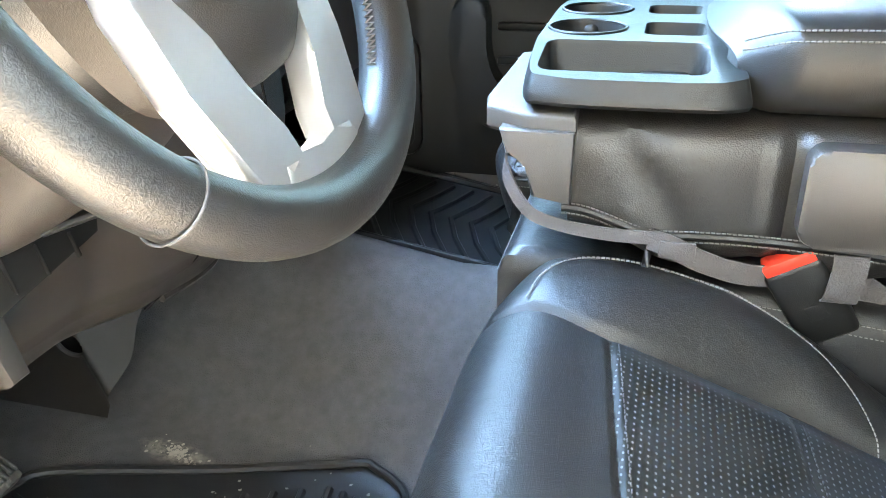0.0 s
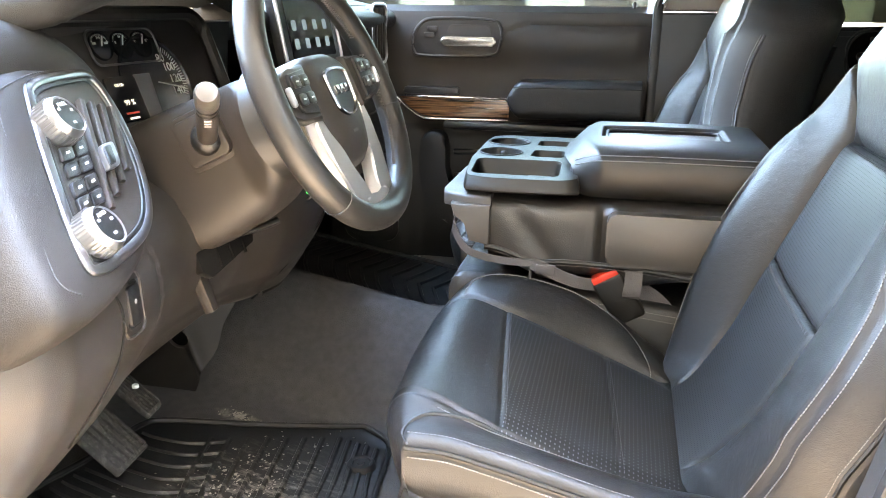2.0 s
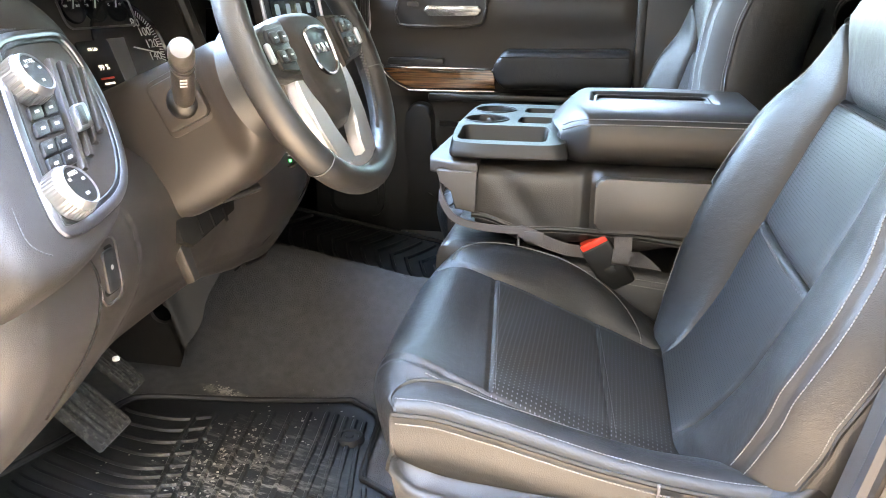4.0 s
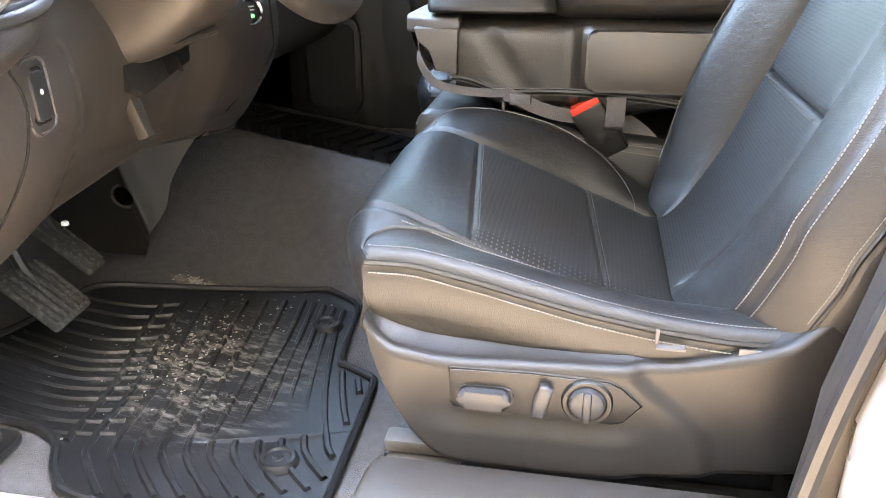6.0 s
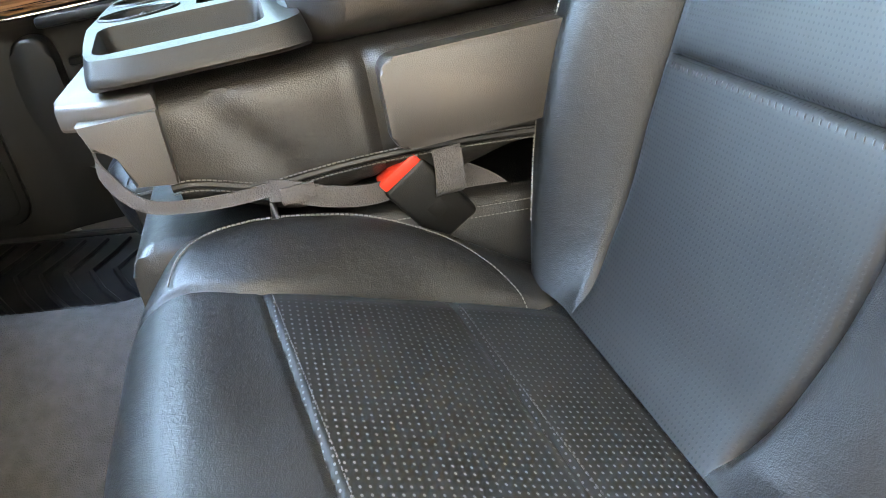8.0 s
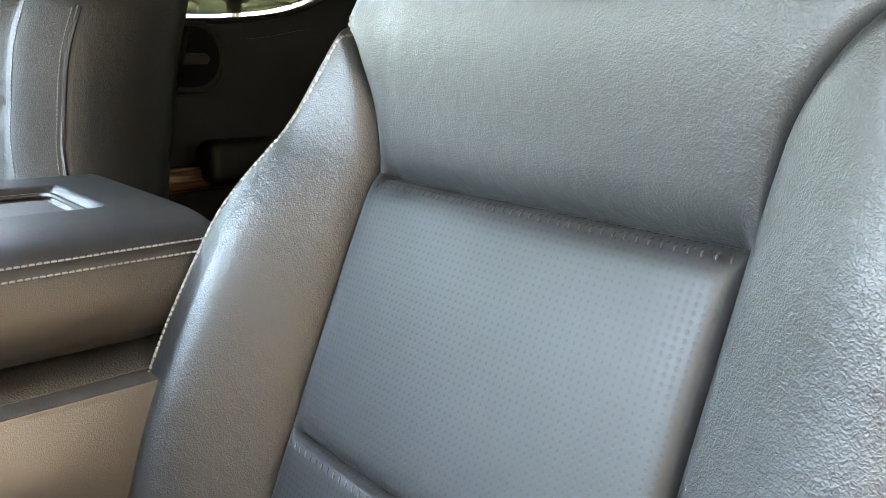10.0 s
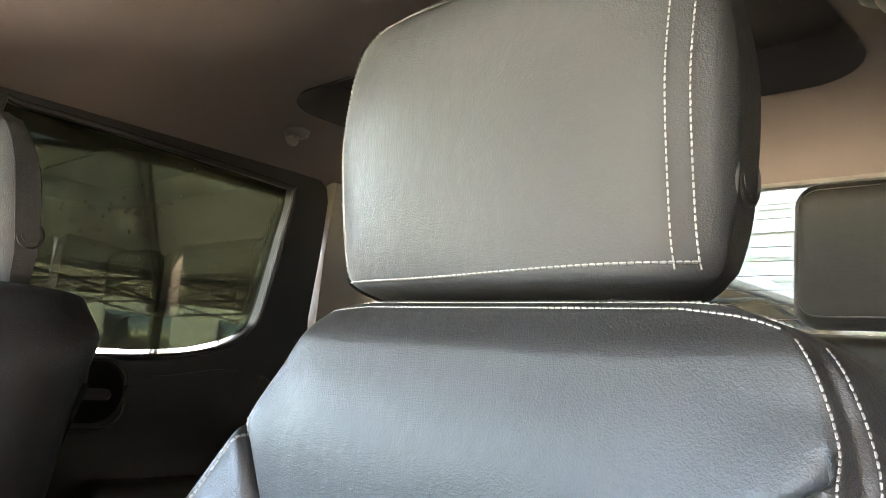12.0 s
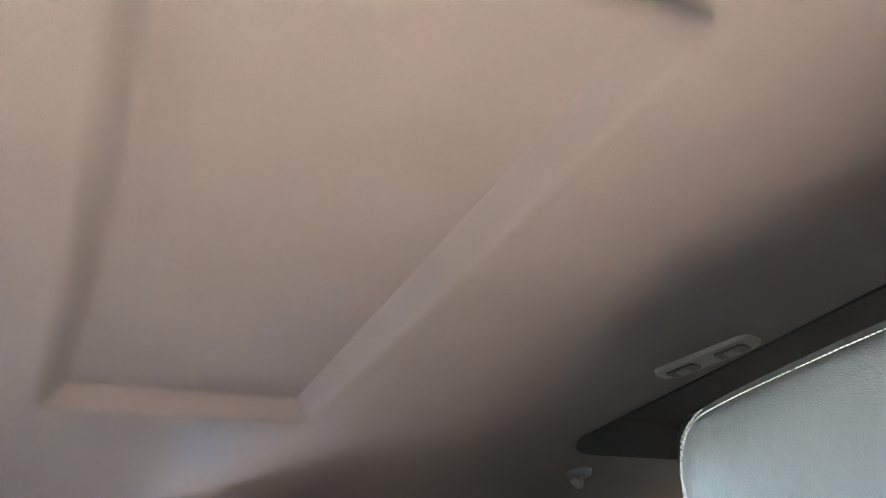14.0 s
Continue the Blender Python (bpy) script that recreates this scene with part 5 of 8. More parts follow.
for k in range(420):
    x, y = rng.gauss(-0.40, 0.055), rng.gauss(0.03, 0.085)
    y += (x + 0.40) * 0.9
    s = rng.uniform(0.0006, 0.0028) * (2.0 if rng.random() < 0.06 else 1)
    p = [(x + s * math.cos(t) * rng.uniform(0.6, 1.4), y + s * math.sin(t) * rng.uniform(0.6, 1.4)) for t in (0, 1.2, 2.5, 3.8, 5.0)]
    z = mat_height(x, y) + 0.0012
    bm.faces.new([bm.verts.new((px, py, z + rng.uniform(0, 0.0008))) for px, py in p])
lone("mud_flakes", bm, bpy.data.materials["dry_mud"], "pale dried mud flakes scattered over the mat", "mud", kind="stuff")

# sill cover
bm = bmesh.new()
m = basis(Vector((-0.60, 0, 0)), Vector((0, 1, 0)), Vector((0, 0, 1)), Vector((1, 0, 0)))
prism(bm, [(-0.47, -0.02), (-0.372, -0.02), (-0.375, 0.012), (-0.39, 0.030), (-0.44, 0.034), (-0.47, 0.02)], m, 0.60, 0.006, 2)
lone("sill_cover", bm, PLASTIC, "dark plastic scuff plate along the door sill", "sill cover", kind="structure")
bm = bmesh.new()
prism(bm, [(-0.47, -0.02), (-0.300, -0.02), (-0.305, 0.10), (-0.325, 0.144), (-0.36, 0.155), (-0.44, 0.160), (-0.47, 0.14)], m @ Matrix.Translation((0, 0, 0.606)), 0.52, 0.010, 3)
lone("sill_trim", bm, PLASTIC, "raised dark plastic sill trim beside the seat", "sill trim", kind="structure")
# foot rest at the end of the mat
rest = thing("foot_rest", (-0.545, -0.305, floor_z(-0.545, -0.3)), "black rubber foot rest pad on the carpet", "foot rest")
bm = bmesh.new()
prism(bm, rounded(0.115, 0.075, 0.018, 4), Matrix.Translation((-0.545, -0.312, floor_z(-0.545, -0.3) + 0.001)), 0.012, 0.004, 2)
plate = part("rest_pad", bm, RUBBER_CLEAN, rest, "black rubber pad")
bm = bmesh.new()
tube(bm, [(-0.545 + x, -0.312 + y, floor_z(-0.545, -0.3) + 0.0135) for x, y in rounded(0.075, 0.045, 0.012, 4)], 0.003, 6, closed=True)
part("raised_ring", bm, PEDAL, plate, "scuffed raised ring")
# door pillar beside the driver's seat
bm = bmesh.new()
m = basis(Vector((0, -0.345, 0)), Vector((1, 0, 0)), Vector((0, 0, 1)), Vector((0, -1, 0)))
prism(bm, [(0.435, 0.10), (0.455, 0.30), (0.485, 0.45), (0.53, 0.70), (0.56, 1.0), (0.57, 1.30), (0.72, 1.30), (0.72, 0.10)], m, 0.05, 0.01, 2)
lone("door_pillar_trim", bm, PLASTIC, "dark plastic door pillar trim", "pillar", kind="structure")
bm = bmesh.new()
prism(bm, [(0.462, 0.0), (0.470, 0.30), (0.500, 0.45), (0.545, 0.70), (0.575, 1.0), (0.585, 1.32), (0.76, 1.32), (0.76, 0.0)], m @ Matrix.Translation((0, 0, 0.052)), 0.08, 0.012, 2)
lone("door_pillar", bm, PAINT, "silver painted door pillar", "pillar", kind="structure")
bm = bmesh.new()
tube(bm, curve_pts([(0.425, -0.402, 0.10), (0.452, -0.402, 0.30), (0.482, -0.402, 0.45), (0.53, -0.402, 0.70), (0.56, -0.402, 1.0), (0.57, -0.402, 1.26), (0.40, -0.402, 1.30), (-0.30, -0.402, 1.29)], 60), 0.010, 8)
lone("door_seal", bm, RUBBER_CLEAN, "black rubber door seal round the opening", "seal", kind="structure")


# ---- dashboard ----
def dashboard():
    dash = thing("dashboard", (-0.6, 0.35, 0.3), "dark grained dashboard with stitched leather top pad", "dashboard")
    edge_z = lerp_table([(-0.50, 0.836), (-0.41, 0.850), (-0.34, 0.874), (-0.28, 0.890), (-0.19, 0.912), (-0.09, 0.932), (0.05, 0.936), (0.18, 0.910), (0.30, 0.872), (1.15, 0.862)])
    bm = bmesh.new()

    def lip_x(y):
        """The lip draws back behind the outboard vent."""
        return -0.44 - 0.10 * ease(-0.25, -0.36, y)

    def top(u, v):
        y = -0.50 + 1.64 * v
        z, xf = edge_z(y), lip_x(y)
        if u < 0.8:
            t = u / 0.8
            return Vector((-1.03 + (xf + 1.03) * t, y, 0.865 + (z - 0.865) * t + 0.045 * math.sin(math.pi * t) ** 0.8))
        f = (u - 0.8) / 0.2 * math.pi
        return Vector((xf + 0.022 * math.sin(f), y, z - 0.022 * (1 - math.cos(f))))

    sheet(bm, top, 50, 110)
    pad = part("top_pad", bm, DASH_SKIN, dash, "black leather top pad")
    st = bmesh.new()
    stitches(st, [Vector((lip_x(y) - 0.035, y, 0.865 + (edge_z(y) - 0.865) * 0.94 + 0.045 * math.sin(math.pi * 0.94) ** 0.8 + 0.001)) for y in np.linspace(-0.48, 1.1, 200)])
    tagged(part("stitching", st, DARK_THREAD, pad, "dark thread stitching"), kind="stuff")
    # padded housing of the outboard vent between the pod and the top pad
    hump = lerp_table([(-0.53, 0.842), (-0.44, 0.858), (-0.375, 0.863), (-0.324, 0.863), (-0.289, 0.859), (-0.256, 0.852), (-0.221, 0.837), (-0.198, 0.821), (-0.182, 0.803), (-0.174, 0.785)])

    def housing(u, v):
        y = -0.53 + 0.356 * v ** 0.8
        z = hump(y)
        if u < 0.4:
            return Vector((-0.66 + 0.45 * u, y, z))
        if u < 0.85:
            f = (u - 0.4) / 0.45 * math.pi / 2
            return Vector((-0.48 + 0.050 * math.sin(f), y, z - 0.052 * (1 - math.cos(f))))
        return Vector((-0.43, y, z - 0.052 - 0.05 * (u - 0.85) / 0.15))

    bm = bmesh.new()
    sheet(bm, housing, 40, 90)
    vent = part("vent_housing", bm, DASH_SKIN, dash, "padded housing of the outboard vent")
    # dark bars on the housing stand in for shade in its slots
    for k in range(2):
        bm = bmesh.new()
        box(bm, (0, 0, 0), (0.011, 0.115, 0.004), 0.0015, Matrix.Translation((-0.454 + 0.013 * k, -0.405, 0.8545 - 0.0115 * k)) @ Euler((0, radians(34 + 16 * k), 0)).to_matrix().to_4x4())
        part("vent_slot_shade", bm, VOID, vent, "dark bar as the shade in a vent slot")
    # dark face behind the column, then the knee panels
    prof = [(-0.560, 0.845), (-0.565, 0.70), (-0.47, 0.665), (-0.395, 0.640), (-0.325, 0.615), (-0.300, 0.585), (-0.295, 0.545), (-0.300, 0.505), (-0.318, 0.465), (-0.345, 0.425), (-0.378, 0.380), (-0.412, 0.338), (-0.46, 0.312), (-0.54, 0.305), (-0.70, 0.34)]
    shift = lerp_table([(-0.52, 0.015), (-0.42, 0.0), (-0.30, -0.025), (-0.15, -0.060), (0.0, -0.050), (0.09, -0.012), (0.18, 0.0), (0.28, -0.015), (0.345, -0.055), (0.375, -0.13)])
    low_edge = lerp_table([(-0.38, 0.305), (-0.25, 0.322), (-0.116, 0.352), (0.017, 0.390), (0.094, 0.384), (0.2, 0.368), (0.30, 0.365), (0.375, 0.39)])
    bm = bmesh.new()
    line = curve_pts([(x, 0, z) for x, z in prof], 70)

    def knee(u, v):
        p = line[round(u * 69)].copy()
        y = -0.62 + 0.995 * v
        if p.z < 0.42:
            k = (0.42 - low_edge(y)) / (0.42 - 0.305)
            p.x, p.z = -0.345 + (p.x + 0.345) * k, 0.42 - (0.42 - p.z) * k
        w = ease(0.66, 0.60, p.z)
        x = p.x - 0.9 * max(0, -0.48 - y) ** 1.5 * 2 + shift(y) * w + (0.02 * abs(math.sin((y + 0.1) * 3)) * (1 - w))
        gap = groove(y + 0.245 + (p.z - 0.5) * 0.25, 0.0025, 0.004) * ease(0.60, 0.58, p.z)
        return Vector((x + gap, y, p.z))

    sheet(bm, knee, 70, 150)
    knee_ob = part("knee_panel", bm, PLASTIC, dash, "dark grained plastic knee panel")
    # passenger side faces
    prof2 = [(-0.455, 0.845), (-0.460, 0.76), (-0.450, 0.74), (-0.44, 0.66), (-0.45, 0.60), (-0.44, 0.58), (-0.46, 0.46), (-0.52, 0.40), (-0.62, 0.37), (-0.80, 0.36)]
    line2 = curve_pts([(x, 0, z) for x, z in prof2], 50)
    bm = bmesh.new()
    sheet(bm, lambda u, v: Vector((line2[round(u * 49)].x - 0.10 * ease(0.62, 0.45, 0.60 + 0.55 * v) * ease(0.5, 0.4, line2[round(u * 49)].z), 0.60 + 0.55 * v, line2[round(u * 49)].z)), 50, 30)
    part("glove_box", bm, PLASTIC, dash, "dark plastic glove box face")
    prof3 = [(-0.415, 0.86), (-0.415, 0.74), (-0.41, 0.62), (-0.43, 0.52), (-0.50, 0.44), (-0.58, 0.36), (-0.66, 0.20)]
    line3 = curve_pts([(x, 0, z) for x, z in prof3], 40)
    bm = bmesh.new()
    sheet(bm, lambda u, v: Vector((line3[round(u * 39)].x - 0.03 * abs(2 * v - 1) ** 4, 0.28 + 0.335 * v, line3[round(u * 39)].z)), 40, 16)
    part("centre_fascia", bm, PLASTIC_BLACK, dash, "black plastic centre stack")
    # bright lower edge strip of the right knee panel
    bm = bmesh.new()
    tube(bm, curve_pts([knee(0.80, 0.727) + Vector((0.004, 0, 0)), knee(0.83, 0.83) + Vector((0.004, 0, 0)), knee(0.85, 0.93) + Vector((0.004, 0, 0.0)), knee(0.80, 0.985) + Vector((0.003, 0.002, 0)), knee(0.60, 0.99) + Vector((0.003, 0.002, 0))], 30), 0.004, 6)
    part("edge_bead", bm, PLASTIC, dash, "rounded edge bead")
    return dash, knee


dash, knee_pt = dashboard()
POD_N = Vector((0.793, 0.161, 0.587)).normalized()
POD_X = Vector((-0.199, 0.980, 0.0)).normalized()
POD_Y = POD_N.cross(POD_X)
POD_O = Vector((-0.34, -0.373, 0.703))
POD = basis(POD_O, POD_X, POD_Y + POD_X * 0.74, POD_N)


def pod_axis(p, q, h=0.0):
    return basis(POD @ Vector((p, q, h)), POD_X, POD_Y, POD_N)


def light_pod():
    pod = thing("light_control_pod", POD_O - POD_N * 0.03, "dash end pod with air vent, light knobs and satin bezel", "control panel")
    outer = curve_pts([(-0.100, 0.126, 0), (-0.03, 0.139, 0), (0.06, 0.136, 0), (0.12, 0.120, 0), (0.152, 0.085, 0), (0.163, 0.01, 0), (0.150, -0.055, 0), (0.105, -0.102, 0), (0.02, -0.124, 0), (-0.065, -0.122, 0), (-0.112, -0.100, 0), (-0.134, -0.05, 0), (-0.140, 0.03, 0), (-0.130, 0.09, 0)], 84, True)
    bm = bmesh.new()
    loops = []
    for k, h in ((0.99, -0.12), (1.01, -0.06), (1.015, -0.034), (1.005, -0.020), (0.98, -0.009), (0.94, -0.003), (0.88, 0.0005), (0.78, 0.0025), (0.60, 0.0025), (0.45, 0.001)):
        loops.append([bm.verts.new(POD @ Vector((0.012 + (p.x - 0.012) * k, 0.008 + (p.y - 0.008) * k, h))) for p in outer])
    for a, b in zip(loops, loops[1:]):
        for i in range(len(a)):
            bm.faces.new((a[i], a[(i + 1) % len(a)], b[(i + 1) % len(a)], b[i]))
    cap(bm, loops[-1])
    part("surround", bm, DASH_SKIN, pod, "leather-wrapped surround")
    st = bmesh.new()
    for way in ([(-0.100, 0.100, 0), (-0.108, 0.078, 0), (-0.106, 0.007, 0), (-0.104, -0.060, 0), (-0.094, -0.086, 0), (-0.066, -0.103, 0)], [(-0.110, 0.108, 0), (-0.03, 0.122, 0), (0.06, 0.120, 0), (0.112, 0.106, 0)]):
        stitches(st, [POD @ Vector((p.x, p.y, 0.0012)) for p in curve_pts(way, 70)], normal=POD_N, length=0.0045, width=0.00055)
    tagged(part("stitching", st, DARK_THREAD, pod, "dark thread stitching"), kind="stuff")
    ringp = curve_pts([(-0.050, 0.085, 0), (-0.035, 0.108, 0), (0.04, 0.112, 0), (0.10, 0.105, 0), (0.130, 0.06, 0), (0.140, 0.0, 0), (0.128, -0.055, 0), (0.095, -0.085, 0), (0.03, -0.094, 0), (-0.03, -0.093, 0), (-0.050, -0.075, 0), (-0.055, 0.0, 0)], 70, True)
    bm = bmesh.new()
    tube(bm, [POD @ Vector((p.x, p.y, 0.004)) for p in ringp], 0.0062, 10, closed=True, flatten=0.7, up=POD_N)
    part("bezel", bm, BEZEL, pod, "satin grey metal bezel")
    bm = bmesh.new()
    tube(bm, [POD @ Vector((0.040 + (p.x - 0.040) * 0.90, 0.008 + (p.y - 0.008) * 0.92, 0.0045)) for p in ringp], 0.0035, 8, closed=True, flatten=0.6, up=POD_N)
    part("inner_lip", bm, PLASTIC_BLACK, pod, "dark chamfer inside the bezel")
    bm = bmesh.new()
    prism(bm, [(p.x, p.y) for p in ringp], POD, 0.004, 0.0)
    part("face_plate", bm, PLASTIC, pod, "dark grained face plate")
    for q, r, words in ((0.056, 0.0255, "MODE"), (-0.063, 0.0250, "AUTO")):
        m = pod_axis(-0.027, q, 0.004)
        bm = bmesh.new()
        prof = [(r * 0.78, 0.026), (r * 0.86, 0.027), (r * 0.93, 0.024), (r, 0.018), (r * 1.04, 0.004), (r * 1.04, 0.0)]
        lathe(bm, prof, m, 60)
        knob = part("rotary_knob", bm, KNOB, pod, "ribbed satin silver knob")
        for k in range(36):
            a = 2 * math.pi * k / 36
            bm = bmesh.new()
            box(bm, (r * 1.02 * math.cos(a), r * 1.02 * math.sin(a), 0.011), (0.002, 0.0018, 0.014), 0.0, m)
            part("grip_rib", bm, KNOB, knob)
        bm = bmesh.new()
        lathe(bm, [(0, 0.0255), (r * 0.80, 0.0255), (r * 0.80, 0.02)], m, 40)
        part("knob_face", bm, PLASTIC_BLACK, knob, "black knob face")
        for k, (a, b, w) in enumerate(((-0.010, 0.008, 0.005), (0.012, 0.004, 0.005), (0.0, -0.010, 0.006))):
            bm = bmesh.new()
            box(bm, (a, b, 0.0258), (w, 0.003, 0.0006), 0.0, m)
            part("printed_bar", bm, PRINT, knob)
        wordmark(words, 0.0065, m @ Matrix.Translation((0.002, 0.0125, 0.0259)), PRINT, knob)
    for p, q in ((-0.020, 0.024), (0.010, 0.024), (-0.020, 0.006), (0.010, 0.006), (-0.020, -0.014), (0.010, -0.014), (-0.020, -0.031), (0.010, -0.031)):
        bm = bmesh.new()
        prism(bm, rounded(0.026, 0.0155, 0.003, 3, p, q), POD @ Matrix.Translation((0, 0, 0.004)), 0.005, 0.0015, 2)
        b = part("push_button", bm, PLASTIC_BLACK, pod, "black push button")
        bm = bmesh.new()
        prism(bm, rounded(0.009, 0.003, 0.0008, 2, p, q), POD @ Matrix.Translation((0, 0, 0.0092)), 0.0004, 0.0)
        part("printed_bar", bm, PRINT, b)
    for k in range(4):
        bm = bmesh.new()
        p0 = 0.046 + 0.0225 * k
        top, low = 0.078 - 0.006 * k, -0.048 + 0.010 * k
        prism(bm, [(p0 - 0.006, top), (p0 - 0.024, low), (p0 - 0.013, low - 0.003), (p0 + 0.006, top - 0.003)], POD @ Matrix.Translation((0, 0, 0.004)), 0.009, 0.003, 2)
        part("vent_slat", bm, PLASTIC, pod, "dark vent slat")
        # thin dark strip on the plate in place of shade between slats
        bm = bmesh.new()
        prism(bm, [(p0 + 0.006, top), (p0 - 0.012, low), (p0 - 0.005, low), (p0 + 0.013, top)], POD @ Matrix.Translation((0, 0, 0.0035)), 0.0014, 0.0)
        part("vent_gap_shade", bm, VOID, pod, "dark strip as the shade between slats")
    bm = bmesh.new()
    prism(bm, rounded(0.032, 0.029, 0.006, 3, 0.052, 0.002), POD @ Matrix.Translation((0, 0, 0.010)), 0.010, 0.003, 2)
    tab = part("vent_tab", bm, KNOB, pod, "satin vent tab")
    bm = bmesh.new()
    prism(bm, rounded(0.017, 0.022, 0.003, 3, 0.047, 0.002), POD @ Matrix.Translation((0, 0, 0.0195)), 0.0015, 0.0008, 1)
    part("tab_grip", bm, PLASTIC_BLACK, tab, "black ridged grip")


light_pod()


def cluster():
    c = thing("instrument_cluster", (-0.53, 0.04, 0.70), "black instrument cluster with dials and small display", "instrument cluster")
    ez = Vector((0.93, -0.10, 0.36)).normalized()
    ex = Vector((0, 0, 1)).cross(ez).normalized()
    ey = ez.cross(ex)
    m = basis(Vector((-0.520, 0.045, 0.765)), ex, ey, ez)
    # face colour lifted from black to grey to stand in for glare
    bm = bmesh.new()
    prism(bm, rounded(0.36, 0.19, 0.03, 5), m @ Matrix.Translation((0, 0, -0.03)), 0.03, 0.004, 2)
    part("cluster_face", bm, PLASTIC, c, "cluster face lifted to grey in place of glare")
    bm = bmesh.new()
    tube(bm, [m @ Vector((x, y, 0.006)) for x, y in rounded(0.38, 0.205, 0.04, 6)], 0.012, 8, closed=True)
    part("hood_rim", bm, PLASTIC, c, "dark plastic hood rim")
    bm = bmesh.new()
    tube(bm, [m @ Vector((x - 0.025, y + 0.051, 0.006)) for x, y in rounded(0.150, 0.054, 0.014, 5)], 0.0018, 6, closed=True)
    part("gauge_frame", bm, BEZEL, c, "thin grey frame round the small gauges")
    bm = bmesh.new()
    prism(bm, [(-0.034, 0.006), (0.004, 0.006), (-0.002, -0.066), (-0.034, -0.066)], m @ Matrix.Translation((0, 0, 0.004)), 0.004, 0.001, 1)
    part("blank_panel", bm, PLASTIC_GREY, c, "plain grey panel beside the display")

    def dial(x, y, r, labels, a0, a1, needle):
        bm = bmesh.new()
        lathe(bm, [(0, 0.002), (r * 0.96, 0.002), (r, 0.005), (r * 1.04, 0.003), (r * 1.04, 0.0)], m @ Matrix.Translation((x, y, 0.001)), 44)
        d = part("dial", bm, SCREEN, c, "dark dial with a thin rim")
        n = 20
        for k in range(n + 1):
            a = radians(a0 + (a1 - a0) * k / n)
            bm = bmesh.new()
            mm = m @ Matrix.Translation((x + r * 0.86 * math.cos(a), y + r * 0.86 * math.sin(a), 0.0035)) @ Euler((0, 0, a)).to_matrix().to_4x4()
            box(bm, (0, 0, 0), (r * 0.12, r * 0.018, 0.0004), 0.0, mm)
            part("tick", bm, PRINT, d)
        for k, t in enumerate(labels):
            a = radians(a0 + (a1 - a0) * k / max(1, len(labels) - 1))
            wordmark(t, r * 0.26, m @ Matrix.Translation((x + r * 0.62 * math.cos(a), y + r * 0.62 * math.sin(a), 0.0036)), PRINT, d)
        a = radians(needle)
        bm = bmesh.new()
        tube(bm, [m @ Vector((x, y, 0.005)), m @ Vector((x + r * 0.8 * math.cos(a), y + r * 0.8 * math.sin(a), 0.005))], 0.0012, 6)
        part("needle", bm, PRINT, d, "white needle")

    dial(0.020, -0.010, 0.076, ["80", "100", "120", "140"], 54, -22, -14)
    for k, t in enumerate((["100", "210", "260"], ["8", "14", "19"], ["C", "H"])):
        dial(-0.072 + 0.045 * k, 0.054, 0.021, t, 160, 20, 62)
    bm = bmesh.new()
    prism(bm, rounded(0.066, 0.070, 0.005, 3, -0.068, -0.030), m @ Matrix.Translation((0, 0, 0.005)), 0.003, 0.0)
    d = part("display", bm, SCREEN, c, "small dark display")
    wordmark("99 %", 0.0115, m @ Matrix.Translation((-0.066, -0.036, 0.0086)), LIT_PRINT, d)
    wordmark("Oil Life", 0.0065, m @ Matrix.Translation((-0.074, -0.008, 0.0086)), LIT_PRINT, d)
    for k, w in enumerate((0.04, 0.03)):
        bm = bmesh.new()
        box(bm, (-0.068, -0.052 - 0.008 * k, 0.0085), (w * 0.7, 0.003, 0.0004), 0.0, m)
        part("printed_bar", bm, RED if k == 0 else LIT_PRINT, d)


cluster()

# ---- steering wheel and column ----
WC = Vector((-0.148, -0.105, 0.770))
WN = Vector((0.914, -0.037, 0.404)).normalized()
WR = (Vector((0, 1, 0)) - WN * WN.y).normalized()
WU = WN.cross(WR)
WM = basis(WC, WR, WU, WN)


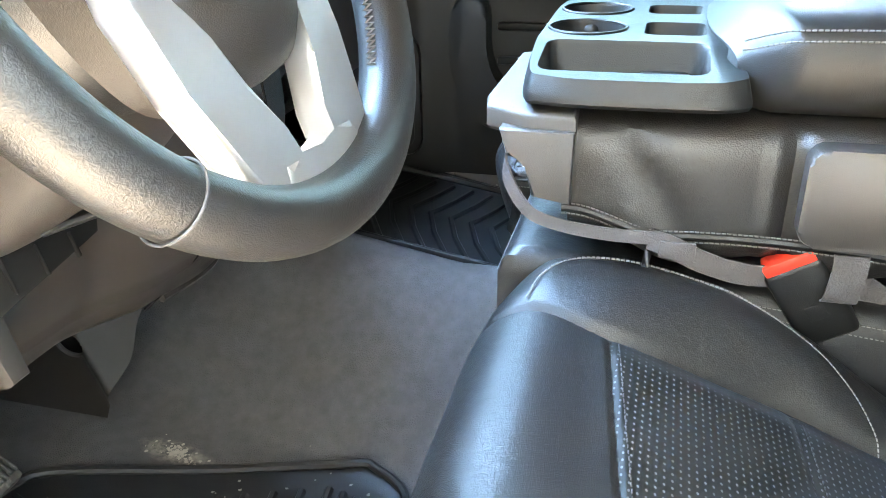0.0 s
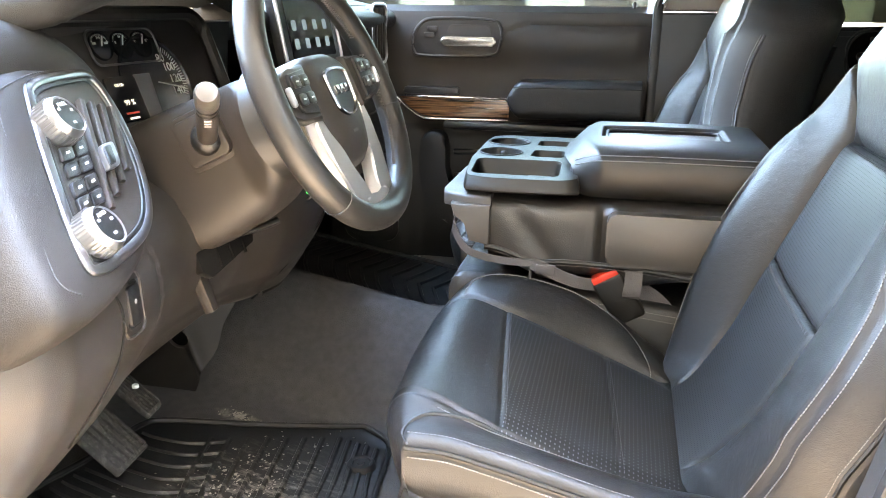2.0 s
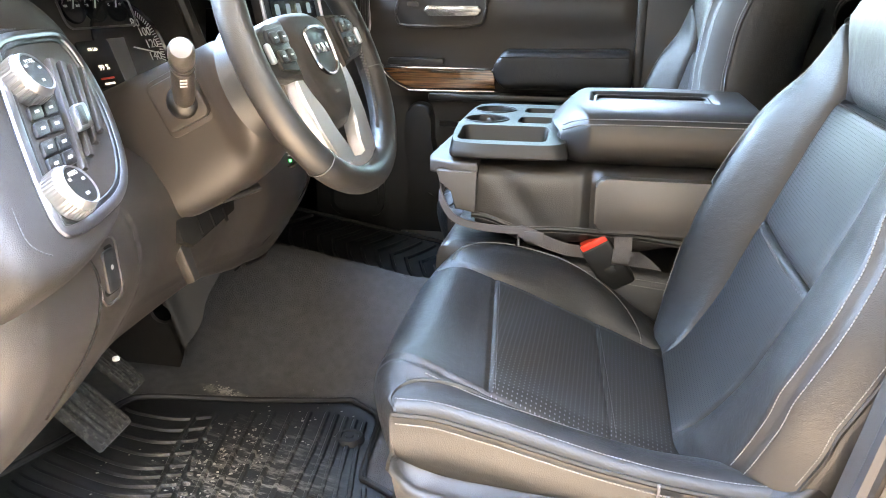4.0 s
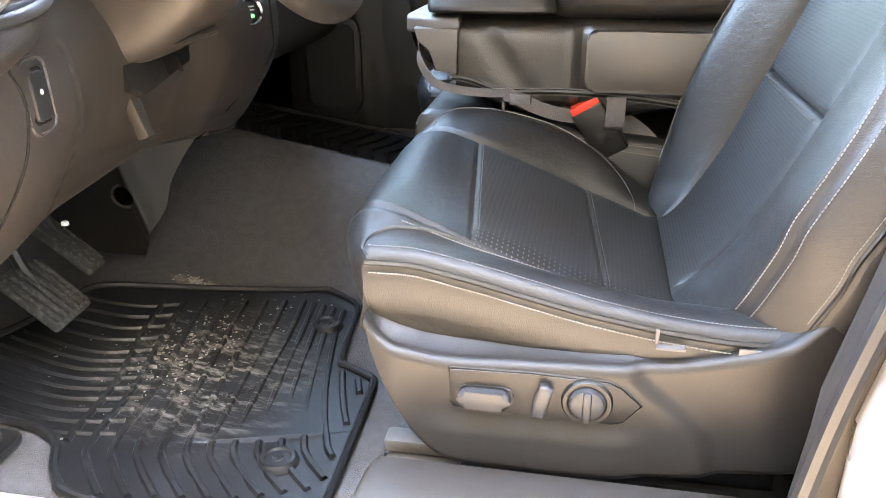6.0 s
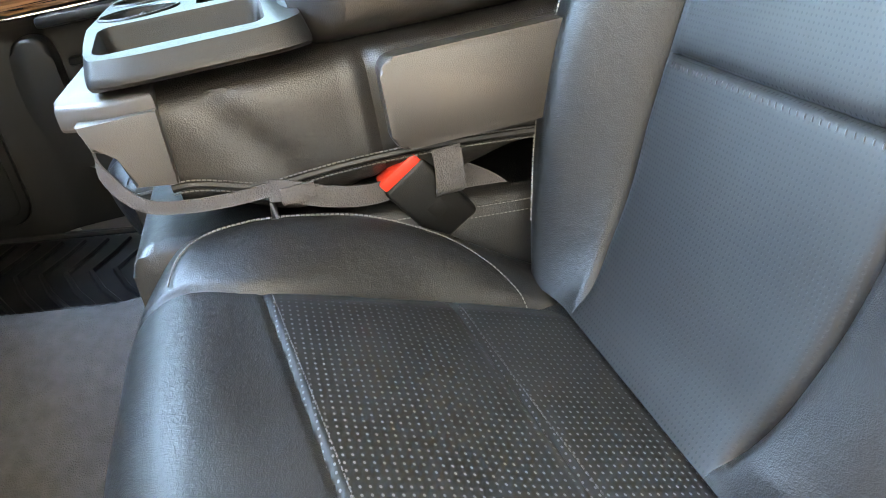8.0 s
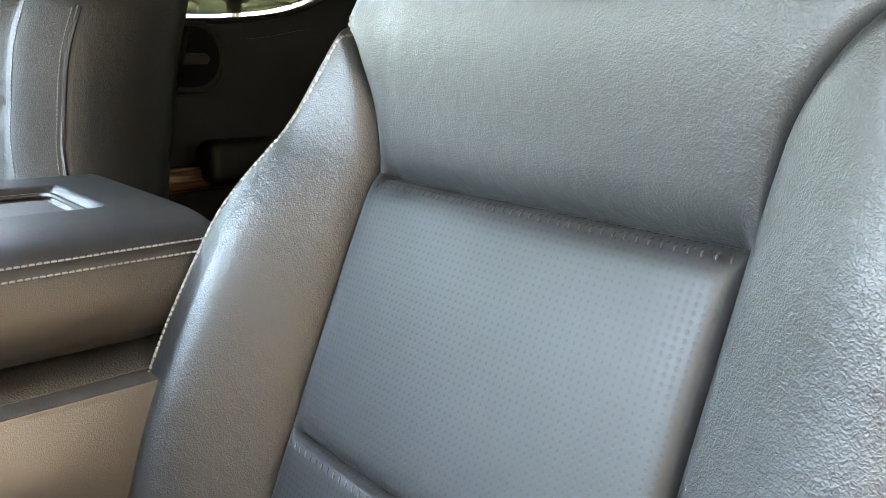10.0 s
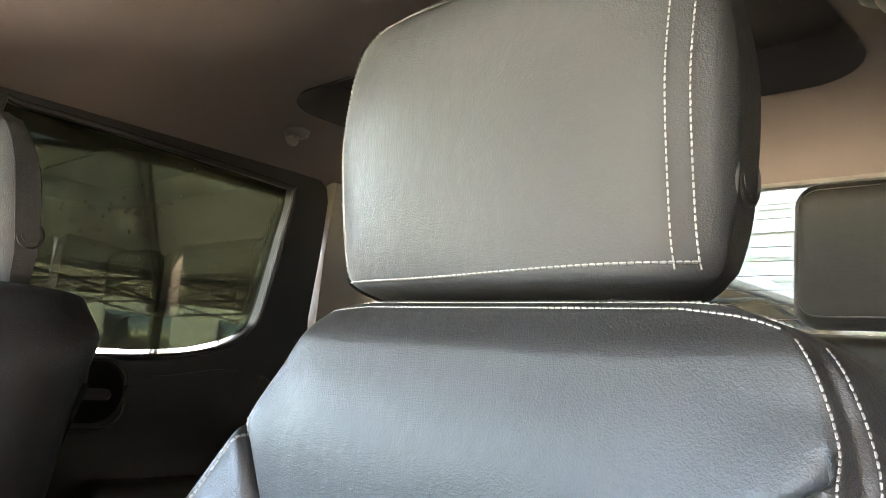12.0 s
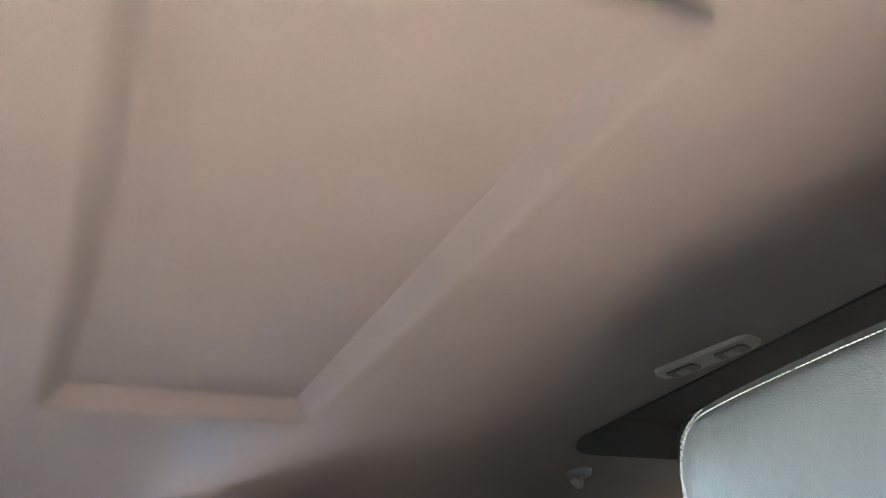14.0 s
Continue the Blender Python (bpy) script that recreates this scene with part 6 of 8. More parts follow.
def steering_wheel():
    w = thing("steering_wheel", WC - WN * 0.05, "leather steering wheel with silver lower spokes and shield badge", "steering wheel")
    bm = bmesh.new()
    R = 0.1735

    def rim(u, v):
        a, b = 2 * math.pi * u, 2 * math.pi * v
        low = math.exp(-((((math.degrees(a) - 270 + 180) % 360) - 180) / 40) ** 2)
        rr = 0.0165 + 0.0015 * low
        return WM @ Vector(((R + rr * math.cos(b)) * math.cos(a), (R + rr * math.cos(b)) * math.sin(a), rr * 1.12 * math.sin(b)))

    sheet(bm, rim, 140, 24, True, True)
    rim_ob = part("rim", bm, WHEEL, w, "smooth black leather rim")
    for deg in (226, 345):
        bm = bmesh.new()
        a = radians(deg)
        tube(bm, [WM @ Vector(((R + 0.0185 * math.cos(b)) * math.cos(a), (R + 0.0185 * math.cos(b)) * math.sin(a), 0.0200 * math.sin(b))) for b in np.linspace(0, 2 * math.pi, 30)[:-1]], 0.0007, 6, closed=True, up=WN)
        part("rim_seam", bm, DARK_THREAD, rim_ob, "thin light seam")
    st = bmesh.new()
    for sgn in (-1, 1):
        zz = []
        for k in range(90):
            a = radians((25 if sgn > 0 else 95) + 0.75 * k) if sgn > 0 else radians(90 + 0.8 * k)
            b = radians(180 + (9 if k % 2 else -9))
            zz.append(WM @ Vector(((R + 0.0178 * math.cos(b)) * math.cos(a), (R + 0.0178 * math.cos(b)) * math.sin(a), 0.019 * math.sin(b))))
        tube(st, zz, 0.0009, 5)
    zz = []
    for k in range(80):
        a, b = radians(308 + 0.85 * k), radians(180 + (9 if k % 2 else -9))
        zz.append(WM @ Vector(((R + 0.0178 * math.cos(b)) * math.cos(a), (R + 0.0178 * math.cos(b)) * math.sin(a), 0.019 * math.sin(b))))
    tube(st, zz, 0.0009, 5)
    tagged(part("stitching", st, THREAD, rim_ob, "zigzag pale stitching"), kind="stuff")
    # hub
    bm = bmesh.new()
    outl = curve_pts([(-0.078, 0.045, 0), (-0.05, 0.066, 0), (0.0, 0.070, 0), (0.05, 0.066, 0), (0.078, 0.045, 0), (0.074, 0.0, 0), (0.062, -0.045, 0), (0.040, -0.078, 0), (0.0, -0.088, 0), (-0.040, -0.078, 0), (-0.062, -0.045, 0), (-0.074, 0.0, 0)], 60, True)
    loops = []
    for k, h in ((1.0, -0.060), (1.0, -0.020), (0.97, -0.008), (0.86, 0.001), (0.6, 0.007), (0.25, 0.010)):
        loops.append([bm.verts.new(WM @ Vector((p.x * k, p.y * k - 0.014, h))) for p in outl])
    for a, b in zip(loops, loops[1:]):
        for i in range(len(a)):
            bm.faces.new((a[i], a[(i + 1) % len(a)], b[(i + 1) % len(a)], b[i]))
    cap(bm, loops[-1])
    cap(bm, loops[0])
    hub = part("hub", bm, PLASTIC, w, "dark airbag cover")
    shield = [(-0.030, 0.030), (-0.034, 0.016), (-0.030, -0.012), (-0.018, -0.024), (0.0, -0.028), (0.018, -0.024), (0.030, -0.012), (0.034, 0.016), (0.030, 0.030), (0.0, 0.034)]
    mb = WM @ Matrix.Translation((0, -0.006, 0.0085))
    bm = bmesh.new()
    prism(bm, shield, mb, 0.003, 0.001, 1)
    part("badge_plate", bm, PLASTIC_BLACK, hub, "dark badge plate")
    bm = bmesh.new()
    tube(bm, [mb @ Vector((p.x, p.y, 0.003)) for p in curve_pts([(x, y, 0) for x, y in shield], 50, True)], 0.0026, 6, closed=True, up=WN)
    part("badge_rim", bm, CHROME, hub, "bright shield-shaped badge rim")
    for x in (-0.014, 0.0, 0.014):
        bm = bmesh.new()
        box(bm, (x, 0.006, 0.0035), (0.011, 0.012, 0.002), 0.0008, mb)
        part("badge_bar", bm, CHROME, hub, "small bright badge block")
    bm = bmesh.new()
    box(bm, (0, -0.056, 0.0085), (0.016, 0.004, 0.0006), 0.0, WM)
    part("printed_bar", bm, PLASTIC_GREY, hub)
    # side spokes with switches
    for sg in (-1, 1):
        bm = bmesh.new()
        prism(bm, [(sg * 0.066, 0.044), (sg * 0.115, 0.040), (sg * 0.166, 0.030), (sg * 0.170, -0.010), (sg * 0.125, -0.022), (sg * 0.070, -0.030)][::sg], WM @ Matrix.Translation((0, 0, -0.020)), 0.026, 0.006, 2)
        sp = part("side_spoke", bm, PLASTIC, w, "dark plastic spoke")
        bm = bmesh.new()
        prism(bm, [(sg * 0.084, 0.036), (sg * 0.126, 0.033), (sg * 0.136, 0.008), (sg * 0.124, -0.014), (sg * 0.084, -0.020)][::sg], WM @ Matrix.Translation((0, 0, 0.005)), 0.006, 0.002, 2)
        pad = part("switch_pad", bm, PLASTIC_BLACK, sp, "black switch pad")
        for k in range(4):
            x, y = sg * (0.096 + 0.022 * (k % 2)), 0.022 - 0.022 * (k // 2)
            bm = bmesh.new()
            prism(bm, rounded(0.018, 0.015, 0.004, 3, x, y), WM @ Matrix.Translation((0, 0, 0.0105)), 0.004, 0.0015, 2)
            kb = part("switch", bm, PLASTIC_BLACK, sp, "black thumb switch")
            bm = bmesh.new()
            box(bm, (x, y, 0.0147), (0.007, 0.002, 0.0004), 0.0, WM)
            part("printed_bar", bm, PRINT, sp)
        bm = bmesh.new()
        prism(bm, rounded(0.010, 0.024, 0.004, 3, sg * 0.142, 0.006), WM @ Matrix.Translation((0, 0, 0.008)), 0.006, 0.002, 2)
        part("thumb_roller", bm, SATIN, sp, "bright thumb roller")
        # paddle-like volume keys behind the rim
    # silver lower spoke: two legs and their joint, dark opening between
    for sg in (-1, 1):
        bm = bmesh.new()
        prism(bm, [(sg * 0.070, -0.012), (sg * 0.083, -0.020), (sg * 0.088, -0.050), (sg * 0.078, -0.092), (sg * 0.065, -0.132), (sg * 0.057, -0.168), (sg * 0.014, -0.170), (sg * 0.018, -0.150), (sg * 0.022, -0.126), (sg * 0.032, -0.097), (sg * 0.050, -0.073), (sg * 0.060, -0.048)][::sg], WM @ Matrix.Translation((0, 0, -0.020)), 0.020, 0.006, 3)
        part("silver_spoke", bm, SATIN, w, "satin silver spoke leg")
    bm = bmesh.new()
    prism(bm, [(-0.040, -0.138), (-0.022, -0.146), (0.0, -0.149), (0.022, -0.146), (0.040, -0.138), (0.052, -0.168), (0.0, -0.176), (-0.052, -0.168)], WM @ Matrix.Translation((0, 0, -0.018)), 0.019, 0.006, 3)
    part("spoke_foot", bm, SATIN, w, "satin silver spoke foot")


steering_wheel()


def column():
    c = thing("steering_column", WC - WN * 0.30, "dark plastic steering column shroud with a stalk", "steering column")
    bm = bmesh.new()
    hw = lerp_table([(0.0, 0.062), (0.03, 0.072), (0.08, 0.076), (0.30, 0.078)])
    aside = lerp_table([(0.0, 0.0), (0.03, 0.010), (0.08, 0.034), (0.30, 0.036)])
    up = lerp_table([(0.0, 0.050), (0.05, 0.066), (0.30, 0.075)])
    dn = lerp_table([(0.0, 0.055), (0.03, 0.088), (0.10, 0.122), (0.17, 0.134), (0.24, 0.136), (0.30, 0.120)])

    def fn(u, v):
        d = 0.30 * u
        a = 2 * math.pi * v
        ca, sa = math.cos(a), math.sin(a)
        x = aside(d) + hw(d) * math.copysign(abs(ca) ** 0.45, ca)
        y = (up(d) if sa > 0 else dn(d)) * math.copysign(abs(sa) ** 0.6, sa)
        return WM @ Vector((x, y, -0.075 - d))

    rows = sheet(bm, fn, 50, 60, close_v=True)
    cap(bm, rows[0])
    part("shroud", bm, PLASTIC, c, "dark grained plastic shroud")
    bm = bmesh.new()
    sheet(bm, lambda u, v: WM @ Vector(((0.058 + 0.022 * u) * math.cos(2 * math.pi * v), -0.008 + (0.062 + 0.018 * u) * math.sin(2 * math.pi * v), -0.052 - 0.045 * u)), 8, 48, close_v=True)
    part("collar", bm, PLASTIC_BLACK, c, "black collar behind the wheel")
    for sg in (-1, 1):
        bm = bmesh.new()
        box(bm, (sg * 0.098, 0.0, -0.046), (0.020, 0.052, 0.020), 0.006, WM)
        part("rocker_key", bm, PLASTIC_BLACK, c, "black rocker key")
    # stalk
    base = Vector((-0.315, -0.142, 0.704))
    tip = Vector((-0.218, -0.307, 0.789))
    d = (tip - base).normalized()
    s = Vector((0, 0, 1)).cross(d).normalized()
    m = basis(base, s, d.cross(s), d)
    L = (tip - base).length
    bm = bmesh.new()
    lathe(bm, [(0.0, -0.02), (0.013, -0.02), (0.013, 0.02), (0.0138, 0.05), (0.0138, 0.085), (0.0132, L - 0.045)], m, 28)
    stalk = part("stalk", bm, PLASTIC, c, "dark plastic stalk")
    bm = bmesh.new()
    lathe(bm, [(0.0130, L - 0.045), (0.0142, L - 0.042), (0.0146, L - 0.022), (0.0140, L - 0.010), (0.0115, L - 0.003), (0.0, L - 0.001)], m, 28)
    part("stalk_knob", bm, PLASTIC_MID, stalk, "grey turning knob")
    for h in (L - 0.048, L - 0.060):
        bm = bmesh.new()
        tube(bm, [m @ Vector((0.0134 * math.cos(a), 0.0134 * math.sin(a), h)) for a in np.linspace(0, 2 * math.pi, 28)[:-1]], 0.0012, 5, closed=True)
        part("stalk_ring", bm, PLASTIC_BLACK, stalk, "black ring")
    for k in range(3):
        bm = bmesh.new()
        box(bm, (0.0, -0.0134, L - 0.072 - 0.011 * k), (0.008, 0.001, 0.004), 0.0, m)
        part("printed_bar", bm, PRINT, stalk)
    # stepped socket of the stalk
    ms = basis(Vector((-0.318, -0.128, 0.708)), Vector((0.90, 0, 0.44)).normalized(), Vector((-0.44, 0, 0.90)).normalized(), Vector((0, -1, 0)))
    for w, h in ((0.084, 0.0), (0.068, 0.012)):
        bm = bmesh.new()
        prism(bm, rounded(w, w * 0.95, 0.012, 4), ms @ Matrix.Translation((0, 0, h)), 0.014, 0.004, 2)
        part("stalk_socket", bm, PLASTIC, c, "stepped dark socket")
    bm = bmesh.new()
    lathe(bm, [(0.0, 0.034), (0.012, 0.033), (0.019, 0.027), (0.022, 0.020), (0.022, 0.010)], m @ Matrix.Translation((0, 0, -0.006)), 28)
    part("stalk_boot", bm, PLASTIC_BLACK, stalk, "round dark boot")
    # tilt lever
    bm = bmesh.new()
    tube(bm, [Vector((-0.30, -0.095, 0.562)), Vector((-0.272, -0.070, 0.570)), Vector((-0.258, -0.058, 0.576))], lambda t: 0.006 + 0.003 * t, 10, flatten=0.6)
    part("tilt_lever", bm, PLASTIC_BLACK, c, "small black tilt lever")


column()


def dash_fittings():
    # parking brake switch
    c = Vector((-0.314, -0.349, 0.548))
    b = thing("parking_brake_switch", c, "black parking brake switch in the knee panel", "switch")
    ez = Vector((0.97, 0.12, 0.05)).normalized()
    ex = Vector((0, 0, 1)).cross(ez).normalized()
    m = basis(c, ex, ez.cross(ex), ez)
    bm = bmesh.new()
    prism(bm, rounded(0.046, 0.072, 0.012, 5), m @ Matrix.Translation((0, 0, -0.006)), 0.010, 0.003, 2)
    part("switch_frame", bm, PLASTIC, b, "dark recessed surround")
    bm = bmesh.new()
    tube(bm, [m @ Vector((x, y, 0.004)) for x, y in rounded(0.046, 0.074, 0.013, 5)], 0.0022, 6, closed=True)
    part("switch_rim", bm, PLASTIC, b, "raised dark rim")
    # solid black plate painted as the shaded gap round the key
    bm = bmesh.new()
    prism(bm, rounded(0.034, 0.056, 0.007, 4), m @ Matrix.Translation((0, 0, 0.002)), 0.0025, 0.001, 1)
    part("switch_well", bm, VOID, b, "black plate as the shade round the key")
    bm = bmesh.new()
    prism(bm, rounded(0.028, 0.048, 0.006, 4), m @ Matrix.Translation((0, 0, 0.002)), 0.007, 0.002, 2)
    part("switch_key", bm, PLASTIC_BLACK, b, "black key")
    bm = bmesh.new()
    lathe(bm, [(0.0, 0.0094), (0.0028, 0.0094), (0.0028, 0.009)], m @ Matrix.Translation((0, 0.004, 0)), 20)
    part("printed_mark", bm, PRINT, b, "round white mark")
    # seam across the knee panel
    bm = bmesh.new()
    tube(bm, curve_pts([(-0.2975, -0.398, 0.592), (-0.3020, -0.390, 0.5777), (-0.3015, -0.3797, 0.5538), (-0.3023, -0.3802, 0.5257), (-0.3105, -0.3835, 0.4913), (-0.3290, -0.387, 0.4553), (-0.3500, -0.3904, 0.4241), (-0.3800, -0.3998, 0.3807)], 40), 0.0016, 6)
    part("panel_seam", bm, VOID, bpy.data.objects["dashboard"], "dark seam")
    bm = bmesh.new()
    tube(bm, curve_pts([(-0.386, 0.090, 0.385), (-0.379, 0.099, 0.392), (-0.345, 0.139, 0.430), (-0.315, 0.195, 0.476), (-0.298, 0.220, 0.510), (-0.296, 0.221, 0.540), (-0.295, 0.213, 0.590)], 50), 0.0016, 6)
    part("panel_seam", bm, VOID, bpy.data.objects["dashboard"], "dark seam")
    # start button
    c = Vector((-0.302, 0.150, 0.575))
    b = thing("start_button", c, "round engine start button with a chrome ring and green light", "button")
    ez = Vector((0.80, -0.58, 0.16)).normalized()
    ex = Vector((0, 0, 1)).cross(ez).normalized()
    m = basis(c, ex, ez.cross(ex), ez)
    bm = bmesh.new()
    lathe(bm, [(0.0215, -0.03), (0.0215, 0.003), (0.0195, 0.006), (0.0165, 0.004), (0.0160, 0.0)], m, 40)
    part("button_ring", bm, CHROME, b, "chrome ring")
    bm = bmesh.new()
    lathe(bm, [(0.0, 0.0035), (0.0145, 0.0035), (0.0158, 0.001)], m, 36)
    part("button_cap", bm, PLASTIC_BLACK, b, "black button cap")
    bm = bmesh.new()
    box(bm, (0.0, -0.007, 0.0037), (0.010, 0.005, 0.0006), 0.0, m)
    part("indicator", bm, GREEN_LED, b, "green indicator")
    for k in range(2):
        bm = bmesh.new()
        box(bm, (0.0, 0.002 + 0.005 * k, 0.0037), (0.014, 0.0022, 0.0005), 0.0, m)
        part("printed_bar", bm, PRINT, b)
    # bonnet release, and a solid dark block as the storage opening's shade
    bm = bmesh.new()
    m = basis(Vector((-0.372, -0.10, 0.470)), Vector((0, 1, 0)), Vector((-0.35, 0, 0.94)).normalized(), Vector((0.94, 0, 0.35)).normalized())
    prism(bm, [(-0.012, -0.035), (0.006, -0.035), (0.014, 0.03), (-0.010, 0.03)], m, 0.018, 0.004, 2)
    lone("bonnet_release", bm, PLASTIC, "grey bonnet release handle under the dashboard", "release handle")
    h = thing("coin_shelf", (-0.335, -0.06, 0.525), "black block standing in for a shaded shelf under the column", "shelf")
    m = basis(Vector((-0.335, -0.065, 0.525)), Vector((0.30, 0.95, 0.05)).normalized(), Vector((-0.35, 0.10, 0.93)).normalized(), Vector((0.88, -0.28, 0.36)).normalized())
    bm = bmesh.new()
    prism(bm, [(-0.066, -0.014), (-0.050, -0.026), (0.044, 0.000), (0.052, 0.020), (-0.066, 0.016)], m @ Matrix.Translation((0, 0, -0.01)), 0.016, 0.002, 2)
    part("recess", bm, VOID, h, "solid black plate painted as the recess's shade")
    for k in range(3):
        bm = bmesh.new()
        box(bm, (-0.030 + 0.026 * k, -0.001, 0.006), (0.0025, 0.028 - 0.004 * k, 0.006), 0.001, m)
        part("divider", bm, VOID, h)
    # cover beside the tunnel with its round hole
    br = thing("tunnel_cover", (-0.62, 0.25, 0.10), "grey plastic cover beside the tunnel with a round hole", "cover")
    hx, hz, r = -0.618, 0.231, 0.021
    right = lerp_table([(0.112, -0.594), (0.16, -0.572), (0.21, -0.546), (0.25, -0.538), (0.29, -0.520), (0.36, -0.480), (0.43, -0.46)])

    def cover(u, v):
        """A folded panel: flat beside the pedals, a soft upright ridge, then turned back to the tunnel."""
        z = 0.112 + 0.318 * v
        x = -0.80 + (right(z) + 0.80) * u
        f = x + 0.572 + 0.34 * (z - 0.165)
        return Vector((x, 0.224 - 0.012 * math.exp(-(f / 0.016) ** 2) + 0.5 * max(0.0, f - 0.004), z))

    bm = bmesh.new()
    sheet(bm, cover, 110, 110)
    for f in [f for f in bm.faces if ((f.calc_center_median().x - hx) / (r * 1.15)) ** 2 + ((f.calc_center_median().z - hz) / r) ** 2 < 1]:
        bm.faces.remove(f)
    body = part("cover_body", bm, PLASTIC, br, "grey moulded cover")
    bm = bmesh.new()
    ring = [(hx + r * 1.17 * math.cos(a), 0.2235, hz + r * 1.02 * math.sin(a)) for a in np.linspace(0, 2 * math.pi, 33)[:-1]]
    tube(bm, ring, 0.003, 8, closed=True)
    part("hole_rim", bm, PLASTIC_GREY, body, "rounded rim of the hole")
    # closed black cup, added to give the darkness behind the hole
    bm = bmesh.new()
    sheet(bm, lambda u, v: Vector((hx + (1 - 0.15 * u) * r * 1.18 * math.cos(2 * math.pi * v), 0.224 + 0.045 * u, hz + (1 - 0.15 * u) * r * 1.03 * math.sin(2 * math.pi * v))), 4, 32, close_v=True)
    bmesh.ops.holes_fill(bm, edges=[e for e in bm.edges if e.is_boundary and all(v.co.y > 0.26 for v in e.verts)], sides=0)
    part("hole_cup", bm, VOID, body, "black cup standing in for shade behind the hole")
    # pedals
    for name, c, size, tilt, label in (("brake_pedal", (-0.575, -0.085, 0.182), (0.092, 0.115), 42, "black ribbed rubber brake pedal with scuffs"), ("accelerator_pedal", (-0.600, 0.02, 0.215), (0.045, 0.12), 40, "black hanging accelerator pedal")):
        p = thing(name, Vector(c), label, "pedal", "pedals")
        m = Matrix.Translation(c) @ Euler((0, radians(tilt), radians(4))).to_matrix().to_4x4()
        bm = bmesh.new()
        box(bm, (0, 0, 0), (size[1], size[0], 0.014), 0.005, m, 2)
        part("pedal_pad", bm, PEDAL, p, "scuffed rubber pad")
        for k in range(6):
            bm = bmesh.new()
            box(bm, (0, -size[0] * 0.40 + size[0] * 0.16 * k, 0.009), (size[1] * 0.86, size[0] * 0.085, 0.007), 0.002, m)
            part("tread", bm, PEDAL, p, "scuffed grey tread bar")
        bm = bmesh.new()
        tube(bm, curve_pts([m @ Vector((0, 0, -0.006)), Vector(c) + Vector((-0.05, 0.01, 0.08)), Vector(c) + Vector((-0.07, 0.02, 0.26))], 14), 0.010, 8)
        part("pedal_arm", bm, PLASTIC_BLACK, p, "black pedal arm")
    bm = bmesh.new()
    lathe(bm, [(0, 0.005), (0.004, 0.005), (0.005, 0.003), (0.005, 0)], Matrix.Translation((-0.452, -0.165, 0.333)), 16)
    lone("wiring_clip", bm, PRINT, "small white wiring clip by the pedals", "clip")
    # centre screen
    s = thing("centre_screen", (-0.405, 0.43, 0.75), "dark centre touch screen with a silver bezel", "screen")
    m = basis(Vector((-0.398, 0.43, 0.845)), Vector((0.02, 1, 0)).normalized(), Vector((-0.18, 0, 0.98)).normalized(), Vector((0.98, -0.02, 0.18)).normalized())
    bm = bmesh.new()
    prism(bm, rounded(0.27, 0.185, 0.02, 4), m @ Matrix.Translation((0, 0, -0.02)), 0.022, 0.004, 2)
    part("casing", bm, PLASTIC_BLACK, s, "black casing")
    bm = bmesh.new()
    prism(bm, rounded(0.215, 0.135, 0.006, 3), m @ Matrix.Translation((0, 0, 0.003)), 0.001, 0.0)
    disp = part("display", bm, SCREEN, s, "dark glass display")
    for k in range(8):
        bm = bmesh.new()
        prism(bm, rounded(0.020, 0.020, 0.004, 3, -0.08 + 0.05 * (k % 4), -0.005 - 0.035 * (k // 4)), m @ Matrix.Translation((0, 0, 0.0042)), 0.0004, 0.0)
        part("display_icon", bm, glow("dim_icon", (0.10, 0.14, 0.16), 0.004) if k == 0 else bpy.data.materials["dim_icon"], disp)
    bm = bmesh.new()
    tube(bm, [m @ Vector((x, y, 0.003)) for x, y in rounded(0.275, 0.19, 0.022, 5)], 0.004, 8, closed=True)
    part("bezel", bm, SATIN, s, "satin silver bezel")
    # passenger end vent
    v = thing("passenger_air_vent", (-0.43, 0.99, 0.80), "upright passenger air vent with a silver rim", "air vent")
    m = basis(Vector((-0.428, 0.995, 0.805)), Vector((0.12, 0.99, 0)).normalized(), Vector((0, 0, 1)), Vector((0.99, -0.12, 0)).normalized())
    bm = bmesh.new()
    prism(bm, rounded(0.09, 0.15, 0.02, 4), m @ Matrix.Translation((0, 0, -0.02)), 0.022, 0.003, 2)
    part("vent_body", bm, PLASTIC_BLACK, v, "black vent body")
    bm = bmesh.new()
    tube(bm, [m @ Vector((x, y, 0.003)) for x, y in rounded(0.092, 0.152, 0.022, 5)], 0.004, 8, closed=True)
    part("vent_rim", bm, SATIN, v, "satin silver rim")
    for k in range(4):
        bm = bmesh.new()
        box(bm, (-0.024 + 0.016 * k, 0, 0.004), (0.004, 0.13, 0.008), 0.001, m)
        part("vent_slat", bm, PLASTIC, v)


dash_fittings()


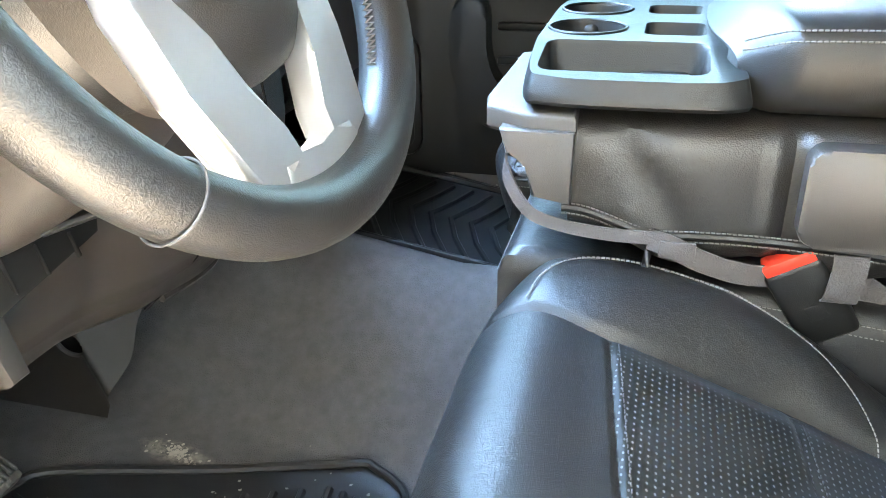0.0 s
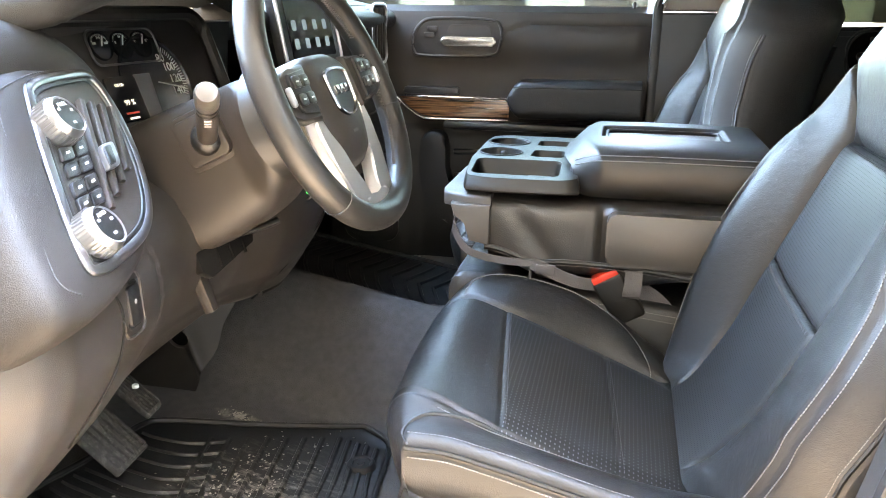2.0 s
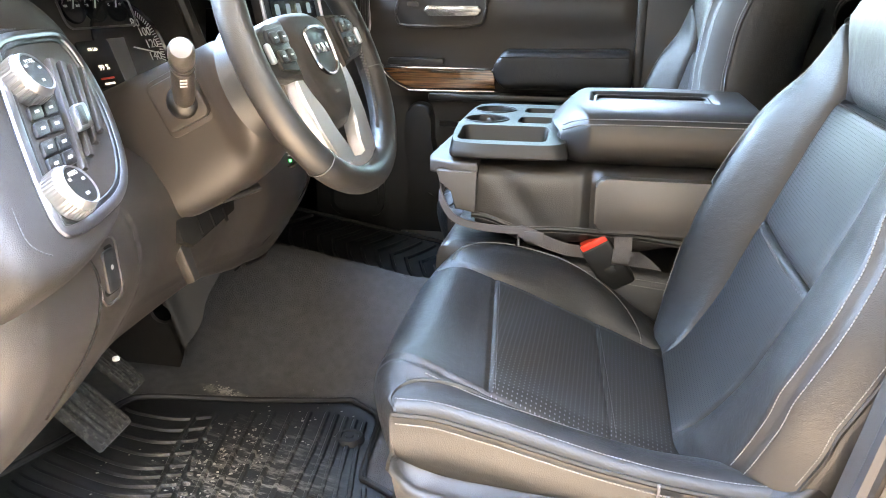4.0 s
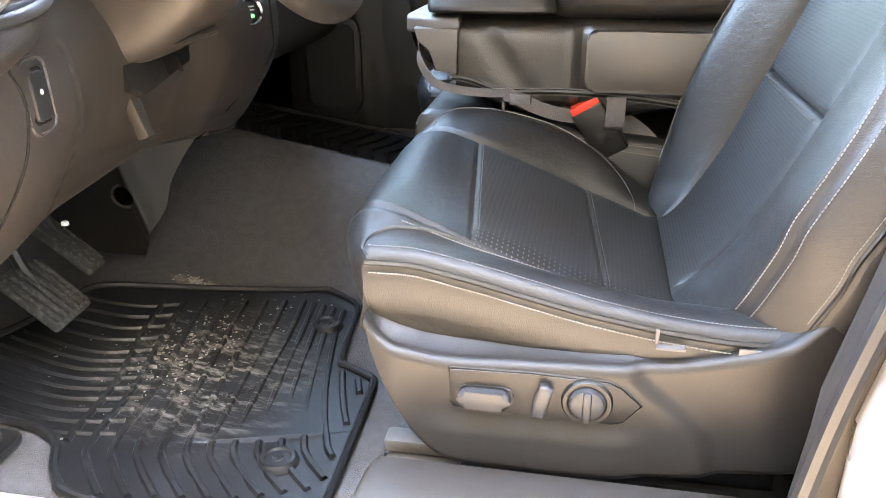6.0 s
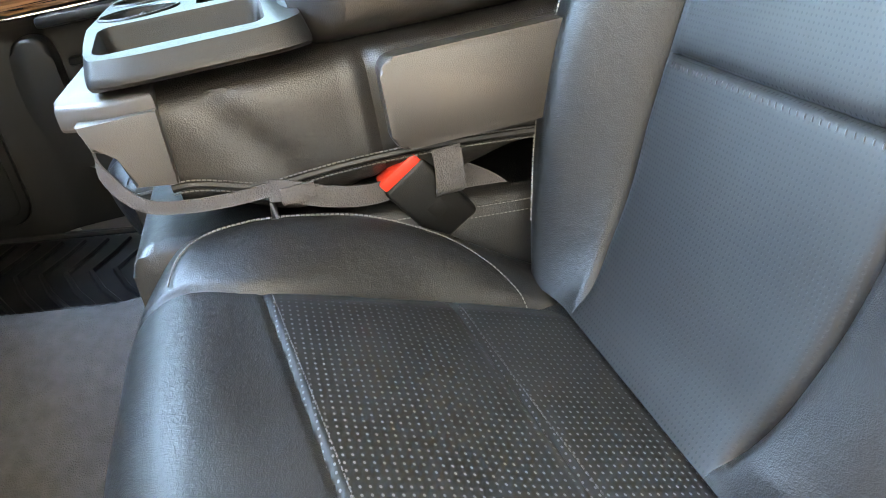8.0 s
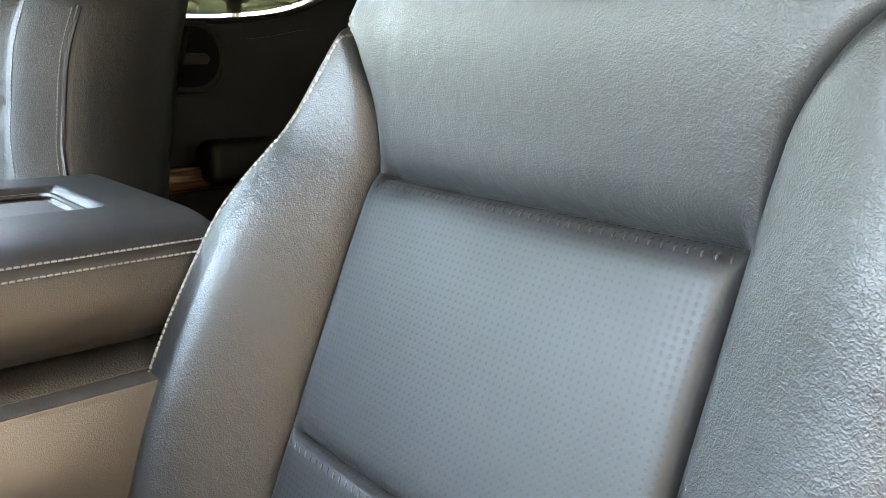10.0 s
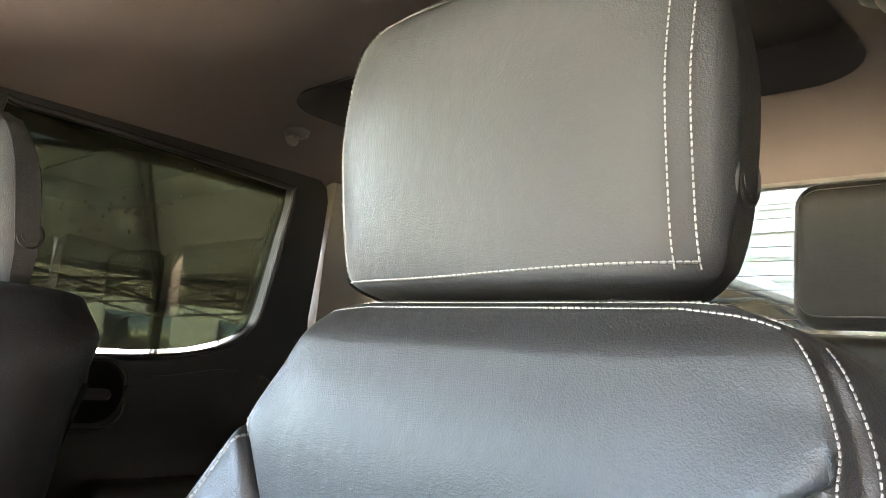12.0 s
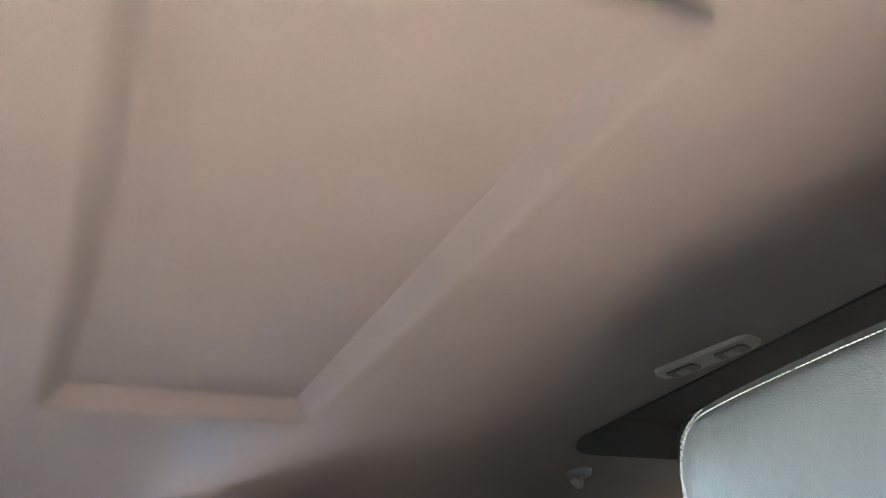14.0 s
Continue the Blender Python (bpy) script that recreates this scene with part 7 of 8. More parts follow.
# ---- passenger doors ----
def front_door():
    d = thing("front_passenger_door", (-0.15, 1.16, 0.16), "closed front passenger door with wood trim and padded armrest", "car door")
    YD = 1.135
    m = basis(Vector((0, YD, 0)), Vector((1, 0, 0)), Vector((0, 0, 1)), Vector((0, -1, 0)))
    bm = bmesh.new()

    def panel(u, v):
        x, z = -0.74 + 1.03 * u, 0.14 + 0.74 * v
        y = YD - 0.012 * math.sin(math.pi * ease(0.70, 0.87, z)) * ease(0.30, 0.24, x)
        # soft crease running across the upper panel
        zc = 0.80 + 0.028 * ease(-0.14, -0.04, x)
        y += groove(z - zc, 0.006, 0.006) * -1 * ease(-0.16, -0.12, x)
        y += 0.020 * ease(0.60, 0.52, z) * ease(-0.42, -0.34, x)
        if z > 0.862:
            y += (z - 0.862) * 1.5
        return Vector((x, y, z))

    sheet(bm, panel, 90, 90, region=lambda u, v: 1 if 0.14 + 0.74 * v < 0.55 else 0)
    part("door_panel", bm, [PLASTIC, PLASTIC_BLACK], d, "dark soft-touch door panel")
    bm = bmesh.new()
    box(bm, (-0.225, 1.20, 0.44), (1.03, 0.07, 0.86), 0.01)
    part("door_shell", bm, PAINT, d, "silver painted outer shell")
    # armrest
    bm = bmesh.new()

    def arm(u, v):
        x = -0.092 + 0.362 * u
        k = ease(0.0, 0.12, u) ** 0.5
        c, s = oval(0.045 + 0.010 * k, 0.001 + 0.052 * k, v, 5.0)
        y, z = 1.115 + c, 0.632 + s + 0.004 * u
        return Vector((x, y, z))

    rows = sheet(bm, arm, 50, 60, close_v=True)
    cap(bm, rows[0])
    cap(bm, rows[-1])
    ar = part("armrest", bm, LEATHER, d, "padded black leather armrest")
    bm = bmesh.new()
    tube(bm, [(x, 1.059, 0.668 + 0.004 * (x + 0.09) / 0.36) for x in np.linspace(-0.07, 0.27, 20)], 0.0015, 5)
    part("armrest_seam", bm, PLASTIC_BLACK, ar, "dark seam")
    # wood trim with bright lower edge
    bm = bmesh.new()
    prism(bm, [(-0.405, 0.630), (-0.375, 0.600), (-0.340, 0.580), (-0.310, 0.576), (-0.085, 0.578), (-0.085, 0.628), (-0.30, 0.628)], m @ Matrix.Translation((0, 0, 0.010)), 0.022, 0.004, 2)
    part("wood_trim", bm, WOOD, d, "glossy brown wood trim")
    bm = bmesh.new()
    tube(bm, curve_pts([(-0.085, 1.098, 0.632), (-0.30, 1.098, 0.632), (-0.400, 1.100, 0.632), (-0.400, 1.100, 0.620), (-0.370, 1.098, 0.594), (-0.335, 1.098, 0.574), (-0.30, 1.098, 0.570), (-0.085, 1.098, 0.572)], 60), 0.0032, 8)
    part("trim_edge", bm, CHROME, d, "bright chrome trim edge")
    # inner handle in its dark bezel
    bm = bmesh.new()
    bez = [(p.x, p.y) for p in curve_pts([(-0.365, 0.790, 0), (-0.345, 0.828, 0), (-0.30, 0.845, 0), (-0.15, 0.842, 0), (-0.118, 0.825, 0), (-0.118, 0.775, 0), (-0.15, 0.746, 0), (-0.33, 0.744, 0), (-0.362, 0.756, 0)], 50, True)]
    prism(bm, bez, m @ Matrix.Translation((0, 0, 0.004)), 0.014, 0.004, 2)
    h = part("handle_bezel", bm, PLASTIC_BLACK, d, "black handle bezel")
    bm = bmesh.new()
    tube(bm, [m @ Vector((x, z, 0.017)) for x, z in bez], 0.0045, 8, closed=True)
    part("bezel_rim", bm, PLASTIC, h, "raised dark rim of the handle bezel")
    bm = bmesh.new()
    prism(bm, rounded(0.120, 0.070, 0.015, 4, -0.205, 0.794), m @ Matrix.Translation((0, 0, 0.016)), 0.004, 0.001, 1)
    part("handle_cup", bm, PLASTIC, h, "recessed handle cup")
    bm = bmesh.new()
    prism(bm, rounded(0.155, 0.026, 0.010, 5, -0.203, 0.785), m @ Matrix.Translation((0, 0, 0.026)), 0.016, 0.006, 3)
    part("pull_lever", bm, CHROME, h, "chrome pull lever")
    for k in range(2):
        bm = bmesh.new()
        prism(bm, rounded(0.030, 0.014, 0.003, 3, -0.318 + 0.010 * k, 0.800 + 0.017 * k), m @ Matrix.Translation((0, 0, 0.017)), 0.005, 0.0015, 2)
        part("lock_switch", bm, PLASTIC, h, "dark lock switch")
    bm = bmesh.new()
    prism(bm, rounded(0.16, 0.020, 0.008, 3, -0.31, 0.648), m @ Matrix.Translation((0, 0, 0.01)), 0.022, 0.004, 2)
    part("window_switch", bm, PLASTIC_BLACK, d, "black window switch ledge")
    # lower pocket and its curved front wall
    bm = bmesh.new()
    prism(bm, [(p.x, p.y) for p in curve_pts([(-0.33, 0.52, 0), (-0.34, 0.40, 0), (-0.30, 0.30, 0), (-0.22, 0.255, 0), (0.0, 0.25, 0), (0.26, 0.25, 0), (0.27, 0.32, 0), (0.0, 0.325, 0), (-0.17, 0.33, 0), (-0.235, 0.36, 0), (-0.262, 0.42, 0), (-0.27, 0.52, 0)], 70, True)], m @ Matrix.Translation((0, 0, -0.02)), 0.060, 0.010, 3)
    part("map_pocket", bm, PLASTIC_BLACK, d, "moulded map pocket rim")
    for z in (0.40, 0.47):
        bm = bmesh.new()
        box(bm, (-0.02, 1.145, z), (0.46, 0.018, 0.016), 0.005)
        part("pocket_ledge", bm, PLASTIC_BLACK, d, "moulded ledge")
    bm = bmesh.new()
    box(bm, (0.0, 1.105, 0.555), (0.54, 0.05, 0.022), 0.008)
    part("lower_ledge", bm, PLASTIC_BLACK, d, "dark ledge under the armrest")
    # loudspeaker grille
    bm = bmesh.new()
    prism(bm, rounded(0.17, 0.27, 0.04, 5, -0.50, 0.32), m @ Matrix.Translation((0, 0, 0.0)), 0.016, 0.006, 3)
    g = part("speaker_rim", bm, PLASTIC_BLACK, d, "black loudspeaker surround")
    bm = bmesh.new()
    prism(bm, rounded(0.14, 0.235, 0.03, 5, -0.50, 0.32), m @ Matrix.Translation((0, 0, 0.016)), 0.003, 0.001, 1)
    part("speaker_grille", bm, surface("speaker_mesh", (0.012, 0.012, 0.012), 0.6, fine=0.6, fscale=900), g, "fine dark loudspeaker mesh")
    bm = bmesh.new()
    box(bm, (-0.22, 1.165, 1.06), (0.98, 0.005, 0.40), 0.0)
    w = part("door_glass", bm, SIDE_GLASS, d, "lightly tinted side glass")
    w.visible_shadow = False
    bm = bmesh.new()
    lathe(bm, [(0, 0.018), (0.004, 0.018), (0.006, 0.012), (0.004, 0)], Matrix.Translation((0.235, 1.145, 0.874)), 12)
    part("lock_pin", bm, PLASTIC_BLACK, d, "small lock pin")


front_door()
bm = bmesh.new()
m = basis(Vector((0, 1.10, 0)), Vector((1, 0, 0)), Vector((0, 0, 1)), Vector((0, 1, 0)))
prism(bm, [(0.30, 0.87), (0.352, 1.05), (0.404, 1.20), (0.398, 1.245), (0.365, 1.272), (0.33, 1.29), (0.56, 1.29), (0.60, 0.87)], m, 0.10, 0.012, 2)
lone("centre_pillar", bm, TRIM, "grey trimmed centre pillar between the passenger doors", "pillar", kind="structure")
bm = bmesh.new()
tube(bm, curve_pts([(0.292, 1.108, 0.88), (0.344, 1.108, 1.055), (0.394, 1.108, 1.20), (0.388, 1.108, 1.238), (0.36, 1.108, 1.262), (0.30, 1.112, 1.272), (0.10, 1.118, 1.268), (-0.20, 1.118, 1.25)], 60), 0.010, 8)
lone("door_opening_seal", bm, RUBBER_CLEAN, "black rubber seal round the front door opening", "door seal", kind="structure")


bm = bmesh.new()
prism(bm, [(0.292, 0.05), (0.300, 0.866), (0.60, 0.866), (0.60, 0.05)], m, 0.10, 0.012, 2)
box(bm, (0.296, 1.125, 0.50), (0.026, 0.05, 0.78), 0.006)
lone("centre_pillar_lower", bm, PLASTIC_BLACK, "black lower trim of the centre pillar", "pillar", kind="structure")


def rear_door():
    d = thing("rear_passenger_door", (0.95, 1.15, 0.12), "closed rear passenger door with dark tinted window", "car door")
    YD = 1.11
    m = basis(Vector((0, YD, 0)), Vector((1, 0, 0)), Vector((0, 0, 1)), Vector((0, -1, 0)))
    # upper frame with the window opening cut through it
    win = [(p.x, p.y) for p in curve_pts([(0.612, 1.235, 0), (0.66, 1.254, 0), (0.90, 1.250, 0), (1.19, 1.238, 0), (1.226, 1.222, 0), (1.205, 1.10, 0), (1.175, 0.95, 0), (1.150, 0.905, 0), (1.10, 0.872, 0), (1.0, 0.846, 0), (0.85, 0.834, 0), (0.66, 0.832, 0), (0.615, 0.85, 0), (0.605, 1.0, 0)], 90, True)]
    out = [(0.575, 0.12), (1.30, 0.12), (1.33, 0.60), (1.30, 0.95), (1.315, 1.10), (1.322, 1.225), (1.314, 1.255), (1.290, 1.275), (0.62, 1.285), (0.588, 1.272), (0.575, 1.235)]
    bm = bmesh.new()
    a = [bm.verts.new(m @ Vector((x, z, 0))) for x, z in out]
    h = [bm.verts.new(m @ Vector((x, z, 0))) for x, z in win]
    es = [bm.edges.new((l[i], l[(i + 1) % len(l)])) for l in (a, h) for i in range(len(l))]
    bmesh.ops.triangle_fill(bm, use_beauty=True, edges=es, normal=(0, -1, 0))
    for f in [f for f in bm.faces if all(v in set(h) for v in f.verts)]:
        bm.faces.remove(f)
    for l in (a, h):
        b2 = [bm.verts.new(v.co + Vector((0, 0.045, 0))) for v in l]
        for i in range(len(l)):
            bm.faces.new((l[i], l[(i + 1) % len(l)], b2[(i + 1) % len(l)], b2[i]))
    part("door_panel", bm, PLASTIC_BLACK, d, "black inner door panel")
    bm = bmesh.new()
    box(bm, (0.95, 1.205, 0.46), (0.76, 0.06, 0.74), 0.01)
    part("door_shell", bm, PAINT, d, "silver painted outer shell")
    bm = bmesh.new()
    tube(bm, [m @ Vector((x, z, -0.002)) for x, z in win], 0.007, 8, closed=True)
    part("window_seal", bm, RUBBER_CLEAN, d, "black rubber window seal")
    bm = bmesh.new()
    # gap added under the glass so a bright strip of daylight shows
    low = lerp_table([(0.60, 0.846), (0.85, 0.848), (1.0, 0.859), (1.10, 0.883), (1.16, 0.912), (1.23, 0.99)])
    prism(bm, [(x, max(z, low(x))) for x, z in ((0.915 + (x - 0.915) * 1.03, 1.04 + (z - 1.04) * 1.03) for x, z in win)], m @ Matrix.Translation((0, 0, -0.038)), 0.005, 0.0)
    g = part("window_glass", bm, TINT, d, "dark green tinted glass with dried drops")
    g.visible_shadow = False
    bm = bmesh.new()
    r2 = random.Random(9)
    for k in range(70):
        x, z, s = r2.gauss(0.86, 0.12), r2.gauss(1.12, 0.05), r2.uniform(0.0008, 0.0022)
        if 0.63 < x < 1.18 and 0.9 < z < 1.23:
            bm.faces.new([bm.verts.new((x + s * math.cos(t), YD + 0.0315, z + s * math.sin(t))) for t in (0, 1.25, 2.5, 3.8, 5.0)])
    tagged(part("dried_drop", bm, PLASTIC_GREY, g, "pale dried water spots"), kind="stuff")
    # padded upper panel, crease, handle, armrest, wood
    bm = bmesh.new()
    prism(bm, [(p.x, p.y) for p in curve_pts([(0.66, 0.80, 0), (0.95, 0.805, 0), (1.10, 0.825, 0), (1.22, 0.80, 0), (1.26, 0.66, 0), (1.10, 0.62, 0), (0.64, 0.62, 0)], 50, True)], m @ Matrix.Translation((0, 0, -0.004)), 0.016, 0.006, 3)
    part("upper_pad", bm, LEATHER, d, "padded black upper panel")
    bm = bmesh.new()
    prism(bm, rounded(0.125, 0.110, 0.050, 6, 0.825, 0.771), m @ Matrix.Translation((0, 0, 0.010)), 0.004, 0.001, 1)
    hb = part("handle_bezel", bm, VOID, d, "black handle bezel")
    bm = bmesh.new()
    tube(bm, [m @ Vector((x, z, 0.014)) for x, z in rounded(0.135, 0.125, 0.045, 6, 0.825, 0.768)], 0.004, 8, closed=True)
    part("bezel_rim", bm, PLASTIC_BLACK, hb, "raised black rim")
    bm = bmesh.new()
    prism(bm, rounded(0.080, 0.020, 0.008, 5, 0.818, 0.768), m @ Matrix.Translation((0, 0, 0.022)), 0.014, 0.005, 3)
    box(bm, (0.812, 0.795, 0.020), (0.012, 0.040, 0.008), 0.003, m)
    part("pull_lever", bm, STEEL, hb, "dark metal pull lever")
    bm = bmesh.new()
    box(bm, (1.0, YD - 0.03, 0.575), (0.34, 0.08, 0.085), 0.025, seg=4)
    part("armrest", bm, LEATHER, d, "padded black armrest")
    bm = bmesh.new()
    box(bm, (0.78, YD - 0.01, 0.545), (0.28, 0.03, 0.05), 0.006)
    part("wood_trim", bm, WOOD, d, "brown wood trim")


rear_door()

# rear quarter trims, driver's side rear door and inner lining
for y, s, side in ((1.10, 1, "passenger"), (-0.345, -1, "driver")):
    bm = bmesh.new()
    m = basis(Vector((0, y, 0)), Vector((1, 0, 0)), Vector((0, 0, 1)), Vector((0, s, 0))) if s > 0 else basis(Vector((0, y, 0)), Vector((-1, 0, 0)), Vector((0, 0, 1)), Vector((0, -1, 0)))
    k = 1 if s > 0 else -1
    prism(bm, [(k * 1.325, 0.05), (k * 1.72, 0.05), (k * 1.72, 1.31), (k * 1.32, 1.31), (k * 1.335, 1.10), (k * 1.315, 0.94)][:: 1], m, 0.08, 0.015, 3)
    lone(side + "_rear_pillar", bm, TRIM, "grey trimmed rear cab pillar", "pillar", kind="structure")
d = thing("rear_driver_door", (1.0, -0.40, 0.12), "closed rear door behind the driver's seat", "car door")
bm = bmesh.new()
box(bm, (1.01, -0.385, 0.46), (0.56, 0.05, 0.74), 0.012)
part("door_panel", bm, PLASTIC_BLACK, d, "black inner door panel")
bm = bmesh.new()
box(bm, (1.01, -0.45, 0.46), (0.56, 0.06, 0.74), 0.012)
part("door_shell", bm, PAINT, d, "silver painted outer shell")
bm = bmesh.new()
box(bm, (1.01, -0.41, 1.05), (0.60, 0.005, 0.46), 0.0)
g = part("door_glass", bm, TINT, d, "dark tinted glass")
g.visible_shadow = False


# ---- rear bench ----
def rear_bench():
    b = thing("rear_bench", (1.35, 0.41, 0.0), "black leather rear bench seat with three headrests", "bench seat")
    bm = bmesh.new()
    box(bm, (1.22, 0.41, 0.30), (0.50, 1.32, 0.17), 0.05, seg=4)
    part("bench_cushion", bm, LEATHER, b, "black leather bench cushion")
    m = Matrix.Translation((1.50, 0.41, 0.66)) @ Euler((0, radians(14), 0)).to_matrix().to_4x4()
    bm = bmesh.new()
    box(bm, (0, 0, 0), (0.13, 1.32, 0.62), 0.05, m, 4)
    part("bench_back", bm, LEATHER, b, "black leather bench backrest")
    for y, w, h, x in ((-0.045, 0.29, 0.22, 1.46), (0.865, 0.29, 0.22, 1.46), (0.41, 0.20, 0.11, 1.50)):
        bm = bmesh.new()
        box(bm, (x, y, 1.075 if h > 0.15 else 1.02), (0.09, w, h), 0.035, seg=5)
        hr = part("headrest", bm, LEATHER, b, "black leather rear headrest")
        bm = bmesh.new()
        tube(bm, [(x - 0.047, y + p, (1.075 if h > 0.15 else 1.02) + q) for p, q in rounded(w - 0.03, h - 0.03, 0.03, 5)], 0.0012, 5, closed=True)
        part("headrest_seam", bm, DARK_THREAD, hr, "stitched seam")


rear_bench()


# ---- ceiling fittings ----
def coat_hook(x, y, group):
    z = headliner_z(x, y)
    h = thing("coat_hook", (x, y, z), "small grey plastic coat hook on the headliner", "coat hook", group)
    bm = bmesh.new()
    lathe(bm, [(0.0, -0.012), (0.017, -0.012), (0.024, -0.007), (0.028, 0.006)], Matrix.Translation((x, y, z)), 24)
    part("hook_base", bm, PLASTIC_GREY, h, "round base")
    bm = bmesh.new()
    tube(bm, curve_pts([(x - 0.004, y, z - 0.008), (x - 0.010, y - 0.01, z - 0.024), (x - 0.024, y - 0.02, z - 0.030), (x - 0.034, y - 0.022, z - 0.020)], 14), 0.0085, 10)
    part("hook_arm", bm, TRIM, h, "curved hook")


coat_hook(1.105, 0.955, "coat hooks")
coat_hook(1.117, -0.105, "coat hooks")
lamp = thing("reading_lamp_switch", (0.914, 0.386, 1.305), "flat grey reading lamp panel with two switches", "reading lamp")
zc = headliner_z(0.914, 0.386)
m = basis(Vector((0.914, 0.386, zc)), Vector((0.24, -0.97, 0)).normalized(), Vector((0.97, 0.24, 0)).normalized(), Vector((0, 0, -1)))
bm = bmesh.new()
prism(bm, rounded(0.150, 0.048, 0.014, 5), m @ Matrix.Translation((0, 0, -0.004)), 0.011, 0.004, 2)
part("lamp_panel", bm, TRIM, lamp, "grey lamp panel")
for x in (-0.038, 0.038):
    bm = bmesh.new()
    prism(bm, rounded(0.045, 0.028, 0.006, 4, x, 0), m @ Matrix.Translation((0, 0, 0.006)), 0.004, 0.001, 1)
    k = part("switch_well", bm, PLASTIC, lamp, "dark switch")
    bm = bmesh.new()
    prism(bm, rounded(0.018, 0.018, 0.004, 3, x, 0), m @ Matrix.Translation((0, 0, 0.0095)), 0.003, 0.001, 1)
    part("switch_mark", bm, TRIM, lamp, "pale lens")


# footwell side panels, added to stop light leaking in ahead of the doors
for nm, y in (("passenger_kick_panel", 1.160), ("driver_kick_panel", -0.405)):
    bm = bmesh.new()
    box(bm, (-0.855, y, 0.43), (0.47, 0.05, 0.90), 0.012)
    lone(nm, bm, PLASTIC_BLACK, "black footwell side panel, added to block light leaks", "side panel", kind="structure")

# ---- driver's door, unseen, its angle set to block light from ahead ----
def open_door():
    d = thing("front_driver_door", (-0.62, -0.50, 0.0), "unseen front driver's door, opened to block light from ahead", "car door")
    ex = Vector((0.50, -0.866, 0)).normalized()
    m = basis(Vector((-0.62, -0.50, 0)), ex, Vector((0, 0, 1)), ex.cross(Vector((0, 0, 1))))
    bm = bmesh.new()
    prism(bm, [(0.0, -0.02), (0.10, -0.10), (1.02, -0.10), (1.10, 0.30), (1.10, 0.86), (0.0, 0.86)], m, 0.05, 0.02, 3)
    part("door_shell", bm, PAINT, d, "silver painted outer shell")
    bm = bmesh.new()
    prism(bm, [(0.03, 0.02), (0.12, -0.06), (0.99, -0.06), (1.07, 0.30), (1.07, 0.87), (0.03, 0.87)], m @ Matrix.Translation((0, 0, -0.052)), 0.05, 0.02, 3)
    part("door_panel", bm, PLASTIC_BLACK, d, "black inner door panel")
    bm = bmesh.new()
    box(bm, (0.60, 0.62, -0.07), (0.50, 0.08, 0.07), 0.03, m, 4)
    part("armrest", bm, LEATHER, d, "padded black armrest")
    bm = bmesh.new()
    tube(bm, [m @ Vector(p) for p in ((0.02, 0.86, 0.0), (0.55, 1.26, 0.0), (0.68, 1.30, 0.0), (1.02, 1.29, 0.0), (1.09, 0.86, 0.0))], 0.03, 10)
    part("window_frame", bm, PLASTIC_BLACK, d, "black window frame")
    bm = bmesh.new()
    prism(bm, [(0.03, 0.85), (0.56, 1.26), (1.03, 1.28), (1.08, 0.85)], m @ Matrix.Translation((0, 0, -0.003)), 0.005, 0.0)
    g = part("door_glass", bm, TINT, d, "tinted side glass")
    g.visible_shadow = False


open_door()


# ---- outside ----
# tall unseen wall, added to hold back sky light beyond the open door
bm = bmesh.new()
box(bm, (2.0, -4.4, GROUND_Z + 6.0), (40, 0.3, 12.0), 0.02)
lone("sky_block_wall", bm, surface("tan_render", (0.055, 0.046, 0.035), 0.9, vary=0.2, vscale=0.8), "tall dark wall, unseen, added to block sky light", "wall", kind="structure")

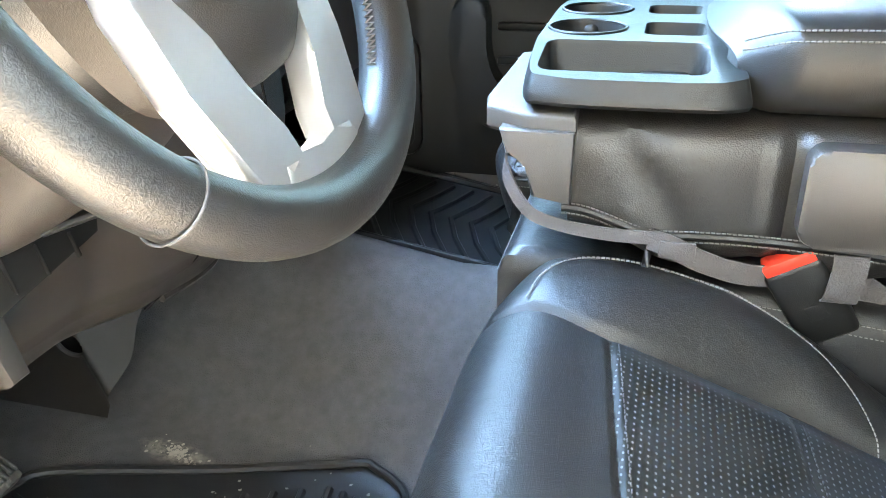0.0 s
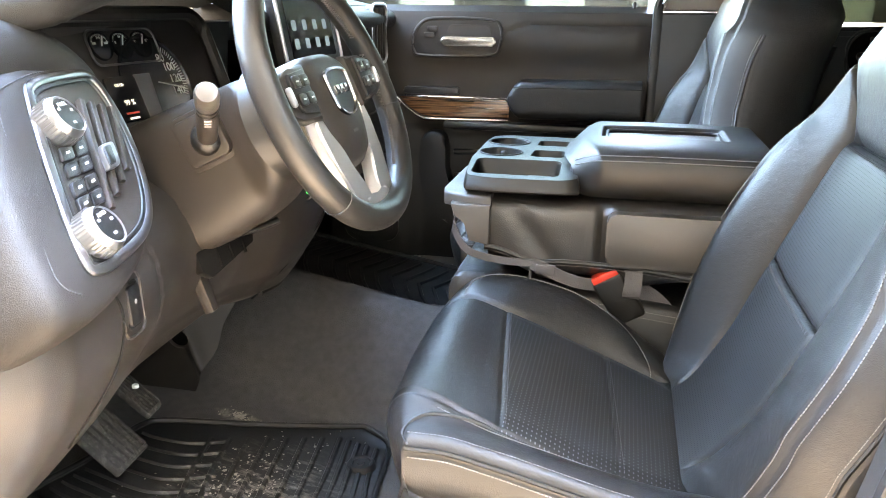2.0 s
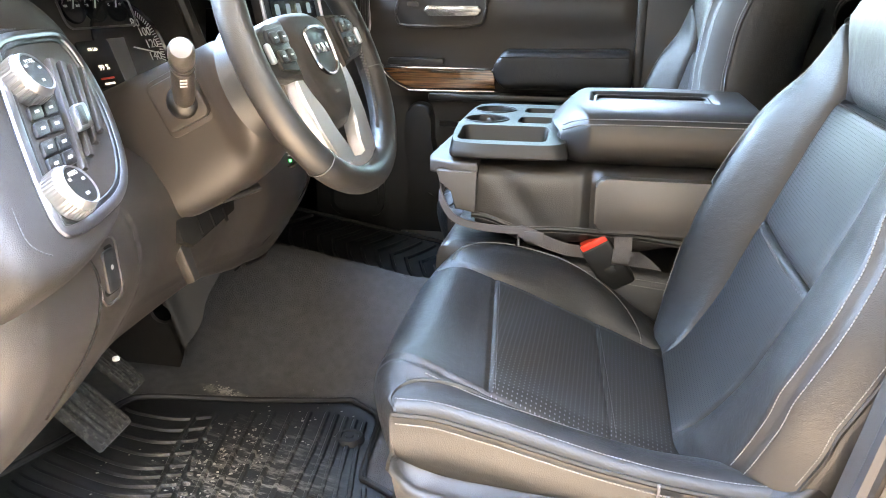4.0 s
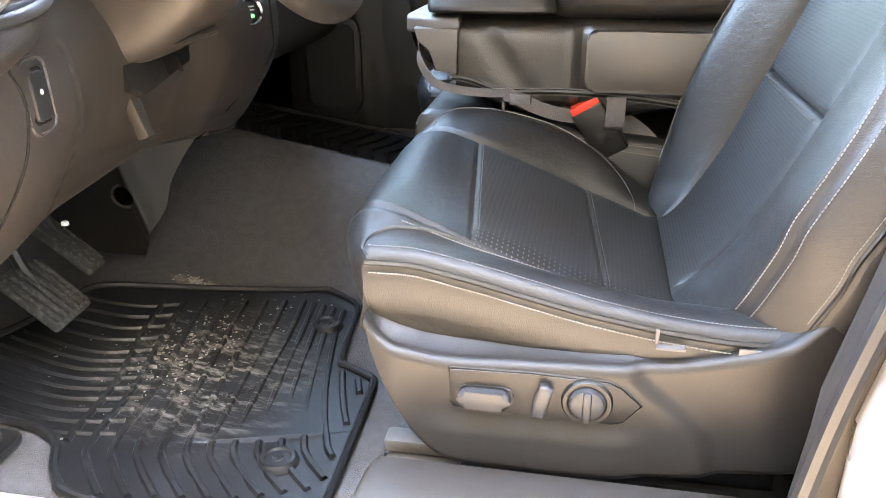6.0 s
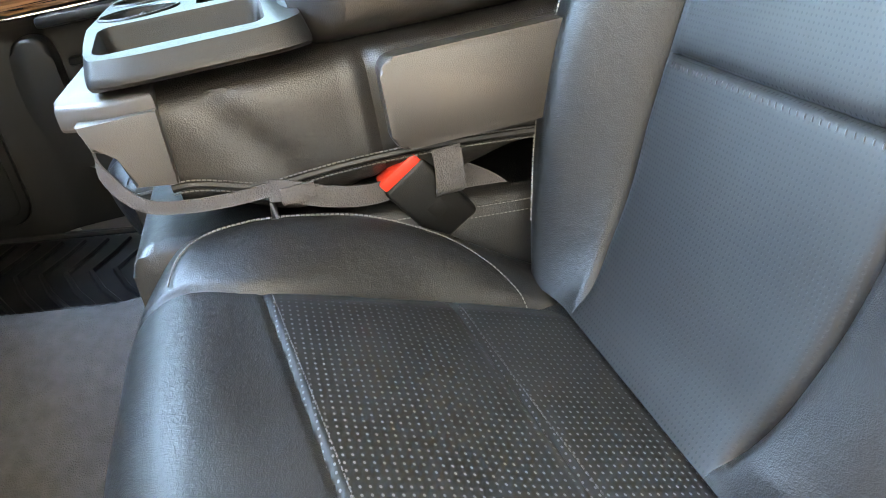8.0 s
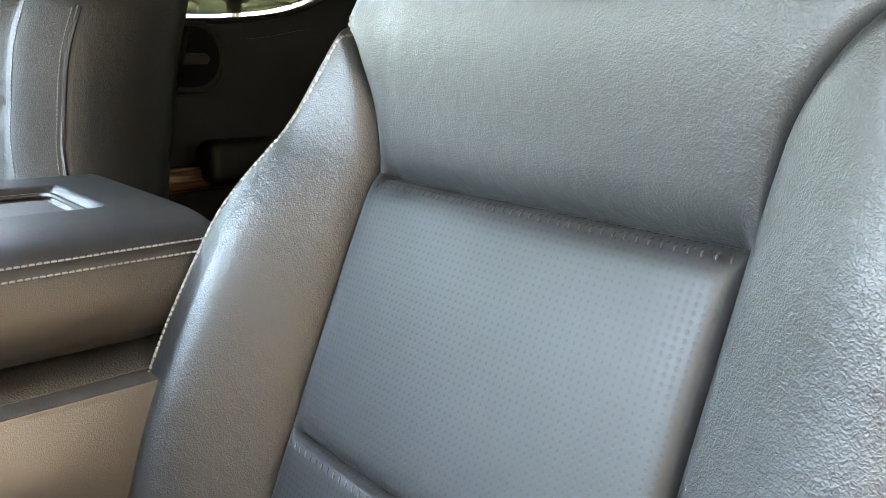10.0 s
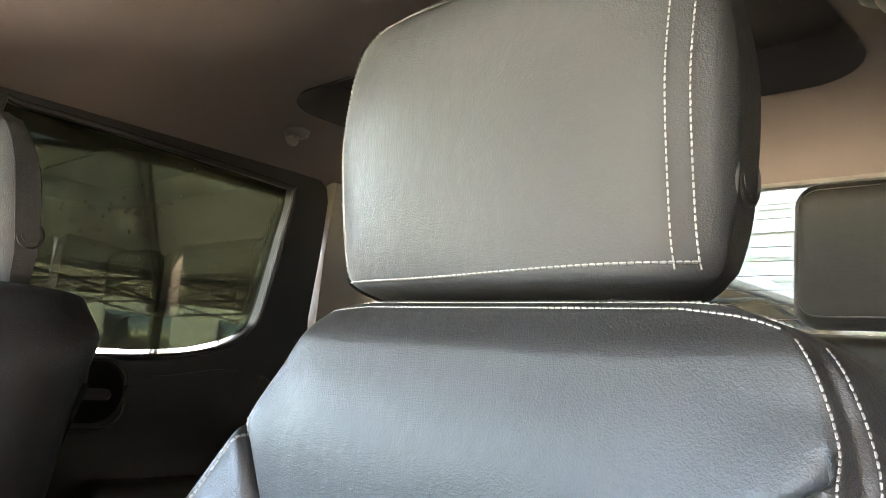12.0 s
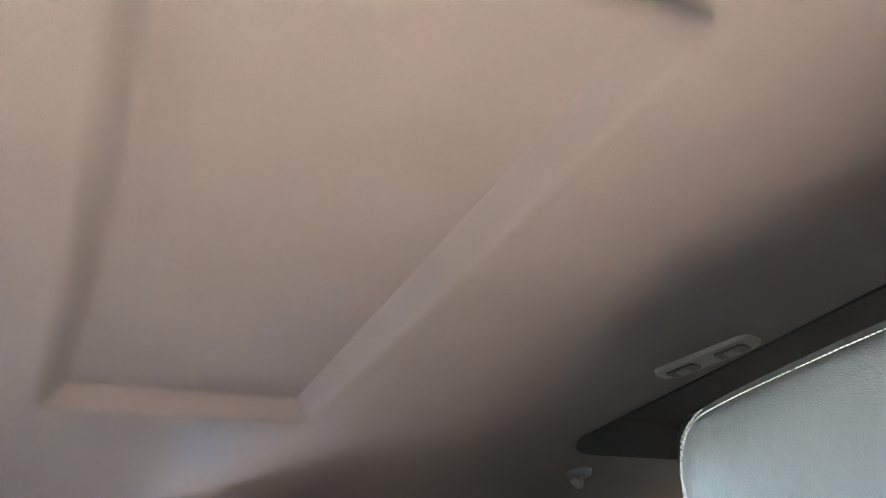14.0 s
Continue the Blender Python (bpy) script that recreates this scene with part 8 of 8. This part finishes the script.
def tent(cx, cy, w, deep, top, eave):
    t = thing("canopy_tent", (cx, cy, GROUND_Z), "white pop-up canopy tent on a dark steel frame", "canopy tent", "canopy tents")
    bm = bmesh.new()
    h = w / 2
    c = [Vector((cx + sx * h, cy + sy * deep / 2, eave)) for sx, sy in ((-1, -1), (1, -1), (1, 1), (-1, 1))]
    apex = bm.verts.new((cx, cy, top))
    n = 8
    ring = []
    for a, b in zip(c, c[1:] + c[:1]):
        ring += [bm.verts.new(a.lerp(b, k / n)) for k in range(n)]
    for i in range(len(ring)):
        bm.faces.new((ring[i], ring[(i + 1) % len(ring)], apex))
    low = [bm.verts.new(v.co - Vector((0, 0, 0.07))) for v in ring]
    for i in range(len(ring)):
        bm.faces.new((ring[i], ring[(i + 1) % len(ring)], low[(i + 1) % len(ring)], low[i]))
    part("canopy", bm, CANOPY, t, "white canopy cloth", angle=20)
    for p in c:
        bm = bmesh.new()
        tube(bm, [(p.x, p.y, GROUND_Z), (p.x, p.y, eave)], 0.034, 8)
        box(bm, (p.x, p.y, eave - 0.10), (0.11, 0.11, 0.07), 0.012)
        box(bm, (p.x, p.y, eave - 0.32), (0.11, 0.11, 0.06), 0.012)
        part("pole", bm, STEEL, t, "dark steel pole")
    for a, b in zip(c, c[1:] + c[:1]):
        mid = (a + b) / 2
        for p, q in ((a, mid), (b, mid)):
            for dz0, dz1 in ((-0.06, -0.26), (-0.26, -0.06)):
                bm = bmesh.new()
                tube(bm, [p + Vector((0, 0, dz0)), q + Vector((0, 0, dz1))], 0.014, 6)
                part("scissor_bar", bm, STEEL, t)
        bm = bmesh.new()
        tube(bm, [a - Vector((0, 0, 0.05)), b - Vector((0, 0, 0.05))], 0.013, 6)
        part("eave_bar", bm, STEEL, t)
    for p in c:
        for dz0, dz1 in ((-0.10, 0.25), (-0.30, 0.0)):
            bm = bmesh.new()
            tube(bm, [p + Vector((0, 0, dz0)), Vector((cx, cy, top - 0.42 + dz1))], 0.016, 6)
            part("scissor_bar", bm, STEEL, t)
    bm = bmesh.new()
    tube(bm, [(cx, cy, top - 0.50), (cx, cy, top - 0.02)], 0.025, 8)
    part("king_post", bm, STEEL, t, "short centre post")


for i in range(3):
    for cy, deep in ((3.73, 4.50), (7.5, 2.96)):
        tent(1.93 + 3.0 * i, cy, 2.96, deep, 2.70, 1.50)


def parked_car(cx, cy, yaw, length, width, height, material, label):
    m = Matrix.Translation((cx, cy, GROUND_Z)) @ Euler((0, 0, radians(yaw))).to_matrix().to_4x4()
    car = thing("parked_car", (cx, cy, GROUND_Z), label, "car", "parked cars")
    L, W, H = length, width / 2, height
    prof = [(-L / 2, 0.45 * H), (-L / 2 + 0.1, 0.55 * H), (-L * 0.22, 0.60 * H), (-L * 0.08, 0.90 * H), (0.0, 0.985 * H), (L * 0.22, H), (L * 0.38, 0.93 * H), (L * 0.47, 0.62 * H), (L / 2, 0.55 * H), (L / 2, 0.25 * H), (L / 2 - 0.1, 0.17 * H), (-L / 2 + 0.1, 0.17 * H)]
    pts = curve_pts([(x, z, 0) for x, z in prof], 80, True)
    bm = bmesh.new()

    def wid(z):
        return W * (1 - 0.22 * ease(0.55 * H, H, z) - 0.04 * ease(0.35 * H, 0.15 * H, z))

    rows = sheet(bm, lambda u, v: m @ Vector((pts[round(u * 79)].x * (1 - 0.02 * abs(2 * v - 1) ** 4), (2 * v - 1) * wid(pts[round(u * 79)].y), pts[round(u * 79)].y - 0.03 * abs(2 * v - 1) ** 6)), 80, 20)
    cap(bm, [r[0] for r in rows])
    cap(bm, [r[-1] for r in rows])
    part("body", bm, material, car, "smooth painted body", angle=30)
    for sg in (-1, 1):
        for x0, x1, x2, x3 in ((-0.16, -0.05, 0.06, 0.06), (0.09, 0.09, 0.20, 0.20), (0.23, 0.23, 0.33, 0.40)):
            bm = bmesh.new()
            zb, zt = 0.64 * H, 0.90 * H
            q = [(x0 * L, zb), (x1 * L, zt), (x2 * L, zt), (x3 * L, zb)]
            a = [bm.verts.new(m @ Vector((x, sg * (wid(z) + 0.012), z))) for x, z in q]
            b = [bm.verts.new(m @ Vector((x, sg * (wid(z) - 0.03), z))) for x, z in q]
            bm.faces.new(a)
            for i in range(4):
                bm.faces.new((a[i], a[(i + 1) % 4], b[(i + 1) % 4], b[i]))
            part("side_window", bm, SCREEN, car, "dark side window")
        for x in (-L * 0.31, L * 0.30):
            bm = bmesh.new()
            lathe(bm, [(0.20, 0.0), (0.30, 0.01), (0.34, 0.03), (0.34, 0.19), (0.30, 0.21), (0.0, 0.21)], m @ Matrix.Translation((x, sg * (W - 0.20), 0.34)) @ Euler((radians(-90 * sg), 0, 0)).to_matrix().to_4x4(), 28)
            part("tyre", bm, RUBBER_CLEAN, car, "black tyre")
            bm = bmesh.new()
            lathe(bm, [(0.0, 0.205), (0.06, 0.215), (0.20, 0.20), (0.215, 0.215)], m @ Matrix.Translation((x, sg * (W - 0.20), 0.34)) @ Euler((radians(-90 * sg), 0, 0)).to_matrix().to_4x4(), 28)
            part("wheel_rim", bm, SATIN, car, "silver wheel rim")
    return car


parked_car(-2.05, 3.15, 180, 4.7, 1.85, 1.63, WHITE_PAINT, "white estate car parked beside the truck")
for i, x in enumerate((2.0, 6.5, 11.0)):
    parked_car(x, 13.5, 90 + 3 * i, 4.5, 1.8, 1.55, WHITE_PAINT, "white car parked in a far row")
far = thing("low_building", (8.0, 24.0, GROUND_Z), "low cream building with dark windows behind the parked cars", "building")
bm = bmesh.new()
box(bm, (8.0, 26.0, 1.2), (46, 4, 4.0), 0.02)
part("building_wall", bm, BUILDING, far, "cream rendered wall")
bm = bmesh.new()
box(bm, (8.0, 25.8, 3.3), (47, 5, 0.25), 0.02)
part("flat_roof", bm, STEEL, far, "dark flat roof edge")
for i in range(11):
    bm = bmesh.new()
    box(bm, (-12 + 4.0 * i, 23.97, 1.2), (2.2, 0.12, 1.4), 0.02)
    part("window", bm, SCREEN, far, "dark window")

# clad building behind the truck; its unseen upper part is added to block sky
shed = thing("clad_building", (6.2, 0.4, GROUND_Z), "cream building clad in horizontal boards behind the truck", "building")
bm = bmesh.new()
box(bm, (6.4, 0.4, GROUND_Z + 4.0), (0.4, 9.0, 8.0), 0.02)
part("building_wall", bm, BUILDING, shed, "cream wall")
board = bmesh.new()
prism(board, [(0.0, 0.0), (0.0, 0.19), (0.008, 0.19), (0.028, 0.0)], basis(Vector((0, 4.5, 0)), Vector((-1, 0, 0)), Vector((0, 0, 1)), Vector((0, -1, 0))), 9.0, 0.0)
first = part("board", board, surface("cream_boards", (0.36, 0.345, 0.30), 0.7, vary=0.08, vscale=3), shed)
first.location = (6.198, 0.4, GROUND_Z + 0.1)
for k in range(1, 42):
    b = new("board", first.data)
    b.parent, b.location = shed, (6.198, 0.4, GROUND_Z + 0.1 + 0.185 * k)
    b.matrix_parent_inverse = first.matrix_parent_inverse
